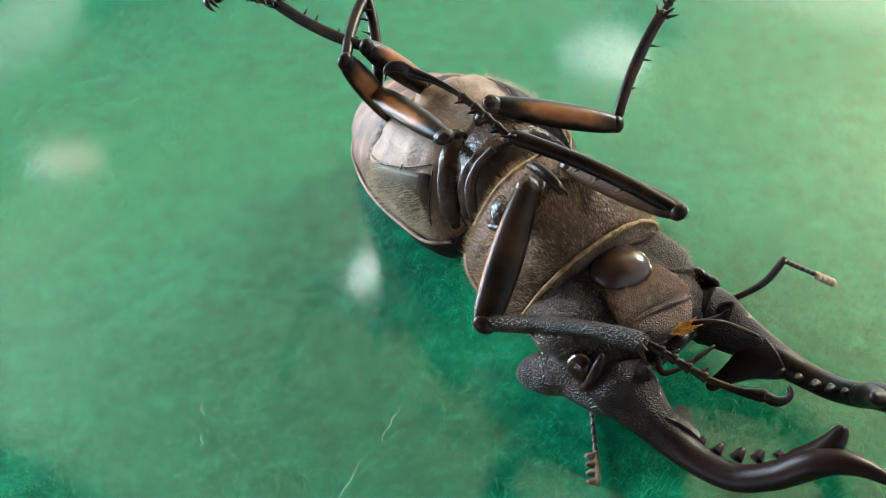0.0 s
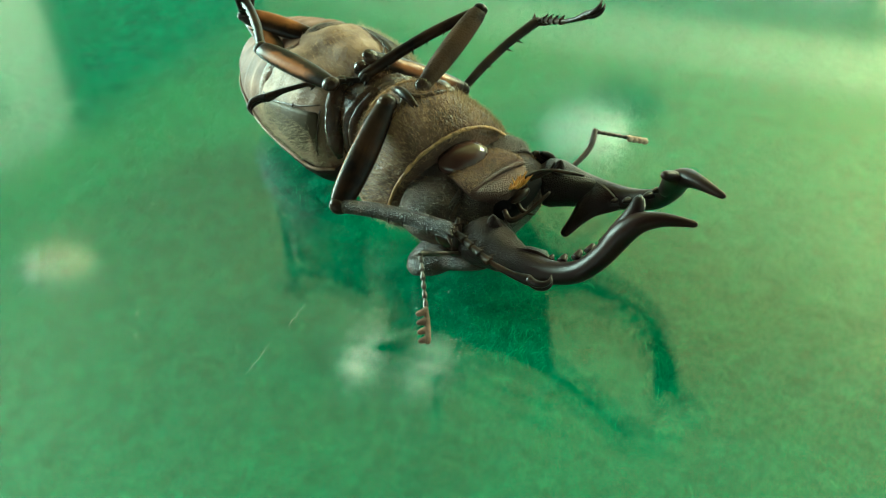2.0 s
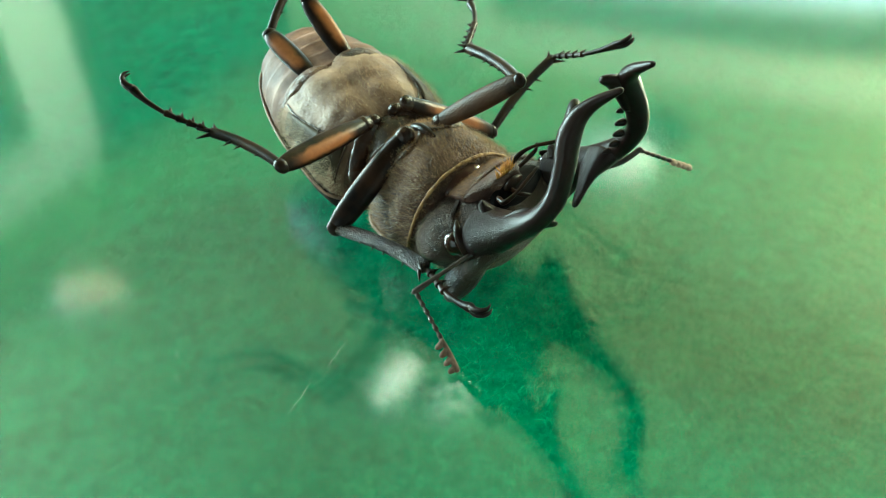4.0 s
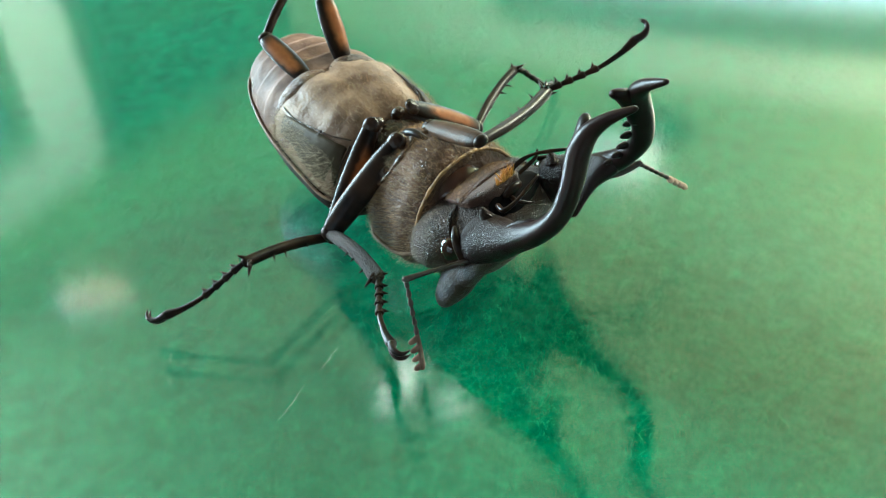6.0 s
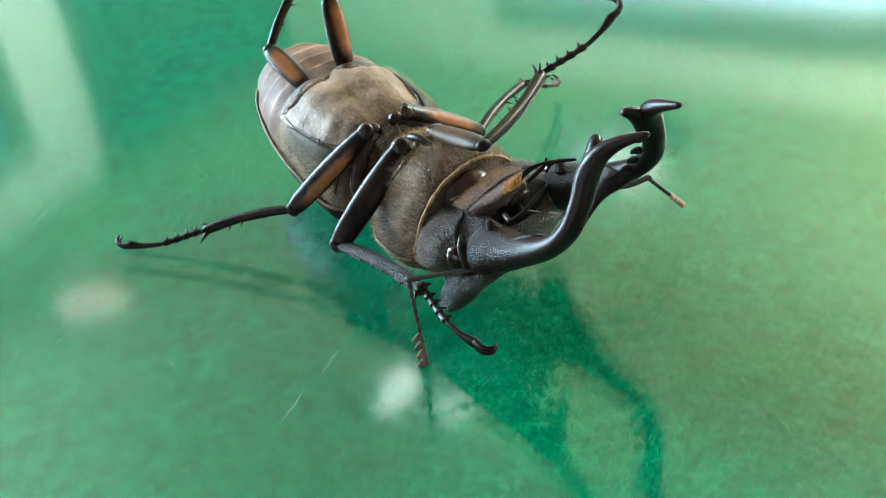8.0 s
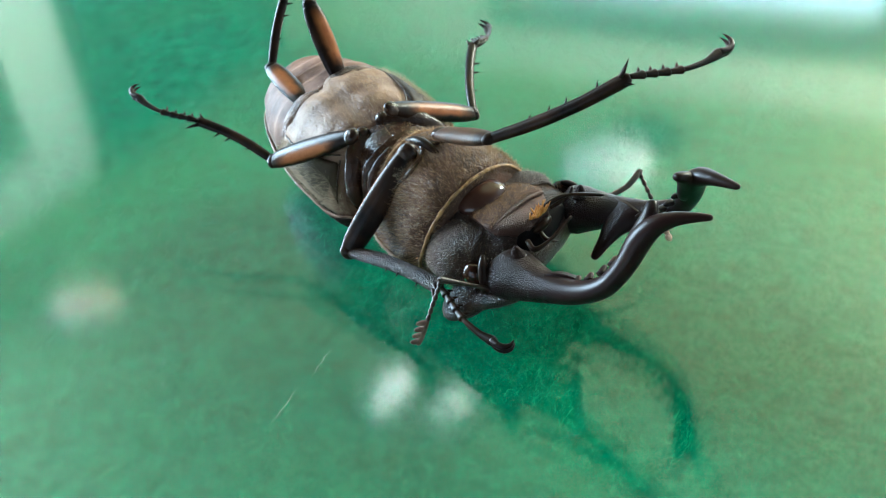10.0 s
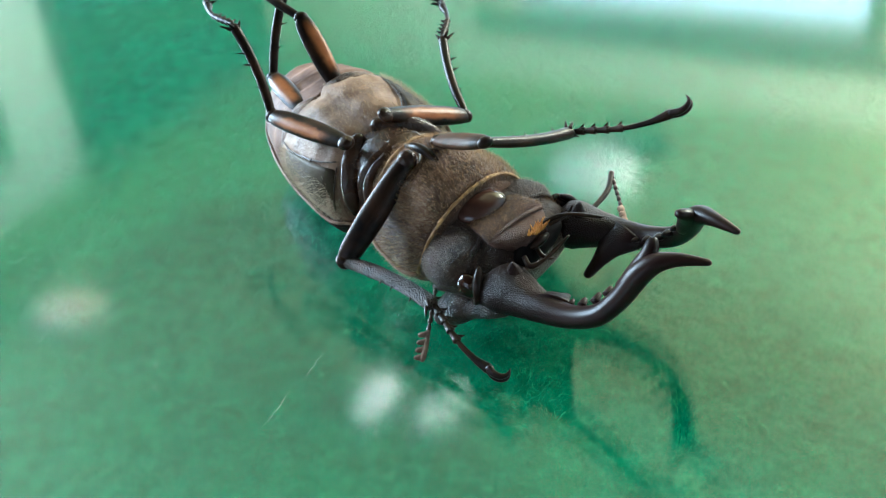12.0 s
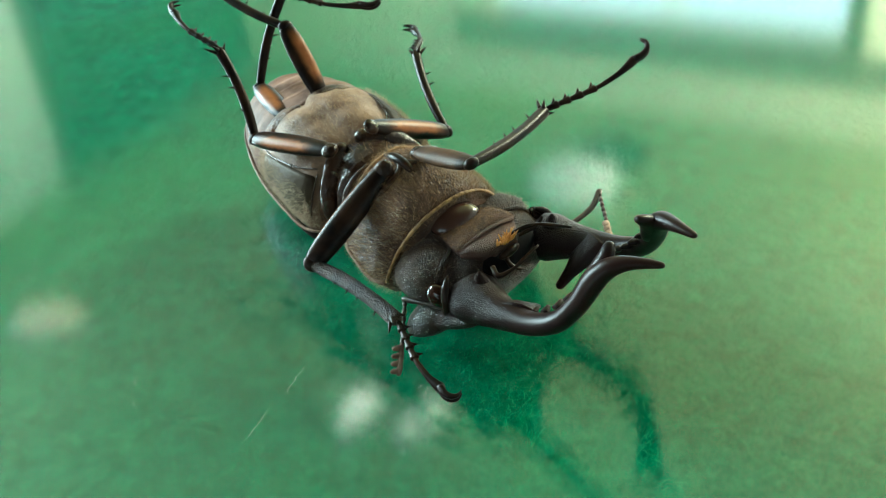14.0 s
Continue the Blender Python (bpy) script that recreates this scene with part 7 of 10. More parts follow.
    walk(legs['near_middle']['tarsus'], [
        (0, pose(-0.00721, 0.01320, 0.01776, 19.1, -14.7, 71.5)),
        (0.25, pose(-0.00763, 0.01243, 0.01907, 17.3, -17.0, 76.4)),
        (0.5, pose(-0.00795, 0.01156, 0.02020, 15.0, -19.1, 81.4)),
        (0.75, pose(-0.00833, 0.01237, 0.01968, 15.2, -29.8, 79.7)),
        (1, pose(-0.00875, 0.01319, 0.01909, 16.1, -40.4, 77.6)),
        (1.25, pose(-0.00905, 0.01319, 0.01885, 11.4, -42.9, 84.9)),
        (1.5, pose(-0.00942, 0.01310, 0.01853, 6.5, -44.9, 92.8)),
        (1.75, pose(-0.01033, 0.01413, 0.01683, 8.7, -42.6, 89.7)),
        (2, pose(-0.01138, 0.01499, 0.01517, 10.6, -40.3, 86.9)),
        (2.25, pose(-0.01180, 0.01420, 0.01812, 8.0, -37.1, 91.0)),
        (2.5, pose(-0.01191, 0.01257, 0.02062, 5.8, -33.8, 94.8)),
        (2.75, pose(-0.01390, 0.00949, 0.02143, -0.4, -24.3, 105.8)),
        (3, pose(-0.01525, 0.00563, 0.02117, -5.0, -14.2, 115.3)),
        (3.25, pose(-0.02017, 0.00240, 0.01938, -10.3, -23.4, 128.7)),
        (3.5, pose(-0.01585, -0.00279, 0.01476, -18.1, -31.4, 144.0)),
        (3.75, pose(-0.01619, -0.00316, 0.01449, -20.0, -30.0, 145.5)),
        (4, pose(-0.01720, -0.00418, 0.01385, -22.5, -26.1, 149.3)),
        (4.25, pose(-0.01840, -0.00576, 0.01291, -25.1, -20.1, 154.5)),
        (4.5, pose(-0.01931, -0.00779, 0.01173, -27.5, -12.8, 160.4)),
        (4.75, pose(-0.01951, -0.01000, 0.01043, -29.5, -4.6, 166.3)),
        (5, pose(-0.01886, -0.01208, 0.00911, -31.2, 3.7, 172.1)),
        (5.25, pose(-0.01752, -0.01376, 0.00791, -32.5, 11.2, 177.6)),
        (5.5, pose(-0.01588, -0.01489, 0.00694, -33.5, 17.3, -177.7)),
        (5.75, pose(-0.01449, -0.01550, 0.00630, -34.4, 21.4, -174.4)),
        (6, pose(-0.01384, -0.01570, 0.00608, -35.5, 22.9, -173.1)),
        (6.25, pose(-0.01331, -0.01596, 0.00659, -35.8, 21.0, -171.4)),
        (6.5, pose(-0.01274, -0.01613, 0.00713, -35.8, 19.1, -169.7)),
        (6.75, pose(-0.01564, -0.01337, 0.00628, -36.1, 22.2, -168.3)),
        (7, pose(-0.01756, -0.00996, 0.00514, -36.5, 25.2, -166.9)),
        (7.25, pose(-0.01881, -0.00784, 0.00420, -38.8, 20.5, -175.3)),
        (7.5, pose(-0.01983, -0.00577, 0.00336, -39.2, 15.5, 176.9)),
        (7.75, pose(-0.02008, -0.00380, 0.00268, -38.4, 12.5, 170.8)),
        (8, pose(-0.02001, -0.00181, 0.00217, -37.0, 9.4, 164.8)),
        (8.25, pose(-0.02003, -0.00066, 0.00244, -35.2, 8.4, 158.1)),
        (8.5, pose(-0.01988, 0.00057, 0.00274, -33.2, 7.2, 151.5)),
        (8.75, pose(-0.01999, 0.00088, 0.00304, -31.3, 6.6, 150.9)),
        (9, pose(-0.02013, 0.00174, 0.00387, -29.8, 4.8, 149.3)),
        (9.25, pose(-0.02018, 0.00298, 0.00514, -28.2, 2.3, 147.0)),
        (9.5, pose(-0.02005, 0.00442, 0.00675, -26.5, -0.8, 144.2)),
        (9.75, pose(-0.01968, 0.00586, 0.00855, -24.5, -4.2, 141.1)),
        (10, pose(-0.01908, 0.00717, 0.01040, -22.4, -7.6, 138.0)),
        (10.25, pose(-0.01833, 0.00823, 0.01211, -20.3, -10.6, 135.1)),
        (10.5, pose(-0.01759, 0.00901, 0.01351, -18.3, -13.1, 132.6)),
        (10.75, pose(-0.01703, 0.00947, 0.01446, -16.8, -14.8, 131.0)),
        (11, pose(-0.01682, 0.00963, 0.01480, -15.8, -15.4, 130.3)),
        (11.25, pose(-0.01617, 0.01012, 0.01580, -15.5, -12.6, 130.6)),
        (11.5, pose(-0.01545, 0.01055, 0.01678, -15.5, -9.7, 130.8)),
        (11.75, pose(-0.01411, 0.01042, 0.01842, -12.3, -3.1, 120.3)),
        (12, pose(-0.01262, 0.01010, 0.01987, -8.8, 3.5, 110.0)),
        (12.25, pose(-0.01172, 0.00954, 0.02068, -6.8, 3.1, 109.0)),
        (12.5, pose(-0.01080, 0.00885, 0.02132, -5.2, 2.7, 108.1)),
        (12.75, pose(-0.01089, 0.00853, 0.02117, -3.7, 3.0, 106.5)),
        (13, pose(-0.01098, 0.00822, 0.02108, -2.4, 3.3, 105.0)),
        (13.25, pose(-0.01073, 0.00832, 0.02091, -2.1, -1.0, 107.9)),
        (13.5, pose(-0.01043, 0.00839, 0.02067, -2.7, -5.2, 110.9)),
        (13.75, pose(-0.01142, 0.00962, 0.01978, -4.5, -8.4, 115.9)),
        (14, pose(-0.01241, 0.01067, 0.01861, -6.9, -11.6, 121.1)),
    ])
    walk(legs['far_middle']['femur'], [
        (0, pose(0.00293, -0.00386, 0.01551, 35.4, 19.3, 8.2)),
        (0.25, pose(0.00314, -0.00394, 0.01532, 37.2, 17.8, 16.4)),
        (0.5, pose(0.00346, -0.00397, 0.01498, 38.2, 16.0, 24.4)),
        (0.75, pose(0.00361, -0.00372, 0.01491, 38.2, 17.6, 27.4)),
        (1, pose(0.00367, -0.00331, 0.01490, 38.4, 19.2, 30.5)),
        (1.25, pose(0.00376, -0.00298, 0.01469, 24.5, 10.8, -10.0)),
        (1.5, pose(0.00374, -0.00271, 0.01446, 15.5, -2.2, -47.8)),
        (1.75, pose(0.00310, -0.00247, 0.01430, 19.7, 17.8, -18.3)),
        (2, pose(0.00228, -0.00214, 0.01420, 33.5, 32.5, 17.3)),
        (2.25, pose(0.00182, -0.00168, 0.01416, 35.4, 34.8, 15.6)),
        (2.5, pose(0.00148, -0.00122, 0.01408, 36.7, 37.1, 13.8)),
        (2.75, pose(0.00142, -0.00088, 0.01382, 38.0, 37.3, 13.3)),
        (3, pose(0.00157, -0.00073, 0.01346, 38.8, 37.6, 12.8)),
        (3.25, pose(0.00173, -0.00074, 0.01313, 41.6, 36.2, 17.8)),
        (3.5, pose(0.00185, -0.00079, 0.01287, 43.3, 34.6, 22.5)),
        (3.75, pose(0.00197, -0.00083, 0.01280, 43.0, 34.7, 23.1)),
        (4, pose(0.00211, -0.00088, 0.01275, 43.3, 34.9, 24.7)),
        (4.25, pose(0.00226, -0.00095, 0.01273, 44.0, 35.2, 27.1)),
        (4.5, pose(0.00241, -0.00102, 0.01272, 44.9, 35.5, 30.0)),
        (4.75, pose(0.00257, -0.00110, 0.01272, 45.8, 35.7, 33.2)),
        (5, pose(0.00273, -0.00118, 0.01273, 46.5, 35.8, 36.4)),
        (5.25, pose(0.00289, -0.00125, 0.01273, 47.0, 35.9, 39.4)),
        (5.5, pose(0.00305, -0.00130, 0.01273, 47.2, 35.9, 41.9)),
        (5.75, pose(0.00320, -0.00134, 0.01271, 47.1, 35.8, 43.5)),
        (6, pose(0.00334, -0.00137, 0.01267, 46.6, 35.8, 44.1)),
        (6.25, pose(0.00360, -0.00142, 0.01253, 48.1, 37.0, 48.7)),
        (6.5, pose(0.00383, -0.00146, 0.01247, 49.6, 37.9, 53.5)),
        (6.75, pose(0.00393, -0.00123, 0.01275, 48.9, 38.5, 53.9)),
        (7, pose(0.00397, -0.00102, 0.01297, 48.6, 39.1, 54.4)),
        (7.25, pose(0.00375, -0.00122, 0.01286, 47.2, 38.4, 52.5)),
        (7.5, pose(0.00345, -0.00159, 0.01269, 46.1, 37.7, 50.7)),
        (7.75, pose(0.00321, -0.00190, 0.01287, 43.2, 36.1, 44.6)),
        (8, pose(0.00294, -0.00219, 0.01319, 41.0, 34.3, 38.8)),
        (8.25, pose(0.00275, -0.00259, 0.01331, 40.9, 31.5, 37.6)),
        (8.5, pose(0.00262, -0.00286, 0.01340, 40.5, 28.6, 36.5)),
        (8.75, pose(0.00253, -0.00289, 0.01350, 40.5, 28.5, 36.4)),
        (9, pose(0.00245, -0.00292, 0.01360, 40.4, 28.0, 36.3)),
        (9.25, pose(0.00236, -0.00295, 0.01368, 40.2, 27.4, 36.2)),
        (9.5, pose(0.00227, -0.00297, 0.01376, 40.0, 26.7, 36.0)),
        (9.75, pose(0.00218, -0.00299, 0.01383, 39.7, 25.8, 35.8)),
        (10, pose(0.00210, -0.00301, 0.01389, 39.4, 25.0, 35.6)),
        (10.25, pose(0.00203, -0.00303, 0.01394, 39.1, 24.2, 35.4)),
        (10.5, pose(0.00197, -0.00304, 0.01398, 38.9, 23.6, 35.3)),
        (10.75, pose(0.00192, -0.00305, 0.01401, 38.7, 23.2, 35.2)),
        (11, pose(0.00189, -0.00306, 0.01403, 38.5, 23.0, 35.1)),
        (11.25, pose(0.00186, -0.00306, 0.01407, 38.5, 23.0, 35.5)),
        (11.5, pose(0.00186, -0.00306, 0.01410, 38.5, 23.0, 35.9)),
        (11.75, pose(0.00204, -0.00311, 0.01398, 38.6, 22.9, 36.5)),
        (12, pose(0.00227, -0.00317, 0.01382, 38.6, 22.9, 37.1)),
        (12.25, pose(0.00234, -0.00288, 0.01374, 38.3, 23.0, 36.5)),
        (12.5, pose(0.00237, -0.00255, 0.01370, 38.1, 23.1, 35.9)),
        (12.75, pose(0.00226, -0.00254, 0.01374, 38.3, 23.0, 36.2)),
        (13, pose(0.00216, -0.00250, 0.01382, 38.3, 23.0, 36.5)),
        (13.25, pose(0.00226, -0.00242, 0.01388, 38.8, 24.0, 37.9)),
        (13.5, pose(0.00241, -0.00237, 0.01390, 39.2, 25.0, 39.2)),
        (13.75, pose(0.00263, -0.00232, 0.01377, 39.2, 25.3, 39.5)),
        (14, pose(0.00280, -0.00229, 0.01366, 39.2, 25.5, 39.8)),
    ])
    walk(legs['far_middle']['tibia'], [
        (0, pose(0.01362, -0.00231, 0.01173, 23.6, -20.8, 61.0)),
        (0.25, pose(0.01359, -0.00086, 0.01182, 21.2, -24.9, 66.9)),
        (0.5, pose(0.01347, 0.00058, 0.01182, 18.1, -28.9, 73.1)),
        (0.75, pose(0.01329, 0.00130, 0.01145, 18.3, -23.5, 72.7)),
        (1, pose(0.01299, 0.00217, 0.01115, 18.5, -18.1, 72.2)),
        (1.25, pose(0.01483, -0.00493, 0.01254, 20.2, -8.0, 69.2)),
        (1.5, pose(0.01143, -0.01118, 0.01491, 22.0, 2.1, 66.3)),
        (1.75, pose(0.01345, -0.00590, 0.01081, 23.9, -5.6, 54.1)),
        (2, pose(0.01150, 0.00073, 0.00805, 27.4, -13.2, 41.6)),
        (2.25, pose(0.01088, 0.00085, 0.00762, 29.0, -12.1, 40.8)),
        (2.5, pose(0.01036, 0.00096, 0.00718, 30.0, -11.0, 40.0)),
        (2.75, pose(0.01028, 0.00122, 0.00688, 30.5, -4.3, 41.4)),
        (3, pose(0.01041, 0.00128, 0.00648, 31.2, 2.5, 42.9)),
        (3.25, pose(0.01053, 0.00208, 0.00637, 31.0, -7.1, 44.7)),
        (3.5, pose(0.01055, 0.00282, 0.00637, 30.3, -16.6, 46.6)),
        (3.75, pose(0.01063, 0.00287, 0.00628, 29.7, -16.3, 47.1)),
        (4, pose(0.01064, 0.00305, 0.00620, 29.1, -15.3, 48.4)),
        (4.25, pose(0.01059, 0.00332, 0.00613, 28.4, -14.0, 50.3)),
        (4.5, pose(0.01048, 0.00364, 0.00608, 27.7, -12.3, 52.6)),
        (4.75, pose(0.01035, 0.00399, 0.00605, 27.0, -10.4, 55.1)),
        (5, pose(0.01020, 0.00434, 0.00603, 26.3, -8.5, 57.5)),
        (5.25, pose(0.01006, 0.00464, 0.00602, 25.7, -6.8, 59.7)),
        (5.5, pose(0.00996, 0.00489, 0.00602, 25.2, -5.4, 61.5)),
        (5.75, pose(0.00993, 0.00504, 0.00600, 24.8, -4.4, 62.7)),
        (6, pose(0.01001, 0.00509, 0.00597, 24.6, -4.0, 63.1)),
        (6.25, pose(0.00963, 0.00546, 0.00565, 23.9, -5.8, 65.3)),
        (6.5, pose(0.00920, 0.00580, 0.00544, 22.9, -7.5, 67.5)),
        (6.75, pose(0.00920, 0.00601, 0.00562, 22.7, -6.0, 67.0)),
        (7, pose(0.00915, 0.00620, 0.00575, 22.8, -4.5, 66.4)),
        (7.25, pose(0.00921, 0.00590, 0.00576, 23.1, -1.8, 65.7)),
        (7.5, pose(0.00919, 0.00543, 0.00570, 23.6, 1.0, 65.1)),
        (7.75, pose(0.00979, 0.00459, 0.00612, 24.3, 1.6, 62.7)),
        (8, pose(0.01031, 0.00373, 0.00674, 25.1, 2.2, 60.3)),
        (8.25, pose(0.01049, 0.00336, 0.00734, 25.8, 2.5, 59.3)),
        (8.5, pose(0.01070, 0.00311, 0.00792, 26.4, 2.7, 58.3)),
        (8.75, pose(0.01063, 0.00308, 0.00805, 26.6, 2.1, 59.4)),
        (9, pose(0.01059, 0.00306, 0.00822, 26.2, 0.5, 62.3)),
        (9.25, pose(0.01056, 0.00305, 0.00841, 25.0, -1.9, 66.6)),
        (9.5, pose(0.01055, 0.00304, 0.00863, 23.0, -4.8, 71.8)),
        (9.75, pose(0.01054, 0.00303, 0.00884, 20.2, -7.9, 77.6)),
        (10, pose(0.01054, 0.00303, 0.00905, 17.0, -11.0, 83.4)),
        (10.25, pose(0.01054, 0.00302, 0.00924, 13.6, -13.6, 88.9)),
        (10.5, pose(0.01054, 0.00301, 0.00940, 10.4, -15.8, 93.4)),
        (10.75, pose(0.01052, 0.00301, 0.00950, 7.8, -17.2, 96.6)),
        (11, pose(0.01050, 0.00300, 0.00956, 6.3, -17.7, 97.8)),
        (11.25, pose(0.01044, 0.00306, 0.00960, 5.6, -17.6, 97.8)),
        (11.5, pose(0.01039, 0.00312, 0.00963, 5.1, -17.5, 97.9)),
        (11.75, pose(0.01052, 0.00316, 0.00952, 5.4, -18.2, 96.6)),
        (12, pose(0.01069, 0.00318, 0.00937, 5.8, -18.8, 95.2)),
        (12.25, pose(0.01082, 0.00339, 0.00927, 5.1, -19.8, 96.9)),
        (12.5, pose(0.01091, 0.00362, 0.00921, 4.3, -20.7, 98.6)),
        (12.75, pose(0.01077, 0.00368, 0.00926, 3.7, -20.8, 99.5)),
        (13, pose(0.01063, 0.00377, 0.00934, 3.2, -20.9, 100.4)),
        (13.25, pose(0.01052, 0.00399, 0.00922, 3.2, -21.5, 100.0)),
        (13.5, pose(0.01044, 0.00419, 0.00905, 3.3, -22.1, 99.7)),
        (13.75, pose(0.01062, 0.00427, 0.00889, 3.4, -21.3, 99.6)),
        (14, pose(0.01074, 0.00433, 0.00874, 3.4, -20.5, 99.5)),
    ])
    walk(legs['far_middle']['tarsus'], [
        (0, pose(0.01946, 0.00823, 0.01630, 23.2, -15.2, 62.6)),
        (0.25, pose(0.01819, 0.00989, 0.01726, 22.3, -22.3, 65.0)),
        (0.5, pose(0.01675, 0.01138, 0.01805, 21.0, -29.4, 67.6)),
        (0.75, pose(0.01682, 0.01259, 0.01658, 21.9, -31.8, 65.3)),
        (1, pose(0.01673, 0.01385, 0.01514, 23.0, -34.1, 62.9)),
        (1.25, pose(0.01937, 0.00701, 0.01433, 23.8, -18.9, 62.0)),
        (1.5, pose(0.01662, 0.00061, 0.01443, 24.9, -3.8, 61.2)),
        (1.75, pose(0.02098, 0.00449, 0.01207, 29.2, -27.1, 4.9)),
        (2, pose(0.02089, 0.00906, 0.01098, 36.1, -24.2, -60.8)),
        (2.25, pose(0.02043, 0.00908, 0.01032, 29.7, -21.9, -57.2)),
        (2.5, pose(0.02006, 0.00909, 0.00963, 25.6, -19.4, -53.8)),
        (2.75, pose(0.01992, 0.00973, 0.00784, 23.2, -16.4, -58.5)),
        (3, pose(0.01985, 0.01004, 0.00592, 19.9, -13.3, -63.1)),
        (3.25, pose(0.01962, 0.01108, 0.00795, 17.8, -21.2, -60.8)),
        (3.5, pose(0.01904, 0.01180, 0.01005, 17.7, -29.2, -58.2)),
        (3.75, pose(0.01905, 0.01194, 0.00989, 17.6, -27.7, -54.7)),
        (4, pose(0.01889, 0.01235, 0.00961, 17.2, -23.2, -45.6)),
        (4.25, pose(0.01857, 0.01295, 0.00925, 18.0, -15.7, -33.3)),
        (4.5, pose(0.01813, 0.01365, 0.00882, 20.5, -5.8, -19.5)),
        (4.75, pose(0.01761, 0.01439, 0.00838, 24.5, 5.3, -5.1)),
        (5, pose(0.01705, 0.01509, 0.00794, 29.7, 16.1, 9.9)),
        (5.25, pose(0.01652, 0.01569, 0.00755, 35.8, 25.0, 25.0)),
        (5.5, pose(0.01609, 0.01617, 0.00722, 41.8, 31.0, 39.1)),
        (5.75, pose(0.01583, 0.01647, 0.00699, 45.9, 34.2, 49.5)),
        (6, pose(0.01582, 0.01657, 0.00687, 46.9, 35.1, 53.5)),
        (6.25, pose(0.01499, 0.01711, 0.00695, 47.7, 31.5, 61.9)),
        (6.5, pose(0.01409, 0.01761, 0.00713, 46.0, 27.4, 69.7)),
        (6.75, pose(0.01422, 0.01781, 0.00697, 42.1, 25.7, 71.3)),
        (7, pose(0.01430, 0.01798, 0.00677, 38.7, 24.0, 72.9)),
        (7.25, pose(0.01450, 0.01765, 0.00616, 34.8, 20.1, 71.3)),
        (7.5, pose(0.01462, 0.01712, 0.00548, 31.9, 16.2, 69.8)),
        (7.75, pose(0.01571, 0.01605, 0.00576, 30.6, 20.3, 65.7)),
        (8, pose(0.01669, 0.01492, 0.00623, 30.7, 24.3, 61.4)),
        (8.25, pose(0.01706, 0.01444, 0.00678, 31.8, 28.2, 57.5)),
        (8.5, pose(0.01747, 0.01407, 0.00731, 33.4, 32.0, 53.2)),
        (8.75, pose(0.01719, 0.01417, 0.00757, 36.1, 31.2, 54.4)),
        (9, pose(0.01658, 0.01448, 0.00810, 38.0, 29.2, 57.6)),
        (9.25, pose(0.01568, 0.01487, 0.00884, 38.5, 26.0, 62.1)),
        (9.5, pose(0.01456, 0.01525, 0.00971, 37.4, 21.9, 67.2)),
        (9.75, pose(0.01329, 0.01550, 0.01062, 34.9, 17.3, 72.4)),
        (10, pose(0.01200, 0.01560, 0.01150, 31.3, 12.6, 77.4)),
        (10.25, pose(0.01079, 0.01555, 0.01228, 27.1, 8.2, 81.8)),
        (10.5, pose(0.00979, 0.01540, 0.01290, 22.9, 4.6, 85.3)),
        (10.75, pose(0.00910, 0.01525, 0.01331, 19.2, 2.1, 87.7)),
        (11, pose(0.00884, 0.01518, 0.01346, 16.5, 1.2, 88.6)),
        (11.25, pose(0.00876, 0.01524, 0.01350, 14.7, 1.2, 88.6)),
        (11.5, pose(0.00871, 0.01530, 0.01352, 13.5, 1.2, 88.7)),
        (11.75, pose(0.00912, 0.01533, 0.01354, 12.8, 1.1, 88.6)),
        (12, pose(0.00957, 0.01534, 0.01353, 12.3, 1.0, 88.5)),
        (12.25, pose(0.00936, 0.01543, 0.01363, 11.8, 1.8, 89.6)),
        (12.5, pose(0.00910, 0.01554, 0.01377, 11.3, 2.6, 90.8)),
        (12.75, pose(0.00877, 0.01556, 0.01384, 10.8, 2.3, 91.0)),
        (13, pose(0.00845, 0.01561, 0.01395, 10.5, 1.9, 91.2)),
        (13.25, pose(0.00842, 0.01580, 0.01395, 10.0, 1.9, 92.2)),
        (13.5, pose(0.00843, 0.01597, 0.01390, 9.5, 2.0, 93.2)),
        (13.75, pose(0.00862, 0.01611, 0.01357, 9.6, 5.1, 91.6)),
        (14, pose(0.00875, 0.01624, 0.01326, 10.2, 8.3, 90.0)),
    ])
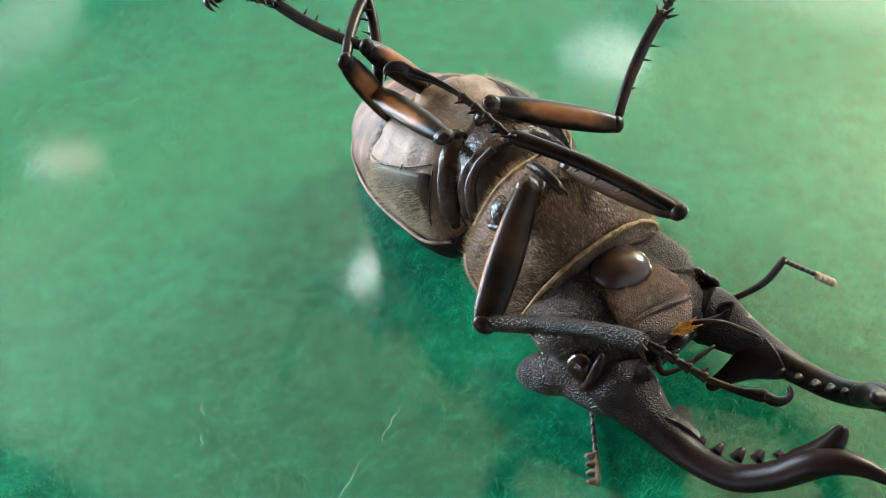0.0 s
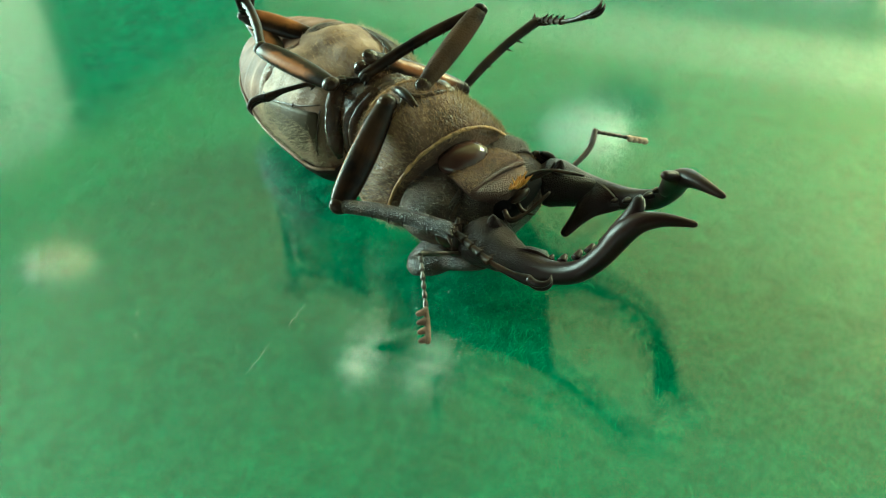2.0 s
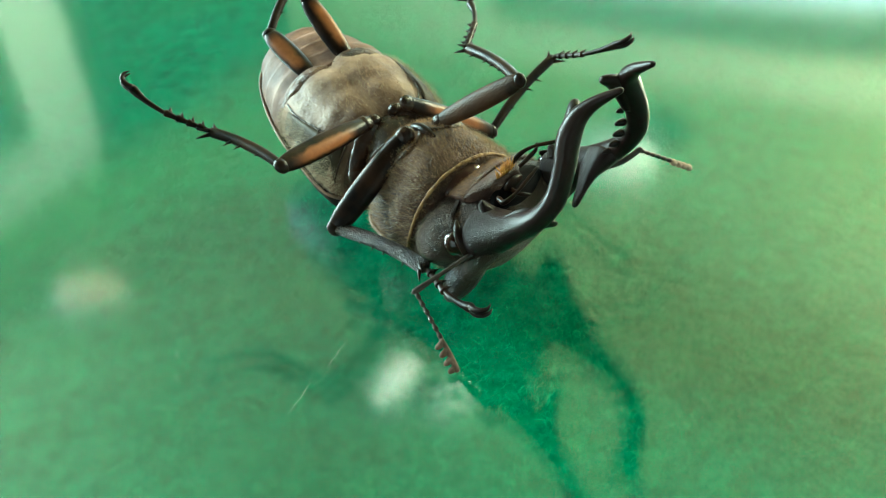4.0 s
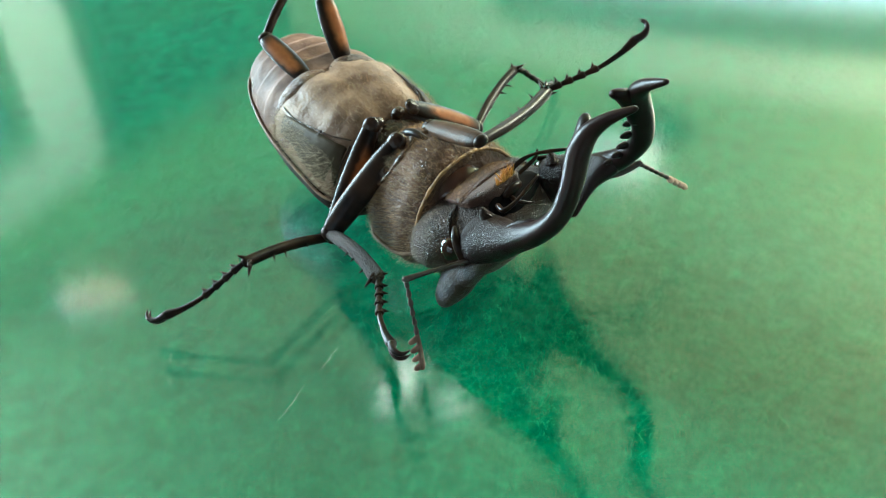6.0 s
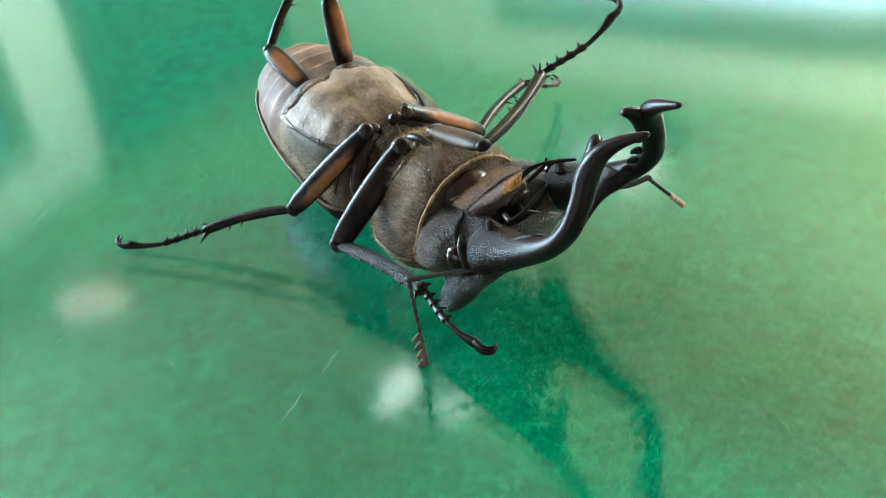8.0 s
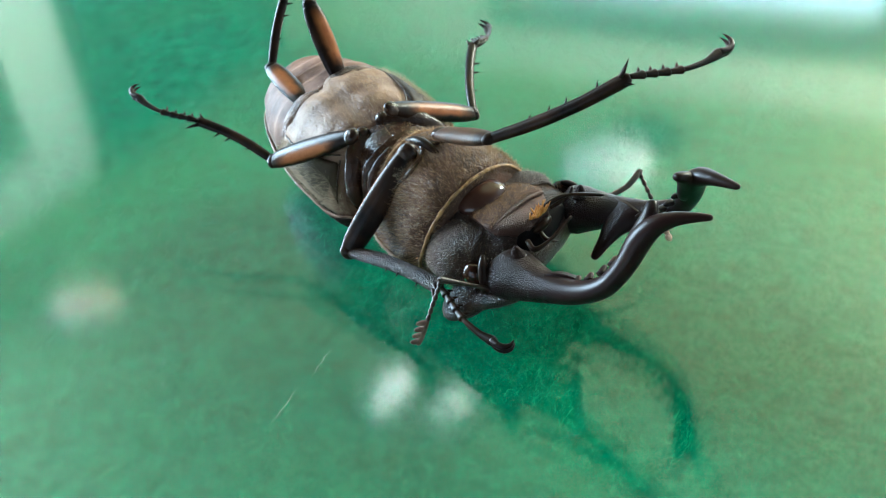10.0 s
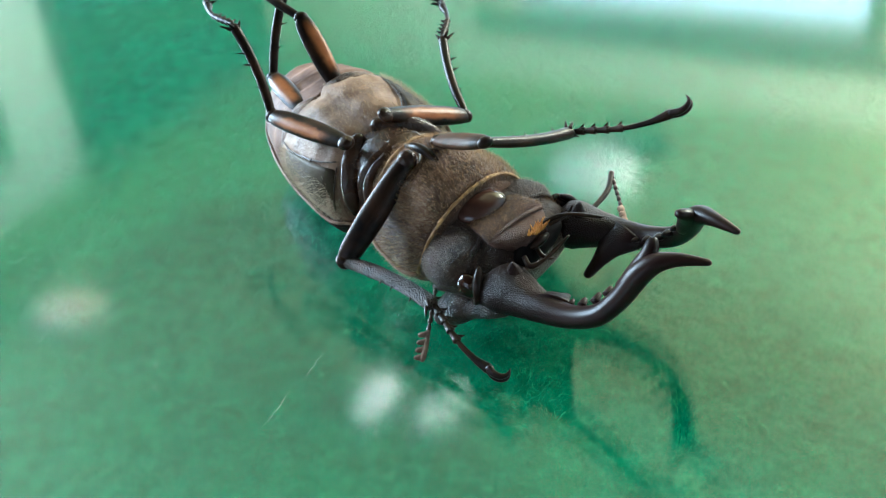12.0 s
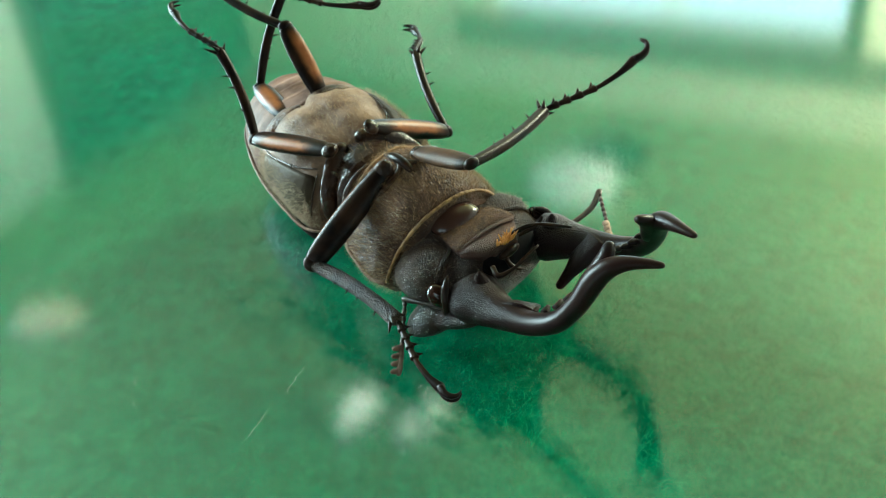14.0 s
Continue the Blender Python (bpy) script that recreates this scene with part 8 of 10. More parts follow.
    walk(legs['near_hind']['femur'], [
        (0, pose(-0.00498, 0.00536, 0.00841, -61.5, -59.7, -151.6)),
        (0.25, pose(-0.00502, 0.00543, 0.00872, -11.4, -39.0, 146.9)),
        (0.5, pose(-0.00512, 0.00558, 0.00922, 0.8, -3.3, 120.5)),
        (0.75, pose(-0.00532, 0.00593, 0.00991, -3.8, 0.8, 122.5)),
        (1, pose(-0.00549, 0.00640, 0.01047, -7.2, 4.9, 124.5)),
        (1.25, pose(-0.00560, 0.00665, 0.01049, -9.4, 2.1, 125.0)),
        (1.5, pose(-0.00575, 0.00686, 0.01042, -10.8, -0.7, 125.4)),
        (1.75, pose(-0.00631, 0.00718, 0.01026, -10.4, -8.4, 120.9)),
        (2, pose(-0.00707, 0.00756, 0.01013, -8.5, -16.1, 116.2)),
        (2.25, pose(-0.00760, 0.00797, 0.01015, -7.3, -18.5, 115.2)),
        (2.5, pose(-0.00805, 0.00839, 0.01025, -6.3, -20.9, 114.1)),
        (2.75, pose(-0.00816, 0.00902, 0.01099, -7.8, -17.1, 118.3)),
        (3, pose(-0.00798, 0.00945, 0.01173, -9.4, -13.2, 122.3)),
        (3.25, pose(-0.00787, 0.00945, 0.01177, -10.1, -15.8, 123.3)),
        (3.5, pose(-0.00778, 0.00940, 0.01176, -10.7, -18.3, 124.4)),
        (3.75, pose(-0.00771, 0.00933, 0.01182, -10.8, -18.3, 124.4)),
        (4, pose(-0.00765, 0.00921, 0.01187, -11.0, -18.3, 124.4)),
        (4.25, pose(-0.00761, 0.00905, 0.01191, -11.0, -18.3, 124.4)),
        (4.5, pose(-0.00757, 0.00886, 0.01196, -11.1, -18.2, 124.4)),
        (4.75, pose(-0.00753, 0.00867, 0.01200, -11.1, -18.2, 124.4)),
        (5, pose(-0.00748, 0.00847, 0.01205, -11.1, -18.1, 124.4)),
        (5.25, pose(-0.00743, 0.00830, 0.01210, -11.2, -18.1, 124.4)),
        (5.5, pose(-0.00736, 0.00815, 0.01216, -11.2, -18.1, 124.4)),
        (5.75, pose(-0.00727, 0.00804, 0.01223, -11.2, -18.1, 124.4)),
        (6, pose(-0.00716, 0.00799, 0.01232, -11.2, -18.1, 124.4)),
        (6.25, pose(-0.00690, 0.00795, 0.01255, -12.0, -19.9, 126.5)),
        (6.5, pose(-0.00664, 0.00793, 0.01279, -12.9, -21.6, 128.5)),
        (6.75, pose(-0.00666, 0.00802, 0.01279, -13.3, -22.5, 129.2)),
        (7, pose(-0.00673, 0.00811, 0.01275, -13.7, -23.4, 129.9)),
        (7.25, pose(-0.00689, 0.00799, 0.01271, -13.3, -23.5, 128.7)),
        (7.5, pose(-0.00704, 0.00778, 0.01263, -12.8, -23.5, 127.6)),
        (7.75, pose(-0.00706, 0.00770, 0.01235, -11.5, -19.4, 124.7)),
        (8, pose(-0.00704, 0.00765, 0.01196, -10.3, -15.3, 121.9)),
        (8.25, pose(-0.00697, 0.00745, 0.01168, -9.8, -14.0, 120.9)),
        (8.5, pose(-0.00692, 0.00730, 0.01146, -9.3, -12.6, 119.9)),
        (8.75, pose(-0.00692, 0.00729, 0.01130, -9.1, -12.5, 119.8)),
        (9, pose(-0.00693, 0.00728, 0.01114, -8.9, -12.1, 119.6)),
        (9.25, pose(-0.00693, 0.00726, 0.01098, -8.7, -11.5, 119.1)),
        (9.5, pose(-0.00694, 0.00725, 0.01082, -8.5, -10.8, 118.6)),
        (9.75, pose(-0.00694, 0.00723, 0.01067, -8.2, -10.1, 118.1)),
        (10, pose(-0.00695, 0.00722, 0.01053, -8.0, -9.3, 117.5)),
        (10.25, pose(-0.00695, 0.00721, 0.01040, -7.7, -8.6, 117.0)),
        (10.5, pose(-0.00695, 0.00720, 0.01030, -7.5, -8.0, 116.6)),
        (10.75, pose(-0.00694, 0.00719, 0.01022, -7.3, -7.6, 116.3)),
        (11, pose(-0.00694, 0.00719, 0.01017, -7.2, -7.5, 116.2)),
        (11.25, pose(-0.00694, 0.00720, 0.01016, -7.1, -6.6, 116.0)),
        (11.5, pose(-0.00693, 0.00720, 0.01017, -7.0, -5.8, 115.8)),
        (11.75, pose(-0.00670, 0.00722, 0.01013, -6.8, -6.3, 115.4)),
        (12, pose(-0.00638, 0.00728, 0.01009, -6.5, -6.7, 114.9)),
        (12.25, pose(-0.00613, 0.00774, 0.01008, -6.5, -5.6, 115.2)),
        (12.5, pose(-0.00599, 0.00817, 0.01009, -6.6, -4.5, 115.5)),
        (12.75, pose(-0.00617, 0.00812, 0.01013, -6.4, -4.6, 114.8)),
        (13, pose(-0.00640, 0.00806, 0.01019, -6.1, -4.7, 114.0)),
        (13.25, pose(-0.00645, 0.00803, 0.01032, -5.8, -5.0, 113.5)),
        (13.5, pose(-0.00644, 0.00801, 0.01045, -5.5, -5.2, 112.9)),
        (13.75, pose(-0.00623, 0.00809, 0.01048, -5.3, -4.3, 112.7)),
        (14, pose(-0.00606, 0.00817, 0.01046, -5.1, -3.3, 112.5)),
    ])
    walk(legs['near_hind']['tibia'], [
        (0, pose(-0.00893, 0.00323, 0.01609, 16.4, -6.5, 78.4)),
        (0.25, pose(-0.01081, 0.00921, 0.01432, 19.8, -40.3, 72.3)),
        (0.5, pose(-0.00963, 0.01323, 0.00972, 40.2, -73.1, 50.8)),
        (0.75, pose(-0.01010, 0.01343, 0.00978, 32.4, -70.9, 59.1)),
        (1, pose(-0.01052, 0.01370, 0.00971, 26.5, -68.4, 65.7)),
        (1.25, pose(-0.01069, 0.01393, 0.01017, 28.2, -64.0, 63.3)),
        (1.5, pose(-0.01090, 0.01411, 0.01052, 28.8, -59.5, 61.6)),
        (1.75, pose(-0.01083, 0.01473, 0.01157, 29.0, -57.7, 60.3)),
        (2, pose(-0.01084, 0.01523, 0.01260, 29.1, -56.0, 59.2)),
        (2.25, pose(-0.01119, 0.01560, 0.01298, 30.1, -52.9, 56.6)),
        (2.5, pose(-0.01144, 0.01597, 0.01343, 30.7, -49.7, 54.4)),
        (2.75, pose(-0.01219, 0.01651, 0.01361, 30.5, -46.4, 53.3)),
        (3, pose(-0.01261, 0.01677, 0.01376, 30.2, -43.1, 52.4)),
        (3.25, pose(-0.01257, 0.01661, 0.01419, 24.5, -32.0, 60.8)),
        (3.5, pose(-0.01255, 0.01637, 0.01455, 21.2, -20.4, 67.3)),
        (3.75, pose(-0.01248, 0.01630, 0.01461, 21.1, -20.5, 67.1)),
        (4, pose(-0.01242, 0.01618, 0.01466, 21.2, -20.8, 66.5)),
        (4.25, pose(-0.01238, 0.01602, 0.01470, 21.5, -21.4, 65.7)),
        (4.5, pose(-0.01234, 0.01584, 0.01474, 21.9, -22.0, 64.7)),
        (4.75, pose(-0.01230, 0.01564, 0.01478, 22.3, -22.7, 63.6)),
        (5, pose(-0.01226, 0.01545, 0.01482, 22.8, -23.3, 62.5)),
        (5.25, pose(-0.01221, 0.01527, 0.01486, 23.2, -23.9, 61.5)),
        (5.5, pose(-0.01214, 0.01512, 0.01492, 23.6, -24.4, 60.7)),
        (5.75, pose(-0.01205, 0.01501, 0.01499, 23.9, -24.8, 60.1)),
        (6, pose(-0.01194, 0.01496, 0.01507, 24.0, -24.9, 59.9)),
        (6.25, pose(-0.01187, 0.01468, 0.01558, 23.6, -21.5, 60.8)),
        (6.5, pose(-0.01179, 0.01440, 0.01607, 23.4, -18.1, 61.6)),
        (6.75, pose(-0.01186, 0.01439, 0.01620, 23.7, -19.8, 60.6)),
        (7, pose(-0.01196, 0.01437, 0.01628, 24.2, -21.5, 59.5)),
        (7.25, pose(-0.01199, 0.01436, 0.01625, 24.4, -22.1, 59.0)),
        (7.5, pose(-0.01202, 0.01425, 0.01617, 24.6, -22.8, 58.5)),
        (7.75, pose(-0.01183, 0.01460, 0.01531, 24.3, -26.5, 59.2)),
        (8, pose(-0.01157, 0.01493, 0.01431, 24.0, -30.3, 60.0)),
        (8.25, pose(-0.01141, 0.01485, 0.01383, 23.5, -32.4, 61.0)),
        (8.5, pose(-0.01125, 0.01482, 0.01341, 23.0, -34.5, 62.1)),
        (8.75, pose(-0.01124, 0.01482, 0.01323, 23.1, -35.1, 62.1)),
        (9, pose(-0.01122, 0.01484, 0.01300, 23.2, -36.5, 62.1)),
        (9.25, pose(-0.01118, 0.01488, 0.01275, 23.3, -38.6, 62.0)),
        (9.5, pose(-0.01112, 0.01492, 0.01249, 23.5, -41.2, 61.9)),
        (9.75, pose(-0.01107, 0.01496, 0.01222, 23.8, -44.0, 61.8)),
        (10, pose(-0.01100, 0.01501, 0.01196, 24.1, -46.9, 61.7)),
        (10.25, pose(-0.01095, 0.01504, 0.01173, 24.5, -49.5, 61.6)),
        (10.5, pose(-0.01089, 0.01507, 0.01154, 24.8, -51.6, 61.6)),
        (10.75, pose(-0.01086, 0.01510, 0.01140, 25.2, -53.0, 61.5)),
        (11, pose(-0.01084, 0.01511, 0.01132, 25.4, -53.6, 61.5)),
        (11.25, pose(-0.01081, 0.01514, 0.01119, 28.0, -56.5, 58.4)),
        (11.5, pose(-0.01078, 0.01517, 0.01107, 31.1, -59.3, 54.8)),
        (11.75, pose(-0.01049, 0.01521, 0.01110, 26.3, -55.7, 60.6)),
        (12, pose(-0.01010, 0.01529, 0.01113, 22.7, -51.8, 65.5)),
        (12.25, pose(-0.00990, 0.01575, 0.01095, 22.5, -50.6, 65.9)),
        (12.5, pose(-0.00981, 0.01617, 0.01078, 22.3, -49.5, 66.3)),
        (12.75, pose(-0.00989, 0.01617, 0.01084, 23.1, -46.7, 65.0)),
        (13, pose(-0.01001, 0.01616, 0.01093, 23.6, -43.8, 63.8)),
        (13.25, pose(-0.00998, 0.01616, 0.01109, 26.0, -49.1, 60.2)),
        (13.5, pose(-0.00989, 0.01617, 0.01126, 29.4, -54.3, 55.7)),
        (13.75, pose(-0.00965, 0.01628, 0.01114, 30.8, -54.5, 53.6)),
        (14, pose(-0.00945, 0.01637, 0.01098, 32.1, -54.6, 51.6)),
    ])
    walk(legs['near_hind']['tarsus'], [
        (0, pose(-0.00673, 0.01397, 0.01734, 19.9, -10.4, 70.7)),
        (0.25, pose(-0.00825, 0.01722, 0.02147, 19.5, -10.2, 72.4)),
        (0.5, pose(-0.00760, 0.01572, 0.02028, 18.8, -10.0, 74.0)),
        (0.75, pose(-0.00825, 0.01653, 0.02021, 18.3, -17.8, 74.7)),
        (1, pose(-0.00885, 0.01740, 0.01997, 17.5, -25.6, 75.4)),
        (1.25, pose(-0.00852, 0.01826, 0.02009, 18.1, -29.2, 73.4)),
        (1.5, pose(-0.00823, 0.01903, 0.02003, 19.0, -32.7, 71.2)),
        (1.75, pose(-0.00791, 0.01984, 0.02090, 20.0, -32.7, 68.9)),
        (2, pose(-0.00768, 0.02053, 0.02175, 21.2, -32.7, 66.6)),
        (2.25, pose(-0.00752, 0.02116, 0.02178, 21.7, -34.1, 65.4)),
        (2.5, pose(-0.00729, 0.02177, 0.02185, 22.3, -35.4, 64.2)),
        (2.75, pose(-0.00764, 0.02261, 0.02160, 24.3, -37.7, 60.5)),
        (3, pose(-0.00769, 0.02315, 0.02131, 26.5, -39.8, 56.7)),
        (3.25, pose(-0.00800, 0.02478, 0.02003, 34.0, -47.7, 44.6)),
        (3.5, pose(-0.00855, 0.02592, 0.01839, 45.0, -54.0, 28.8)),
        (3.75, pose(-0.00845, 0.02582, 0.01847, 44.6, -53.8, 28.4)),
        (4, pose(-0.00831, 0.02564, 0.01858, 44.7, -53.2, 27.5)),
        (4.25, pose(-0.00815, 0.02539, 0.01872, 45.0, -52.3, 26.2)),
        (4.5, pose(-0.00797, 0.02509, 0.01887, 45.3, -51.3, 24.7)),
        (4.75, pose(-0.00778, 0.02477, 0.01903, 45.6, -50.1, 23.2)),
        (5, pose(-0.00758, 0.02444, 0.01919, 45.8, -48.9, 21.7)),
        (5.25, pose(-0.00739, 0.02414, 0.01934, 45.8, -47.8, 20.4)),
        (5.5, pose(-0.00722, 0.02388, 0.01948, 45.6, -46.9, 19.3)),
        (5.75, pose(-0.00705, 0.02370, 0.01961, 45.3, -46.2, 18.7)),
        (6, pose(-0.00692, 0.02362, 0.01971, 44.9, -46.0, 18.4)),
        (6.25, pose(-0.00685, 0.02364, 0.01962, 45.2, -46.7, 17.6)),
        (6.5, pose(-0.00681, 0.02363, 0.01949, 45.6, -47.4, 16.7)),
        (6.75, pose(-0.00676, 0.02344, 0.01994, 45.1, -46.3, 17.0)),
        (7, pose(-0.00675, 0.02322, 0.02033, 44.5, -45.1, 17.3)),
        (7.25, pose(-0.00673, 0.02312, 0.02040, 43.9, -44.9, 17.9)),
        (7.5, pose(-0.00671, 0.02293, 0.02044, 43.4, -44.8, 18.4)),
        (7.75, pose(-0.00678, 0.02308, 0.02024, 44.0, -45.6, 17.6)),
        (8, pose(-0.00681, 0.02319, 0.01987, 44.6, -46.4, 16.7)),
        (8.25, pose(-0.00689, 0.02300, 0.01974, 50.1, -47.4, 7.9)),
        (8.5, pose(-0.00700, 0.02285, 0.01966, 55.1, -47.8, -1.2)),
        (8.75, pose(-0.00702, 0.02281, 0.01957, 54.5, -46.9, -2.3)),
        (9, pose(-0.00706, 0.02268, 0.01957, 54.4, -44.4, -5.1)),
        (9.25, pose(-0.00713, 0.02249, 0.01964, 54.0, -40.6, -8.8)),
        (9.5, pose(-0.00722, 0.02224, 0.01976, 52.7, -35.9, -12.8)),
        (9.75, pose(-0.00732, 0.02196, 0.01989, 50.4, -30.6, -16.6)),
        (10, pose(-0.00743, 0.02165, 0.02002, 47.2, -25.2, -20.0)),
        (10.25, pose(-0.00754, 0.02136, 0.02012, 43.7, -20.2, -22.8)),
        (10.5, pose(-0.00763, 0.02110, 0.02018, 40.2, -16.0, -25.1)),
        (10.75, pose(-0.00769, 0.02093, 0.02021, 37.1, -13.2, -26.5)),
        (11, pose(-0.00770, 0.02086, 0.02020, 34.8, -12.1, -27.0)),
        (11.25, pose(-0.00762, 0.02033, 0.02039, 32.8, -9.4, -27.6)),
        (11.5, pose(-0.00753, 0.01977, 0.02056, 31.2, -6.6, -28.2)),
        (11.75, pose(-0.00743, 0.02064, 0.02022, 30.0, -3.8, -26.9)),
        (12, pose(-0.00727, 0.02150, 0.01981, 29.2, -0.9, -25.6)),
        (12.25, pose(-0.00704, 0.02213, 0.01948, 28.7, 2.1, -24.0)),
        (12.5, pose(-0.00692, 0.02273, 0.01917, 28.5, 5.0, -22.5)),
        (12.75, pose(-0.00668, 0.02303, 0.01886, 28.2, 3.8, -23.4)),
        (13, pose(-0.00649, 0.02330, 0.01857, 28.0, 2.5, -24.3)),
        (13.25, pose(-0.00639, 0.02243, 0.01944, 27.9, 2.9, -24.2)),
        (13.5, pose(-0.00625, 0.02150, 0.02022, 27.8, 3.4, -24.0)),
        (13.75, pose(-0.00585, 0.02144, 0.02012, 27.7, 3.1, -24.6)),
        (14, pose(-0.00548, 0.02138, 0.01998, 27.5, 2.8, -25.3)),
    ])
    walk(legs['far_hind']['femur'], [
        (0, pose(-0.00130, 0.00741, 0.00978, -48.3, -46.4, -155.9)),
        (0.25, pose(-0.00129, 0.00745, 0.01000, -50.3, -44.6, -151.6)),
        (0.5, pose(-0.00132, 0.00757, 0.01034, -51.5, -42.7, -147.6)),
        (0.75, pose(-0.00149, 0.00792, 0.01090, -42.5, -24.0, -160.7)),
        (1, pose(-0.00165, 0.00840, 0.01139, -38.6, -4.5, -170.2)),
        (1.25, pose(-0.00179, 0.00870, 0.01146, -35.9, -3.4, -180.0)),
        (1.5, pose(-0.00199, 0.00895, 0.01148, -33.8, -2.2, 170.3)),
        (1.75, pose(-0.00259, 0.00925, 0.01149, -31.4, -6.6, 160.8)),
        (2, pose(-0.00339, 0.00962, 0.01147, -27.9, -10.7, 151.0)),
        (2.25, pose(-0.00391, 0.01005, 0.01146, -24.0, -12.9, 142.4)),
        (2.5, pose(-0.00434, 0.01048, 0.01149, -19.7, -14.8, 133.7)),
        (2.75, pose(-0.00432, 0.01101, 0.01194, -16.1, -17.2, 127.8)),
        (3, pose(-0.00402, 0.01132, 0.01238, -12.4, -19.5, 121.7)),
        (3.25, pose(-0.00391, 0.01132, 0.01242, -11.7, -26.3, 122.7)),
        (3.5, pose(-0.00382, 0.01127, 0.01243, -11.6, -33.1, 123.9)),
        (3.75, pose(-0.00375, 0.01121, 0.01245, -10.9, -33.4, 123.4)),
        (4, pose(-0.00370, 0.01111, 0.01247, -9.9, -34.1, 122.1)),
        (4.25, pose(-0.00367, 0.01099, 0.01248, -8.6, -35.2, 120.1)),
        (4.5, pose(-0.00364, 0.01085, 0.01248, -7.1, -36.4, 117.6)),
        (4.75, pose(-0.00362, 0.01070, 0.01248, -5.5, -37.7, 114.8)),
        (5, pose(-0.00359, 0.01055, 0.01248, -3.7, -39.0, 111.9)),
        (5.25, pose(-0.00356, 0.01042, 0.01248, -2.1, -40.0, 109.2)),
        (5.5, pose(-0.00350, 0.01030, 0.01249, -0.7, -40.8, 106.9)),
        (5.75, pose(-0.00343, 0.01022, 0.01250, 0.2, -41.4, 105.2)),
        (6, pose(-0.00332, 0.01018, 0.01252, 0.5, -41.6, 104.6)),
        (6.25, pose(-0.00304, 0.01013, 0.01265, 1.3, -38.8, 103.2)),
        (6.5, pose(-0.00279, 0.01011, 0.01279, 2.1, -36.0, 101.9)),
        (6.75, pose(-0.00283, 0.01025, 0.01283, 2.4, -37.5, 101.3)),
        (7, pose(-0.00293, 0.01038, 0.01282, 2.7, -39.0, 100.6)),
        (7.25, pose(-0.00307, 0.01024, 0.01281, 3.2, -41.0, 99.8)),
        (7.5, pose(-0.00319, 0.00997, 0.01279, 3.7, -43.1, 99.0)),
        (7.75, pose(-0.00317, 0.00980, 0.01268, 3.6, -44.8, 99.1)),
        (8, pose(-0.00313, 0.00966, 0.01250, 3.5, -46.5, 99.2)),
        (8.25, pose(-0.00304, 0.00937, 0.01234, 2.7, -45.9, 100.5)),
        (8.5, pose(-0.00298, 0.00918, 0.01223, 1.9, -45.4, 101.7)),
        (8.75, pose(-0.00300, 0.00916, 0.01217, 1.6, -45.7, 102.2)),
        (9, pose(-0.00302, 0.00914, 0.01210, 0.8, -46.4, 103.5)),
        (9.25, pose(-0.00305, 0.00912, 0.01204, -0.4, -47.4, 105.5)),
        (9.5, pose(-0.00309, 0.00910, 0.01198, -2.0, -48.6, 108.0)),
        (9.75, pose(-0.00312, 0.00909, 0.01192, -3.8, -49.8, 110.8)),
        (10, pose(-0.00315, 0.00907, 0.01187, -5.7, -51.0, 113.8)),
        (10.25, pose(-0.00318, 0.00906, 0.01182, -7.5, -52.0, 116.7)),
        (10.5, pose(-0.00320, 0.00905, 0.01178, -9.0, -52.7, 119.2)),
        (10.75, pose(-0.00322, 0.00904, 0.01175, -10.0, -53.2, 120.9)),
        (11, pose(-0.00322, 0.00904, 0.01173, -10.2, -53.4, 121.6)),
        (11.25, pose(-0.00323, 0.00904, 0.01174, -10.2, -51.3, 121.8)),
        (11.5, pose(-0.00322, 0.00904, 0.01176, -10.1, -49.2, 122.0)),
        (11.75, pose(-0.00296, 0.00903, 0.01168, -8.8, -46.3, 120.3)),
        (12, pose(-0.00260, 0.00904, 0.01159, -7.7, -43.3, 118.7)),
        (12.25, pose(-0.00232, 0.00942, 0.01158, -9.1, -43.0, 121.0)),
        (12.5, pose(-0.00216, 0.00980, 0.01158, -10.5, -42.6, 123.2)),
        (12.75, pose(-0.00233, 0.00978, 0.01157, -9.1, -42.6, 121.1)),
        (13, pose(-0.00255, 0.00977, 0.01157, -7.7, -42.7, 119.0)),
        (13.25, pose(-0.00260, 0.00978, 0.01162, -9.4, -45.2, 121.5)),
        (13.5, pose(-0.00257, 0.00979, 0.01166, -11.3, -47.6, 124.4)),
        (13.75, pose(-0.00233, 0.00986, 0.01161, -10.0, -47.5, 122.6)),
        (14, pose(-0.00213, 0.00992, 0.01155, -8.9, -47.5, 120.9)),
    ])
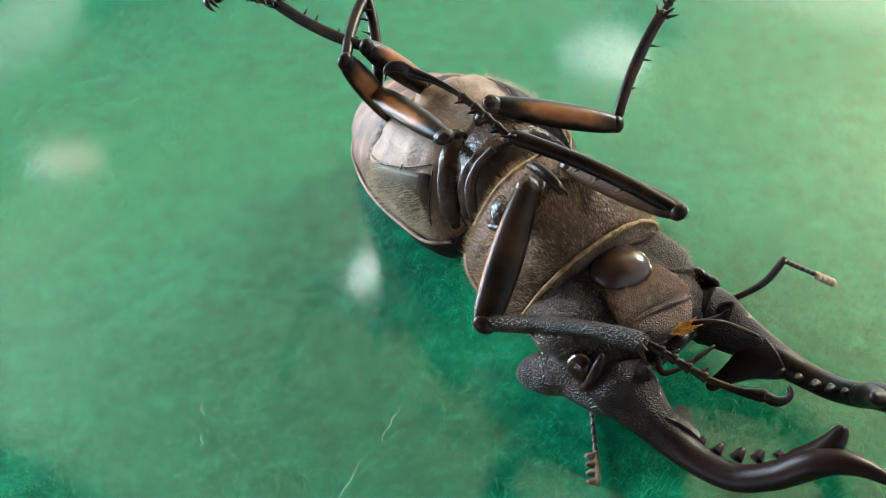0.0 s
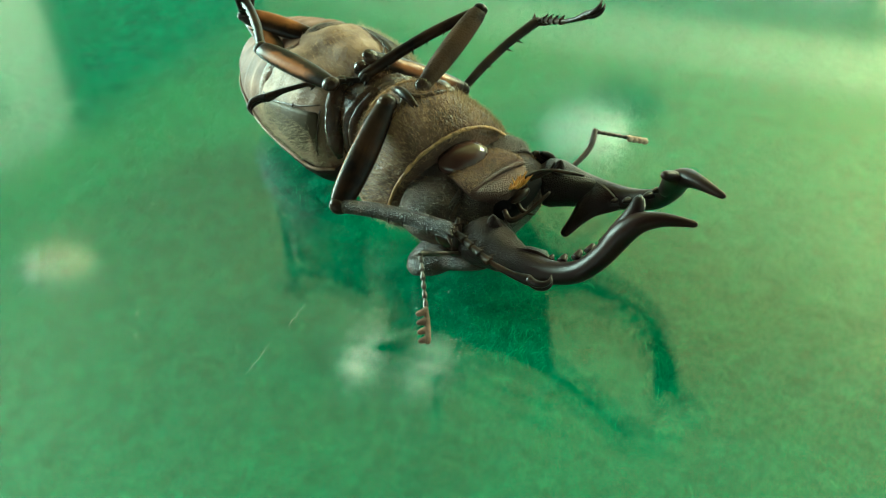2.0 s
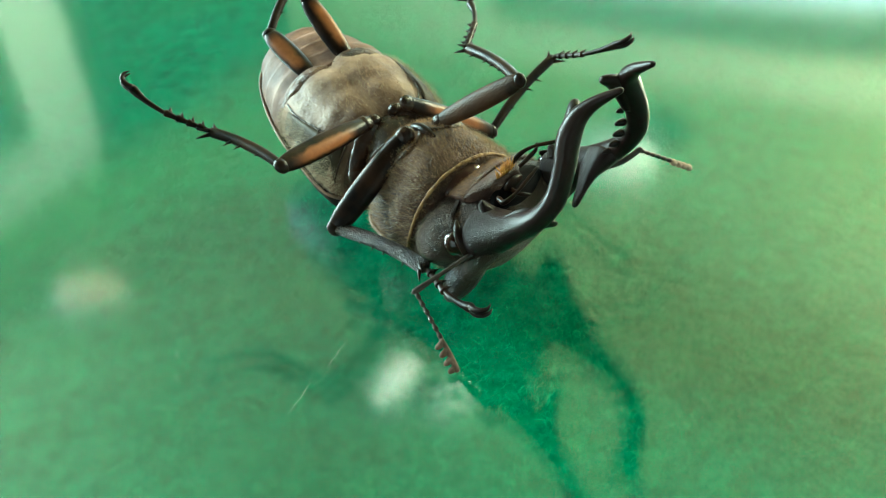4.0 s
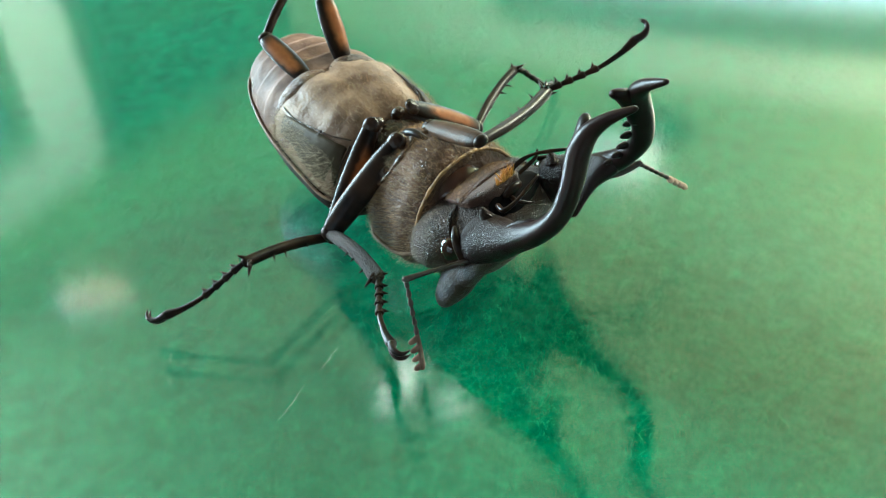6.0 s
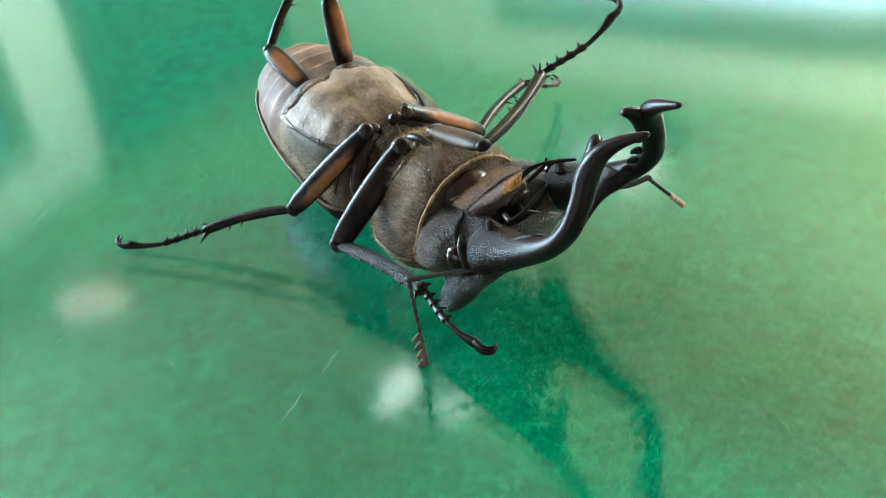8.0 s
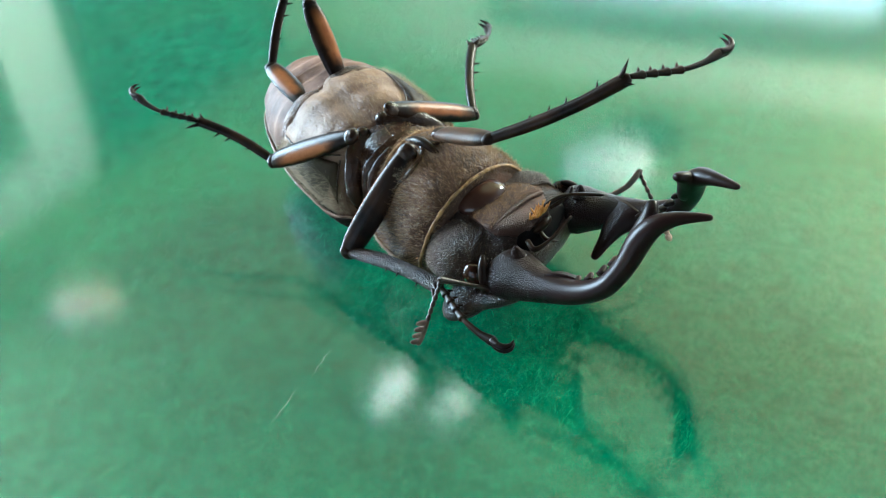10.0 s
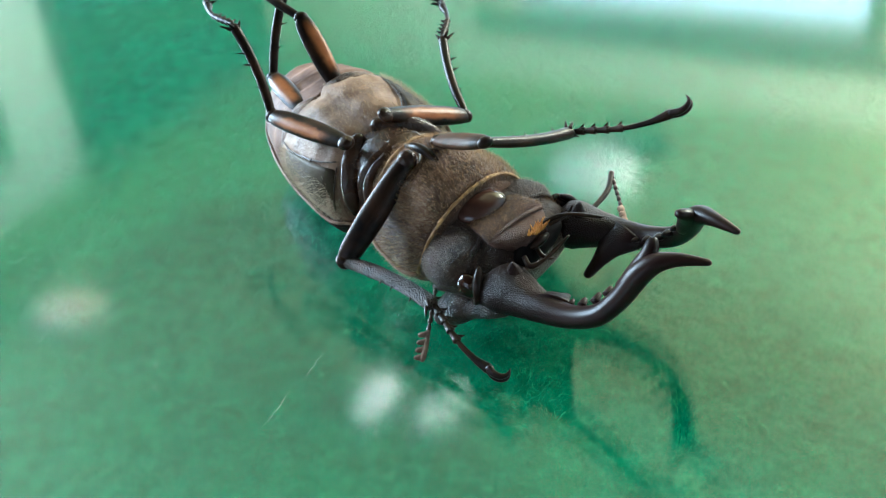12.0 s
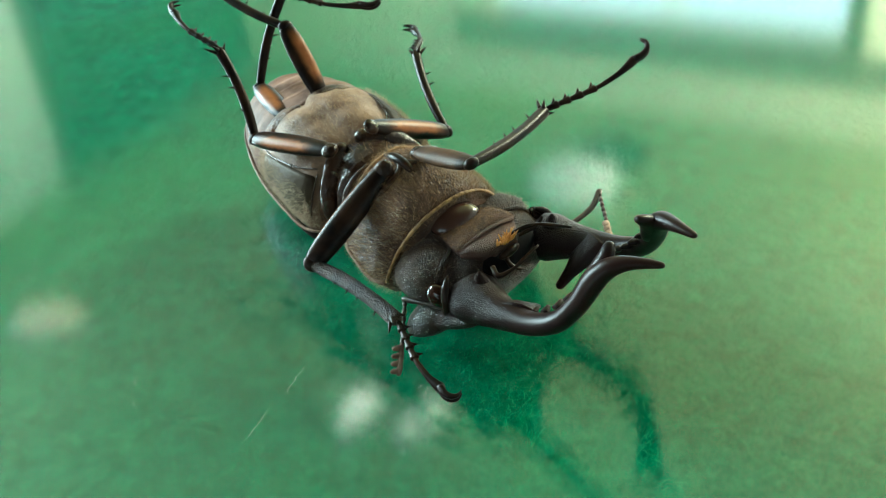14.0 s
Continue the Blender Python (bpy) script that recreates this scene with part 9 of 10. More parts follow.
    walk(legs['far_hind']['tibia'], [
        (0, pose(-0.00705, 0.00484, 0.01640, -19.4, -4.1, 137.0)),
        (0.25, pose(-0.00702, 0.00436, 0.01642, -19.5, -6.6, 137.8)),
        (0.5, pose(-0.00699, 0.00397, 0.01654, -19.6, -9.0, 138.6)),
        (0.75, pose(-0.00937, 0.00516, 0.01462, -23.7, -46.2, 142.9)),
        (1, pose(-0.01062, 0.00685, 0.01212, -58.7, -82.0, 175.1)),
        (1.25, pose(-0.01091, 0.00869, 0.01200, -73.8, -82.1, -169.8)),
        (1.5, pose(-0.01099, 0.01049, 0.01183, -87.9, -81.7, -155.3)),
        (1.75, pose(-0.01116, 0.01224, 0.01253, -111.1, -85.4, -133.5)),
        (2, pose(-0.01124, 0.01396, 0.01317, -178.9, -86.6, -68.4)),
        (2.25, pose(-0.01097, 0.01547, 0.01350, 153.2, -85.7, -43.3)),
        (2.5, pose(-0.01045, 0.01687, 0.01382, 135.6, -84.3, -28.5)),
        (2.75, pose(-0.00966, 0.01790, 0.01465, 84.3, -82.2, 19.5)),
        (3, pose(-0.00854, 0.01865, 0.01543, 61.1, -77.4, 39.2)),
        (3.25, pose(-0.00833, 0.01821, 0.01647, 47.0, -74.2, 50.7)),
        (3.5, pose(-0.00809, 0.01762, 0.01742, 37.6, -70.6, 58.2)),
        (3.75, pose(-0.00795, 0.01758, 0.01748, 35.7, -70.4, 58.6)),
        (4, pose(-0.00772, 0.01752, 0.01760, 33.6, -70.0, 59.8)),
        (4.25, pose(-0.00741, 0.01745, 0.01775, 31.5, -69.3, 61.5)),
        (4.5, pose(-0.00705, 0.01736, 0.01791, 29.4, -68.5, 63.3)),
        (4.75, pose(-0.00665, 0.01726, 0.01807, 27.5, -67.5, 65.2)),
        (5, pose(-0.00625, 0.01714, 0.01823, 25.8, -66.6, 66.9)),
        (5.25, pose(-0.00586, 0.01703, 0.01836, 24.4, -65.7, 68.4)),
        (5.5, pose(-0.00551, 0.01692, 0.01846, 23.4, -65.0, 69.5)),
        (5.75, pose(-0.00523, 0.01684, 0.01854, 22.8, -64.5, 70.3)),
        (6, pose(-0.00504, 0.01679, 0.01859, 22.6, -64.3, 70.5)),
        (6.25, pose(-0.00467, 0.01707, 0.01837, 23.1, -64.8, 70.1)),
        (6.5, pose(-0.00431, 0.01734, 0.01816, 23.5, -65.4, 69.6)),
        (6.75, pose(-0.00425, 0.01736, 0.01839, 25.8, -67.6, 67.1)),
        (7, pose(-0.00423, 0.01736, 0.01858, 28.5, -69.8, 64.2)),
        (7.25, pose(-0.00424, 0.01703, 0.01881, 27.0, -68.6, 65.8)),
        (7.5, pose(-0.00424, 0.01656, 0.01903, 25.7, -67.4, 67.3)),
        (7.75, pose(-0.00420, 0.01620, 0.01911, 20.6, -62.3, 73.0)),
        (8, pose(-0.00414, 0.01587, 0.01912, 17.2, -57.1, 77.0)),
        (8.25, pose(-0.00419, 0.01562, 0.01891, 15.2, -54.8, 79.5)),
        (8.5, pose(-0.00429, 0.01546, 0.01874, 13.6, -52.4, 81.8)),
        (8.75, pose(-0.00435, 0.01540, 0.01870, 12.7, -51.7, 83.2)),
        (9, pose(-0.00450, 0.01527, 0.01872, 10.3, -49.5, 86.7)),
        (9.25, pose(-0.00470, 0.01508, 0.01877, 7.3, -46.2, 91.3)),
        (9.5, pose(-0.00495, 0.01485, 0.01883, 4.4, -41.9, 96.1)),
        (9.75, pose(-0.00522, 0.01460, 0.01890, 1.8, -37.1, 100.7)),
        (10, pose(-0.00548, 0.01433, 0.01897, -0.3, -32.1, 104.8)),
        (10.25, pose(-0.00571, 0.01408, 0.01902, -1.9, -27.4, 108.1)),
        (10.5, pose(-0.00590, 0.01388, 0.01905, -3.1, -23.4, 110.7)),
        (10.75, pose(-0.00603, 0.01373, 0.01907, -3.9, -20.7, 112.3)),
        (11, pose(-0.00607, 0.01368, 0.01906, -4.3, -19.7, 112.9)),
        (11.25, pose(-0.00624, 0.01389, 0.01887, -5.2, -19.3, 114.9)),
        (11.5, pose(-0.00638, 0.01410, 0.01868, -6.2, -18.9, 116.9)),
        (11.75, pose(-0.00615, 0.01449, 0.01828, -9.1, -18.6, 123.1)),
        (12, pose(-0.00579, 0.01487, 0.01786, -12.1, -18.2, 129.3)),
        (12.25, pose(-0.00576, 0.01516, 0.01780, -14.6, -16.1, 133.8)),
        (12.5, pose(-0.00584, 0.01544, 0.01776, -17.0, -13.9, 138.2)),
        (12.75, pose(-0.00580, 0.01554, 0.01776, -17.3, -13.4, 137.0)),
        (13, pose(-0.00580, 0.01564, 0.01776, -17.3, -12.9, 135.9)),
        (13.25, pose(-0.00597, 0.01527, 0.01809, -17.4, -12.9, 135.8)),
        (13.5, pose(-0.00605, 0.01488, 0.01841, -17.5, -13.0, 135.8)),
        (13.75, pose(-0.00566, 0.01506, 0.01835, -17.5, -13.0, 135.5)),
        (14, pose(-0.00530, 0.01522, 0.01828, -17.4, -13.0, 135.2)),
    ])
    walk(legs['far_hind']['tarsus'], [
        (0, pose(-0.01537, 0.01259, 0.01721, -35.1, -26.6, -116.8)),
        (0.25, pose(-0.01541, 0.01196, 0.01772, -35.5, -25.1, -112.8)),
        (0.5, pose(-0.01544, 0.01141, 0.01833, -34.8, -23.5, -108.9)),
        (0.75, pose(-0.01566, 0.00992, 0.02285, -12.4, -39.3, -173.8)),
        (1, pose(-0.01220, 0.00699, 0.02340, 11.7, -17.6, 125.5)),
        (1.25, pose(-0.01245, 0.00842, 0.02329, 4.7, -23.3, 120.2)),
        (1.5, pose(-0.01249, 0.00980, 0.02311, 2.2, -28.7, 114.4)),
        (1.75, pose(-0.01179, 0.01158, 0.02389, -0.8, -30.2, 114.5)),
        (2, pose(-0.01099, 0.01333, 0.02455, -2.7, -31.8, 114.6)),
        (2.25, pose(-0.01035, 0.01489, 0.02487, 2.4, -34.2, 103.3)),
        (2.5, pose(-0.00946, 0.01633, 0.02517, 8.5, -35.5, 91.5)),
        (2.75, pose(-0.00820, 0.01842, 0.02594, 12.4, -35.4, 84.1)),
        (3, pose(-0.00663, 0.02022, 0.02655, 16.3, -34.9, 76.8)),
        (3.25, pose(-0.00637, 0.02062, 0.02744, 16.6, -37.4, 75.9)),
        (3.5, pose(-0.00609, 0.02084, 0.02817, 17.2, -40.0, 74.8)),
        (3.75, pose(-0.00596, 0.02084, 0.02822, 17.2, -39.9, 74.7)),
        (4, pose(-0.00575, 0.02090, 0.02831, 17.3, -39.5, 74.4)),
        (4.25, pose(-0.00548, 0.02099, 0.02841, 17.5, -38.9, 74.1)),
        (4.5, pose(-0.00517, 0.02110, 0.02851, 17.7, -38.2, 73.6)),
        (4.75, pose(-0.00482, 0.02121, 0.02861, 17.9, -37.5, 73.1)),
        (5, pose(-0.00447, 0.02131, 0.02869, 18.2, -36.7, 72.6)),
        (5.25, pose(-0.00413, 0.02139, 0.02875, 18.3, -36.0, 72.2)),
        (5.5, pose(-0.00382, 0.02144, 0.02879, 18.5, -35.5, 71.8)),
        (5.75, pose(-0.00357, 0.02146, 0.02883, 18.6, -35.1, 71.6)),
        (6, pose(-0.00340, 0.02146, 0.02886, 18.6, -34.9, 71.5)),
        (6.25, pose(-0.00302, 0.02162, 0.02869, 18.5, -37.0, 71.7)),
        (6.5, pose(-0.00266, 0.02179, 0.02853, 18.5, -39.2, 71.9)),
        (6.75, pose(-0.00256, 0.02136, 0.02893, 18.8, -37.1, 71.2)),
        (7, pose(-0.00252, 0.02090, 0.02927, 19.1, -35.0, 70.6)),
        (7.25, pose(-0.00254, 0.02082, 0.02942, 18.4, -32.7, 71.8)),
        (7.5, pose(-0.00255, 0.02060, 0.02955, 17.8, -30.4, 73.0)),
        (7.75, pose(-0.00265, 0.02126, 0.02921, 18.3, -33.0, 71.9)),
        (8, pose(-0.00274, 0.02190, 0.02870, 18.9, -35.6, 70.8)),
        (8.25, pose(-0.00300, 0.02208, 0.02823, 18.4, -35.7, 71.8)),
        (8.5, pose(-0.00330, 0.02234, 0.02777, 17.8, -35.9, 72.9)),
        (8.75, pose(-0.00351, 0.02242, 0.02764, 16.5, -36.0, 75.2)),
        (9, pose(-0.00407, 0.02266, 0.02739, 13.1, -36.1, 81.4)),
        (9.25, pose(-0.00488, 0.02297, 0.02699, 7.9, -35.8, 90.5)),
        (9.5, pose(-0.00586, 0.02329, 0.02645, 1.8, -34.4, 101.3)),
        (9.75, pose(-0.00691, 0.02353, 0.02577, -4.4, -31.9, 112.6)),
        (10, pose(-0.00794, 0.02367, 0.02502, -10.0, -28.5, 123.2)),
        (10.25, pose(-0.00886, 0.02371, 0.02425, -14.6, -24.7, 132.2)),
        (10.5, pose(-0.00959, 0.02366, 0.02358, -18.0, -21.1, 139.3)),
        (10.75, pose(-0.01007, 0.02359, 0.02310, -20.2, -18.5, 143.8)),
        (11, pose(-0.01025, 0.02356, 0.02291, -21.2, -17.6, 145.5)),
        (11.25, pose(-0.01076, 0.02365, 0.02264, -21.6, -17.6, 145.7)),
        (11.5, pose(-0.01126, 0.02372, 0.02236, -21.8, -17.6, 145.8)),
        (11.75, pose(-0.01204, 0.02354, 0.02193, -22.0, -17.4, 146.1)),
        (12, pose(-0.01265, 0.02324, 0.02142, -22.2, -17.1, 146.3)),
        (12.25, pose(-0.01334, 0.02306, 0.02096, -22.3, -16.9, 146.5)),
        (12.5, pose(-0.01408, 0.02282, 0.02049, -22.5, -16.6, 146.7)),
        (12.75, pose(-0.01391, 0.02310, 0.02040, -22.5, -17.0, 146.7)),
        (13, pose(-0.01378, 0.02338, 0.02030, -22.5, -17.3, 146.7)),
        (13.25, pose(-0.01393, 0.02301, 0.02065, -22.5, -17.3, 146.6)),
        (13.5, pose(-0.01401, 0.02263, 0.02098, -22.5, -17.4, 146.6)),
        (13.75, pose(-0.01358, 0.02284, 0.02092, -22.4, -17.2, 146.3)),
        (14, pose(-0.01319, 0.02304, 0.02085, -22.3, -17.0, 146.0)),
    ])
    walk(antennae['near']['scape'], [
        (0, pose(0.00861, -0.02522, 0.00382, 79.8, 55.1, 81.8)),
        (0.25, pose(0.00843, -0.02505, 0.00349, -167.4, 55.7, 172.5)),
        (0.5, pose(0.00816, -0.02476, 0.00317, -98.9, 17.0, -150.7)),
        (0.75, pose(0.00803, -0.02445, 0.00331, -75.6, -6.4, -131.2)),
        (1, pose(0.00807, -0.02402, 0.00345, -72.2, -29.1, -109.9)),
        (1.25, pose(0.00830, -0.02361, 0.00342, -59.5, -25.5, -113.5)),
        (1.5, pose(0.00853, -0.02324, 0.00339, -49.9, -21.8, -116.8)),
        (1.75, pose(0.00876, -0.02303, 0.00356, -43.4, -27.0, -125.7)),
        (2, pose(0.00885, -0.02281, 0.00409, -39.7, -31.6, -135.3)),
        (2.25, pose(0.00829, -0.02228, 0.00527, -36.3, -15.3, -144.5)),
        (2.5, pose(0.00744, -0.02158, 0.00648, -35.2, 1.2, -152.3)),
        (2.75, pose(0.00687, -0.02089, 0.00703, -34.4, 10.6, -148.5)),
        (3, pose(0.00659, -0.02044, 0.00721, -33.3, 20.0, -144.5)),
        (3.25, pose(0.00662, -0.02036, 0.00720, -35.0, 20.0, -151.6)),
        (3.5, pose(0.00665, -0.02033, 0.00719, -36.6, 19.7, -158.7)),
        (3.75, pose(0.00668, -0.02036, 0.00717, -36.2, 19.0, -158.7)),
        (4, pose(0.00672, -0.02042, 0.00716, -35.8, 17.3, -158.8)),
        (4.25, pose(0.00677, -0.02051, 0.00715, -35.6, 14.7, -158.8)),
        (4.5, pose(0.00683, -0.02063, 0.00715, -35.3, 11.5, -159.0)),
        (4.75, pose(0.00688, -0.02077, 0.00716, -35.1, 8.1, -159.1)),
        (5, pose(0.00694, -0.02092, 0.00717, -35.0, 4.7, -159.2)),
        (5.25, pose(0.00699, -0.02109, 0.00720, -34.9, 1.6, -159.3)),
        (5.5, pose(0.00703, -0.02126, 0.00724, -34.8, -1.0, -159.4)),
        (5.75, pose(0.00706, -0.02144, 0.00730, -34.8, -2.8, -159.5)),
        (6, pose(0.00708, -0.02161, 0.00738, -34.8, -3.4, -159.5)),
        (6.25, pose(0.00649, -0.02178, 0.00813, -34.6, -0.1, -164.9)),
        (6.5, pose(0.00568, -0.02176, 0.00887, -34.7, 3.2, -170.4)),
        (6.75, pose(0.00529, -0.02168, 0.00906, -34.8, 2.2, -171.3)),
        (7, pose(0.00506, -0.02164, 0.00916, -34.7, 1.2, -172.2)),
        (7.25, pose(0.00522, -0.02168, 0.00902, -34.7, -0.4, -171.4)),
        (7.5, pose(0.00558, -0.02181, 0.00869, -34.7, -2.1, -170.5)),
        (7.75, pose(0.00643, -0.02211, 0.00802, -34.8, -5.2, -168.0)),
        (8, pose(0.00746, -0.02237, 0.00721, -35.1, -8.2, -165.5)),
        (8.25, pose(0.00826, -0.02256, 0.00657, -36.5, -17.9, -159.8)),
        (8.5, pose(0.00877, -0.02270, 0.00609, -39.3, -27.4, -153.5)),
        (8.75, pose(0.00893, -0.02275, 0.00584, -39.4, -27.7, -153.4)),
        (9, pose(0.00906, -0.02280, 0.00561, -39.8, -28.7, -153.1)),
        (9.25, pose(0.00916, -0.02284, 0.00540, -40.2, -30.1, -152.7)),
        (9.5, pose(0.00925, -0.02287, 0.00521, -40.8, -31.8, -152.2)),
        (9.75, pose(0.00931, -0.02290, 0.00504, -41.5, -33.6, -151.6)),
        (10, pose(0.00936, -0.02292, 0.00487, -42.4, -35.5, -151.0)),
        (10.25, pose(0.00939, -0.02293, 0.00472, -43.2, -37.2, -150.4)),
        (10.5, pose(0.00942, -0.02294, 0.00457, -44.0, -38.6, -149.9)),
        (10.75, pose(0.00943, -0.02294, 0.00441, -44.7, -39.5, -149.6)),
        (11, pose(0.00944, -0.02294, 0.00425, -45.2, -39.9, -149.5)),
        (11.25, pose(0.00947, -0.02284, 0.00405, -44.3, -39.8, -151.7)),
        (11.5, pose(0.00949, -0.02272, 0.00389, -43.5, -39.7, -154.0)),
        (11.75, pose(0.00943, -0.02267, 0.00384, -20.4, -19.7, 164.3)),
        (12, pose(0.00939, -0.02261, 0.00379, -12.9, 7.4, 133.2)),
        (12.25, pose(0.00949, -0.02251, 0.00364, -14.5, 5.0, 128.7)),
        (12.5, pose(0.00958, -0.02239, 0.00349, -14.2, 2.6, 124.2)),
        (12.75, pose(0.00939, -0.02230, 0.00352, -14.7, 5.8, 127.4)),
        (13, pose(0.00915, -0.02224, 0.00358, -15.7, 9.0, 130.6)),
        (13.25, pose(0.00901, -0.02223, 0.00377, -16.8, 9.0, 132.2)),
        (13.5, pose(0.00885, -0.02221, 0.00396, -17.9, 9.0, 133.8)),
        (13.75, pose(0.00863, -0.02204, 0.00400, -18.8, 9.2, 134.3)),
        (14, pose(0.00847, -0.02187, 0.00401, -19.6, 9.4, 134.8)),
    ])
    walk(antennae['near']['flagellum'], [
        (0, pose(0.00912, -0.02167, -0.00133, -14.0, -2.7, -95.0)),
        (0.25, pose(0.00492, -0.02459, -0.00170, -9.9, -6.3, -76.4)),
        (0.5, pose(0.00292, -0.02770, 0.00133, -3.4, -9.2, -57.5)),
        (0.75, pose(0.00392, -0.02914, 0.00401, -0.4, -1.0, -75.0)),
        (1, pose(0.00620, -0.02918, 0.00650, -4.2, 7.3, -92.4)),
        (1.25, pose(0.00604, -0.02881, 0.00612, -6.7, 8.4, -92.1)),
        (1.5, pose(0.00590, -0.02845, 0.00572, -8.1, 9.5, -91.8)),
        (1.75, pose(0.00550, -0.02758, 0.00641, -8.8, 16.6, -91.4)),
        (2, pose(0.00505, -0.02657, 0.00737, -8.9, 23.7, -90.9)),
        (2.25, pose(0.00336, -0.02580, 0.00693, -5.0, 24.3, -82.3)),
        (2.5, pose(0.00189, -0.02449, 0.00636, -0.6, 24.5, -73.6)),
        (2.75, pose(0.00161, -0.02411, 0.00588, 4.4, 23.7, -64.2)),
        (3, pose(0.00179, -0.02387, 0.00506, 9.4, 22.4, -54.8)),
        (3.25, pose(0.00143, -0.02317, 0.00505, 7.7, 22.6, -60.4)),
        (3.5, pose(0.00114, -0.02249, 0.00507, 5.4, 22.6, -65.9)),
        (3.75, pose(0.00115, -0.02252, 0.00513, 5.2, 23.9, -66.1)),
        (4, pose(0.00114, -0.02259, 0.00530, 4.9, 27.6, -66.5)),
        (4.25, pose(0.00111, -0.02270, 0.00557, 4.5, 33.0, -67.2)),
        (4.5, pose(0.00109, -0.02284, 0.00590, 3.9, 39.6, -68.2)),
        (4.75, pose(0.00108, -0.02299, 0.00627, 3.1, 46.7, -69.5)),
        (5, pose(0.00109, -0.02314, 0.00666, 2.0, 53.9, -71.2)),
        (5.25, pose(0.00112, -0.02331, 0.00703, 0.5, 60.4, -73.3)),
        (5.5, pose(0.00115, -0.02347, 0.00735, -1.4, 65.7, -75.9)),
        (5.75, pose(0.00119, -0.02364, 0.00760, -3.2, 69.3, -78.3)),
        (6, pose(0.00121, -0.02380, 0.00776, -3.9, 70.6, -79.4)),
        (6.25, pose(0.00043, -0.02341, 0.00814, 30.0, 72.9, -40.6)),
        (6.5, pose(-0.00049, -0.02281, 0.00852, 56.2, 67.8, -7.1)),
        (6.75, pose(-0.00091, -0.02263, 0.00882, 57.1, 70.3, -2.9)),
        (7, pose(-0.00116, -0.02249, 0.00902, 60.5, 72.7, 2.4)),
        (7.25, pose(-0.00099, -0.02263, 0.00906, 63.2, 70.9, 7.3)),
        (7.5, pose(-0.00061, -0.02284, 0.00892, 64.9, 69.1, 11.4)),
        (7.75, pose(0.00032, -0.02340, 0.00859, 39.4, 77.0, -17.5)),
        (8, pose(0.00144, -0.02392, 0.00810, -8.0, 77.6, -71.1)),
        (8.25, pose(0.00265, -0.02462, 0.00849, -2.0, 80.3, -68.4)),
        (8.5, pose(0.00378, -0.02519, 0.00898, 4.8, 82.8, -63.6)),
        (8.75, pose(0.00396, -0.02524, 0.00876, 1.5, 83.9, -68.7)),
        (9, pose(0.00415, -0.02529, 0.00862, -23.3, 86.2, -95.3)),
        (9.25, pose(0.00434, -0.02533, 0.00855, -92.9, 85.7, -167.5)),
        (9.5, pose(0.00453, -0.02536, 0.00852, -118.2, 80.9, 163.6)),
        (9.75, pose(0.00471, -0.02538, 0.00851, -122.1, 74.8, 155.1)),
        (10, pose(0.00489, -0.02539, 0.00852, -119.9, 68.7, 151.4)),
        (10.25, pose(0.00504, -0.02540, 0.00851, -114.9, 63.0, 149.4)),
        (10.5, pose(0.00517, -0.02540, 0.00848, -108.3, 58.2, 148.3)),
        (10.75, pose(0.00526, -0.02539, 0.00841, -101.2, 55.0, 147.7)),
        (11, pose(0.00529, -0.02538, 0.00828, -94.7, 53.9, 147.5)),
        (11.25, pose(0.00522, -0.02513, 0.00806, -76.8, 65.8, 167.8)),
        (11.5, pose(0.00515, -0.02484, 0.00790, -42.9, 71.8, -151.2)),
        (11.75, pose(0.00374, -0.02107, 0.00595, -14.7, 45.8, -115.3)),
        (12, pose(0.00513, -0.01807, 0.00298, -11.3, 16.3, -104.3)),
        (12.25, pose(0.00558, -0.01763, 0.00309, -14.5, 16.8, -107.0)),
        (12.5, pose(0.00605, -0.01721, 0.00321, -17.0, 17.2, -109.8)),
        (12.75, pose(0.00559, -0.01733, 0.00289, -17.1, 16.6, -107.4)),
        (13, pose(0.00511, -0.01753, 0.00260, -16.8, 16.0, -105.1)),
        (13.25, pose(0.00484, -0.01764, 0.00279, -17.0, 16.9, -105.2)),
        (13.5, pose(0.00456, -0.01774, 0.00298, -17.2, 17.7, -105.3)),
        (13.75, pose(0.00430, -0.01760, 0.00300, -16.0, 17.5, -102.3)),
        (14, pose(0.00411, -0.01747, 0.00298, -14.7, 17.2, -99.2)),
    ])
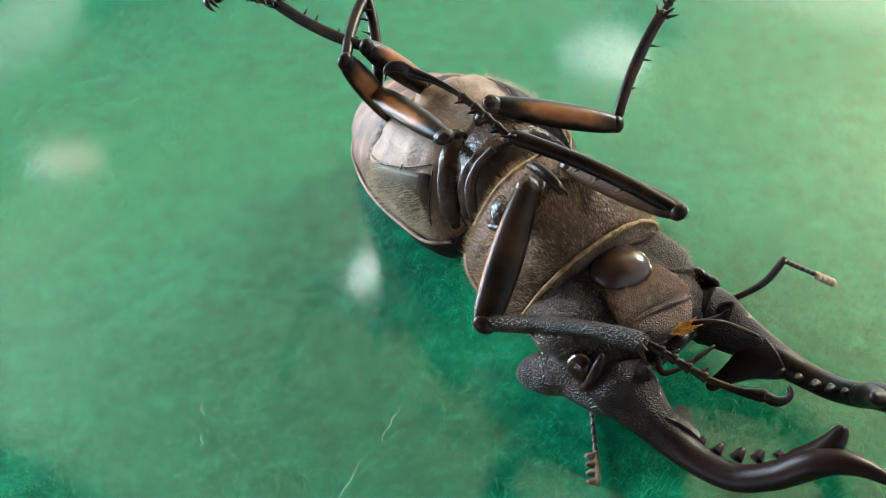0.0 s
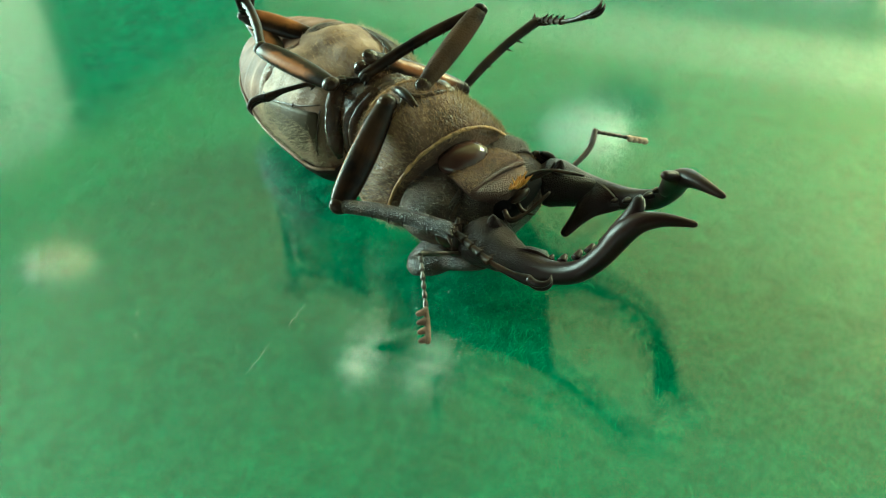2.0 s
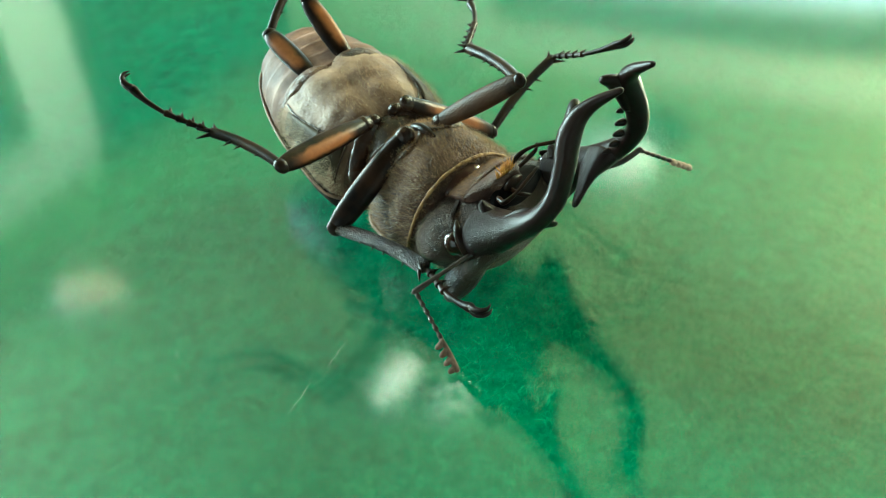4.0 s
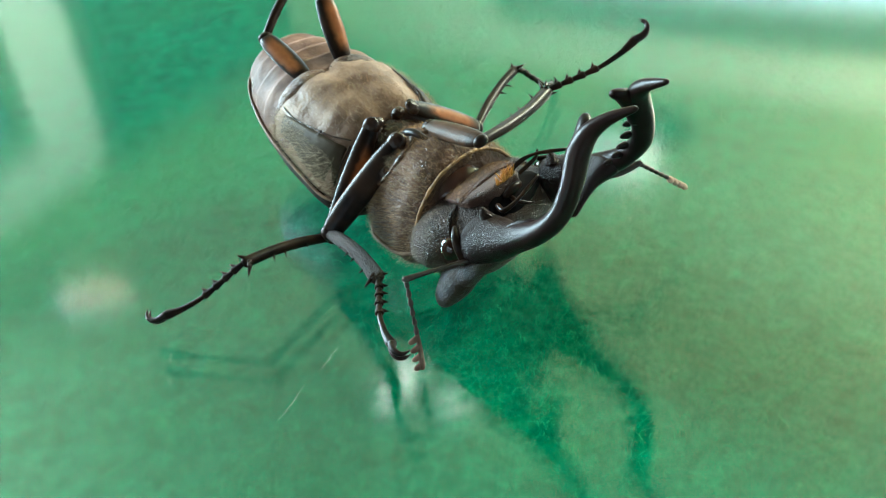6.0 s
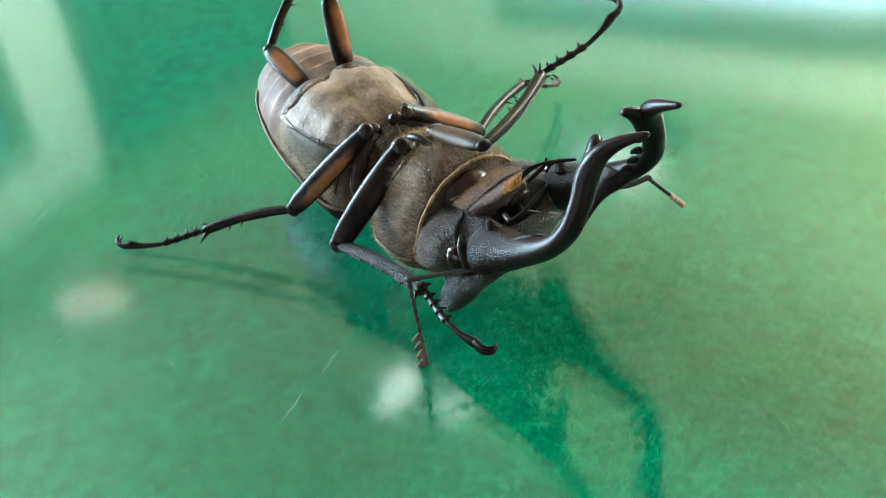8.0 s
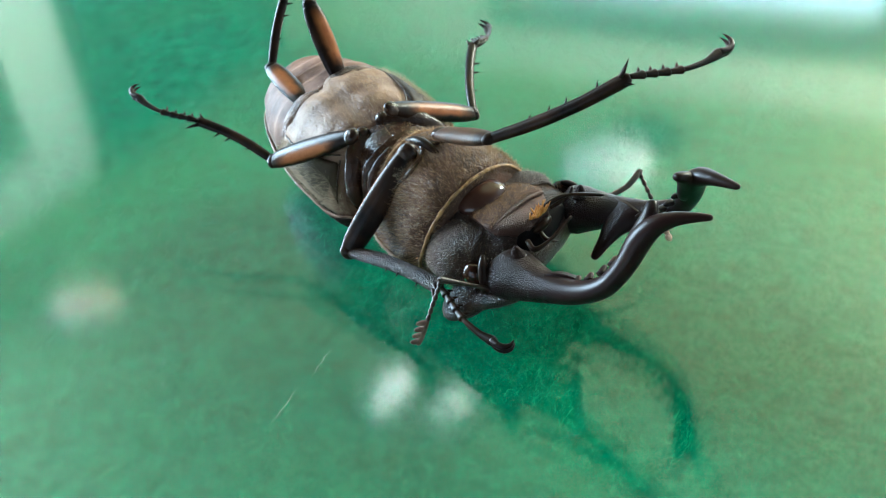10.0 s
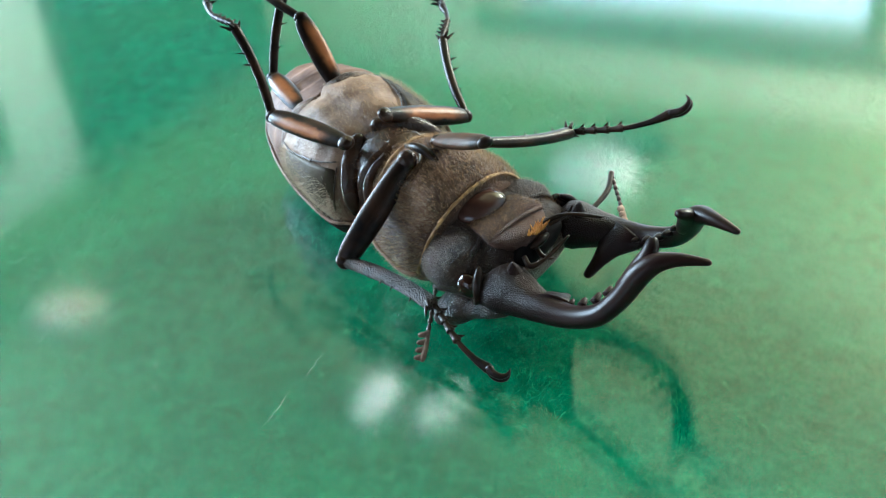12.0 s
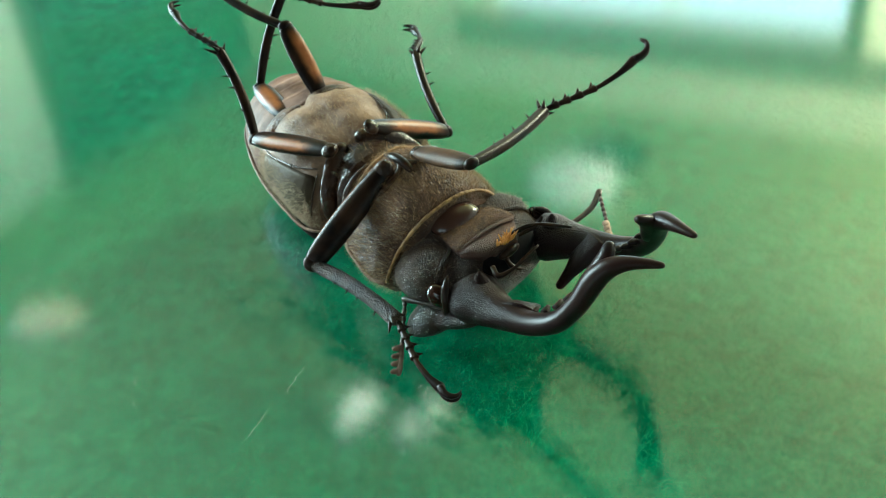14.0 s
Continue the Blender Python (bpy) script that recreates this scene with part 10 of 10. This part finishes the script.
    walk(antennae['far']['scape'], [
        (0, pose(0.01948, -0.01582, 0.00294, 54.2, -47.1, -12.5)),
        (0.25, pose(0.01937, -0.01571, 0.00290, 46.1, -56.6, 3.8)),
        (0.5, pose(0.01918, -0.01550, 0.00287, 32.2, -62.8, 28.6)),
        (0.75, pose(0.01892, -0.01504, 0.00297, 21.9, -57.2, 48.0)),
        (1, pose(0.01875, -0.01437, 0.00306, 16.1, -49.3, 61.4)),
        (1.25, pose(0.01880, -0.01377, 0.00301, 21.8, -42.4, 57.7)),
        (1.5, pose(0.01885, -0.01322, 0.00296, 25.0, -35.4, 54.7)),
        (1.75, pose(0.01888, -0.01279, 0.00336, 28.1, -24.8, 49.6)),
        (2, pose(0.01883, -0.01243, 0.00428, 29.9, -14.1, 45.4)),
        (2.25, pose(0.01834, -0.01198, 0.00582, 32.1, -7.7, 35.8)),
        (2.5, pose(0.01758, -0.01138, 0.00729, 33.4, -1.0, 26.5)),
        (2.75, pose(0.01704, -0.01072, 0.00779, 33.9, -3.0, 18.0)),
        (3, pose(0.01673, -0.01024, 0.00790, 34.5, -4.9, 9.5)),
        (3.25, pose(0.01667, -0.01008, 0.00792, 35.0, -8.6, 5.9)),
        (3.5, pose(0.01665, -0.01000, 0.00793, 35.6, -12.2, 2.2)),
        (3.75, pose(0.01665, -0.01000, 0.00792, 35.7, -12.1, 1.9)),
        (4, pose(0.01667, -0.01003, 0.00790, 35.7, -11.8, 1.3)),
        (4.25, pose(0.01670, -0.01010, 0.00787, 35.7, -11.5, 0.4)),
        (4.5, pose(0.01673, -0.01019, 0.00783, 35.7, -11.0, -0.7)),
        (4.75, pose(0.01676, -0.01031, 0.00780, 35.6, -10.5, -1.8)),
        (5, pose(0.01679, -0.01044, 0.00778, 35.4, -10.1, -3.0)),
        (5.25, pose(0.01683, -0.01059, 0.00777, 35.3, -9.6, -4.1)),
        (5.5, pose(0.01686, -0.01075, 0.00778, 35.1, -9.2, -5.0)),
        (5.75, pose(0.01688, -0.01092, 0.00782, 34.9, -9.0, -5.6)),
        (6, pose(0.01690, -0.01109, 0.00790, 34.7, -8.9, -5.8)),
        (6.25, pose(0.01684, -0.01178, 0.00865, 32.3, -6.8, 13.1)),
        (6.5, pose(0.01665, -0.01246, 0.00964, 30.8, -3.9, 31.8)),
        (6.75, pose(0.01647, -0.01267, 0.01014, 31.8, -2.5, 32.6)),
        (7, pose(0.01635, -0.01279, 0.01040, 32.4, -1.2, 33.4)),
        (7.25, pose(0.01650, -0.01282, 0.01025, 32.8, -1.0, 33.2)),
        (7.5, pose(0.01679, -0.01286, 0.00990, 33.0, -0.9, 33.0)),
        (7.75, pose(0.01718, -0.01259, 0.00916, 33.1, 0.0, 15.3)),
        (8, pose(0.01757, -0.01216, 0.00823, 32.4, 1.0, -2.4)),
        (8.25, pose(0.01795, -0.01194, 0.00736, 32.2, 0.8, -8.5)),
        (8.5, pose(0.01823, -0.01186, 0.00675, 31.6, 0.6, -14.7)),
        (8.75, pose(0.01839, -0.01192, 0.00652, 31.6, 0.2, -12.9)),
        (9, pose(0.01855, -0.01199, 0.00633, 31.9, -0.9, -8.2)),
        (9.25, pose(0.01870, -0.01208, 0.00616, 32.5, -2.5, -1.2)),
        (9.5, pose(0.01884, -0.01216, 0.00601, 33.0, -4.3, 7.3)),
        (9.75, pose(0.01897, -0.01225, 0.00588, 33.1, -6.3, 16.7)),
        (10, pose(0.01908, -0.01233, 0.00575, 32.6, -8.0, 26.0)),
        (10.25, pose(0.01917, -0.01240, 0.00563, 31.7, -9.4, 34.7)),
        (10.5, pose(0.01924, -0.01245, 0.00551, 30.5, -10.4, 41.9)),
        (10.75, pose(0.01929, -0.01248, 0.00538, 29.5, -11.0, 46.9)),
        (11, pose(0.01930, -0.01249, 0.00523, 29.0, -11.2, 48.7)),
        (11.25, pose(0.01928, -0.01235, 0.00502, 29.1, -12.4, 47.7)),
        (11.5, pose(0.01926, -0.01219, 0.00486, 29.3, -13.5, 46.8)),
        (11.75, pose(0.01939, -0.01231, 0.00480, 28.9, -12.5, 48.3)),
        (12, pose(0.01953, -0.01244, 0.00476, 28.5, -11.4, 49.8)),
        (12.25, pose(0.01955, -0.01225, 0.00456, 29.0, -13.1, 47.7)),
        (12.5, pose(0.01955, -0.01204, 0.00436, 29.5, -14.7, 45.6)),
        (12.75, pose(0.01939, -0.01196, 0.00426, 30.0, -16.1, 44.0)),
        (13, pose(0.01918, -0.01193, 0.00419, 30.5, -17.4, 42.4)),
        (13.25, pose(0.01912, -0.01199, 0.00435, 30.5, -16.0, 42.5)),
        (13.5, pose(0.01910, -0.01211, 0.00456, 30.5, -14.6, 42.5)),
        (13.75, pose(0.01916, -0.01224, 0.00478, 31.0, -12.2, 40.9)),
        (14, pose(0.01920, -0.01230, 0.00497, 31.4, -9.7, 39.2)),
    ])
    walk(antennae['far']['flagellum'], [
        (0, pose(0.02422, -0.01687, 0.00817, 42.3, 37.7, 19.0)),
        (0.25, pose(0.02329, -0.01545, 0.00886, 41.2, 45.2, 14.5)),
        (0.5, pose(0.02204, -0.01394, 0.00921, 40.1, 52.5, 8.7)),
        (0.75, pose(0.02151, -0.01216, 0.00897, 47.4, 51.3, 17.2)),
        (1, pose(0.02097, -0.01029, 0.00847, 52.6, 49.6, 25.2)),
        (1.25, pose(0.02162, -0.00932, 0.00782, 51.7, 48.8, 25.0)),
        (1.5, pose(0.02222, -0.00848, 0.00709, 50.9, 48.0, 24.8)),
        (1.75, pose(0.02308, -0.00786, 0.00636, 48.3, 37.6, 24.1)),
        (2, pose(0.02369, -0.00751, 0.00602, 45.0, 27.2, 23.7)),
        (2.25, pose(0.02407, -0.00785, 0.00678, 43.2, 26.5, 24.9)),
        (2.5, pose(0.02397, -0.00820, 0.00742, 42.0, 25.8, 26.2)),
        (2.75, pose(0.02382, -0.00852, 0.00817, 41.0, 23.1, 27.9)),
        (3, pose(0.02374, -0.00906, 0.00851, 40.1, 20.3, 29.5)),
        (3.25, pose(0.02369, -0.00936, 0.00898, 38.9, 26.5, 25.6)),
        (3.5, pose(0.02362, -0.00974, 0.00943, 38.3, 32.6, 21.2)),
        (3.75, pose(0.02363, -0.00977, 0.00942, 39.2, 32.8, 21.3)),
        (4, pose(0.02365, -0.00987, 0.00936, 39.9, 33.3, 21.4)),
        (4.25, pose(0.02369, -0.01005, 0.00929, 40.5, 34.1, 21.6)),
        (4.5, pose(0.02373, -0.01027, 0.00920, 41.1, 35.1, 21.9)),
        (4.75, pose(0.02377, -0.01053, 0.00911, 41.7, 36.2, 22.2)),
        (5, pose(0.02381, -0.01081, 0.00902, 42.2, 37.3, 22.5)),
        (5.25, pose(0.02384, -0.01109, 0.00896, 42.7, 38.3, 22.8)),
        (5.5, pose(0.02387, -0.01136, 0.00893, 43.2, 39.1, 23.0)),
        (5.75, pose(0.02389, -0.01160, 0.00893, 43.6, 39.6, 23.2)),
        (6, pose(0.02391, -0.01179, 0.00900, 43.9, 39.8, 23.2)),
        (6.25, pose(0.02373, -0.01017, 0.00949, 30.5, 37.9, -1.1)),
        (6.5, pose(0.02270, -0.00871, 0.01013, 20.6, 31.3, -22.8)),
        (6.75, pose(0.02247, -0.00883, 0.01046, 22.5, 30.5, -24.0)),
        (7, pose(0.02230, -0.00886, 0.01054, 23.5, 29.7, -25.1)),
        (7.25, pose(0.02247, -0.00891, 0.01038, 25.8, 34.3, -22.6)),
        (7.5, pose(0.02277, -0.00897, 0.01001, 28.0, 38.8, -19.9)),
        (7.75, pose(0.02406, -0.01071, 0.00916, 42.2, 45.9, 4.3)),
        (8, pose(0.02469, -0.01246, 0.00811, 57.9, 46.9, 32.2)),
        (8.25, pose(0.02500, -0.01300, 0.00726, 61.5, 44.4, 43.4)),
        (8.5, pose(0.02513, -0.01367, 0.00668, 62.7, 41.0, 53.4)),
        (8.75, pose(0.02535, -0.01352, 0.00650, 58.2, 43.5, 50.7)),
        (9, pose(0.02561, -0.01301, 0.00644, 53.2, 50.1, 41.8)),
        (9.25, pose(0.02583, -0.01222, 0.00647, 44.1, 58.1, 23.8)),
        (9.5, pose(0.02590, -0.01125, 0.00655, 25.1, 62.5, -7.6)),
        (9.75, pose(0.02576, -0.01022, 0.00666, 3.5, 58.4, -42.3)),
        (10, pose(0.02543, -0.00923, 0.00675, -7.6, 47.5, -65.2)),
        (10.25, pose(0.02495, -0.00839, 0.00680, -11.4, 35.0, -78.4)),
        (10.5, pose(0.02446, -0.00776, 0.00680, -12.4, 23.8, -86.5)),
        (10.75, pose(0.02407, -0.00738, 0.00674, -12.6, 16.0, -91.2)),
        (11, pose(0.02392, -0.00724, 0.00662, -12.2, 13.1, -92.8)),
        (11.25, pose(0.02397, -0.00720, 0.00655, -11.6, 13.6, -92.6)),
        (11.5, pose(0.02401, -0.00713, 0.00652, -11.2, 14.0, -92.4)),
        (11.75, pose(0.02403, -0.00711, 0.00634, -10.4, 15.1, -91.0)),
        (12, pose(0.02405, -0.00710, 0.00617, -9.6, 16.2, -89.7)),
        (12.25, pose(0.02423, -0.00711, 0.00617, -9.1, 17.8, -89.1)),
        (12.5, pose(0.02438, -0.00712, 0.00617, -8.6, 19.4, -88.6)),
        (12.75, pose(0.02432, -0.00720, 0.00623, -8.3, 19.3, -88.5)),
        (13, pose(0.02421, -0.00733, 0.00632, -8.2, 19.2, -88.3)),
        (13.25, pose(0.02418, -0.00736, 0.00632, -7.8, 18.4, -87.6)),
        (13.5, pose(0.02419, -0.00745, 0.00636, -7.4, 17.5, -86.8)),
        (13.75, pose(0.02443, -0.00768, 0.00629, -8.6, 13.6, -89.9)),
        (14, pose(0.02464, -0.00786, 0.00617, -10.0, 9.7, -92.8)),
    ])


motions()
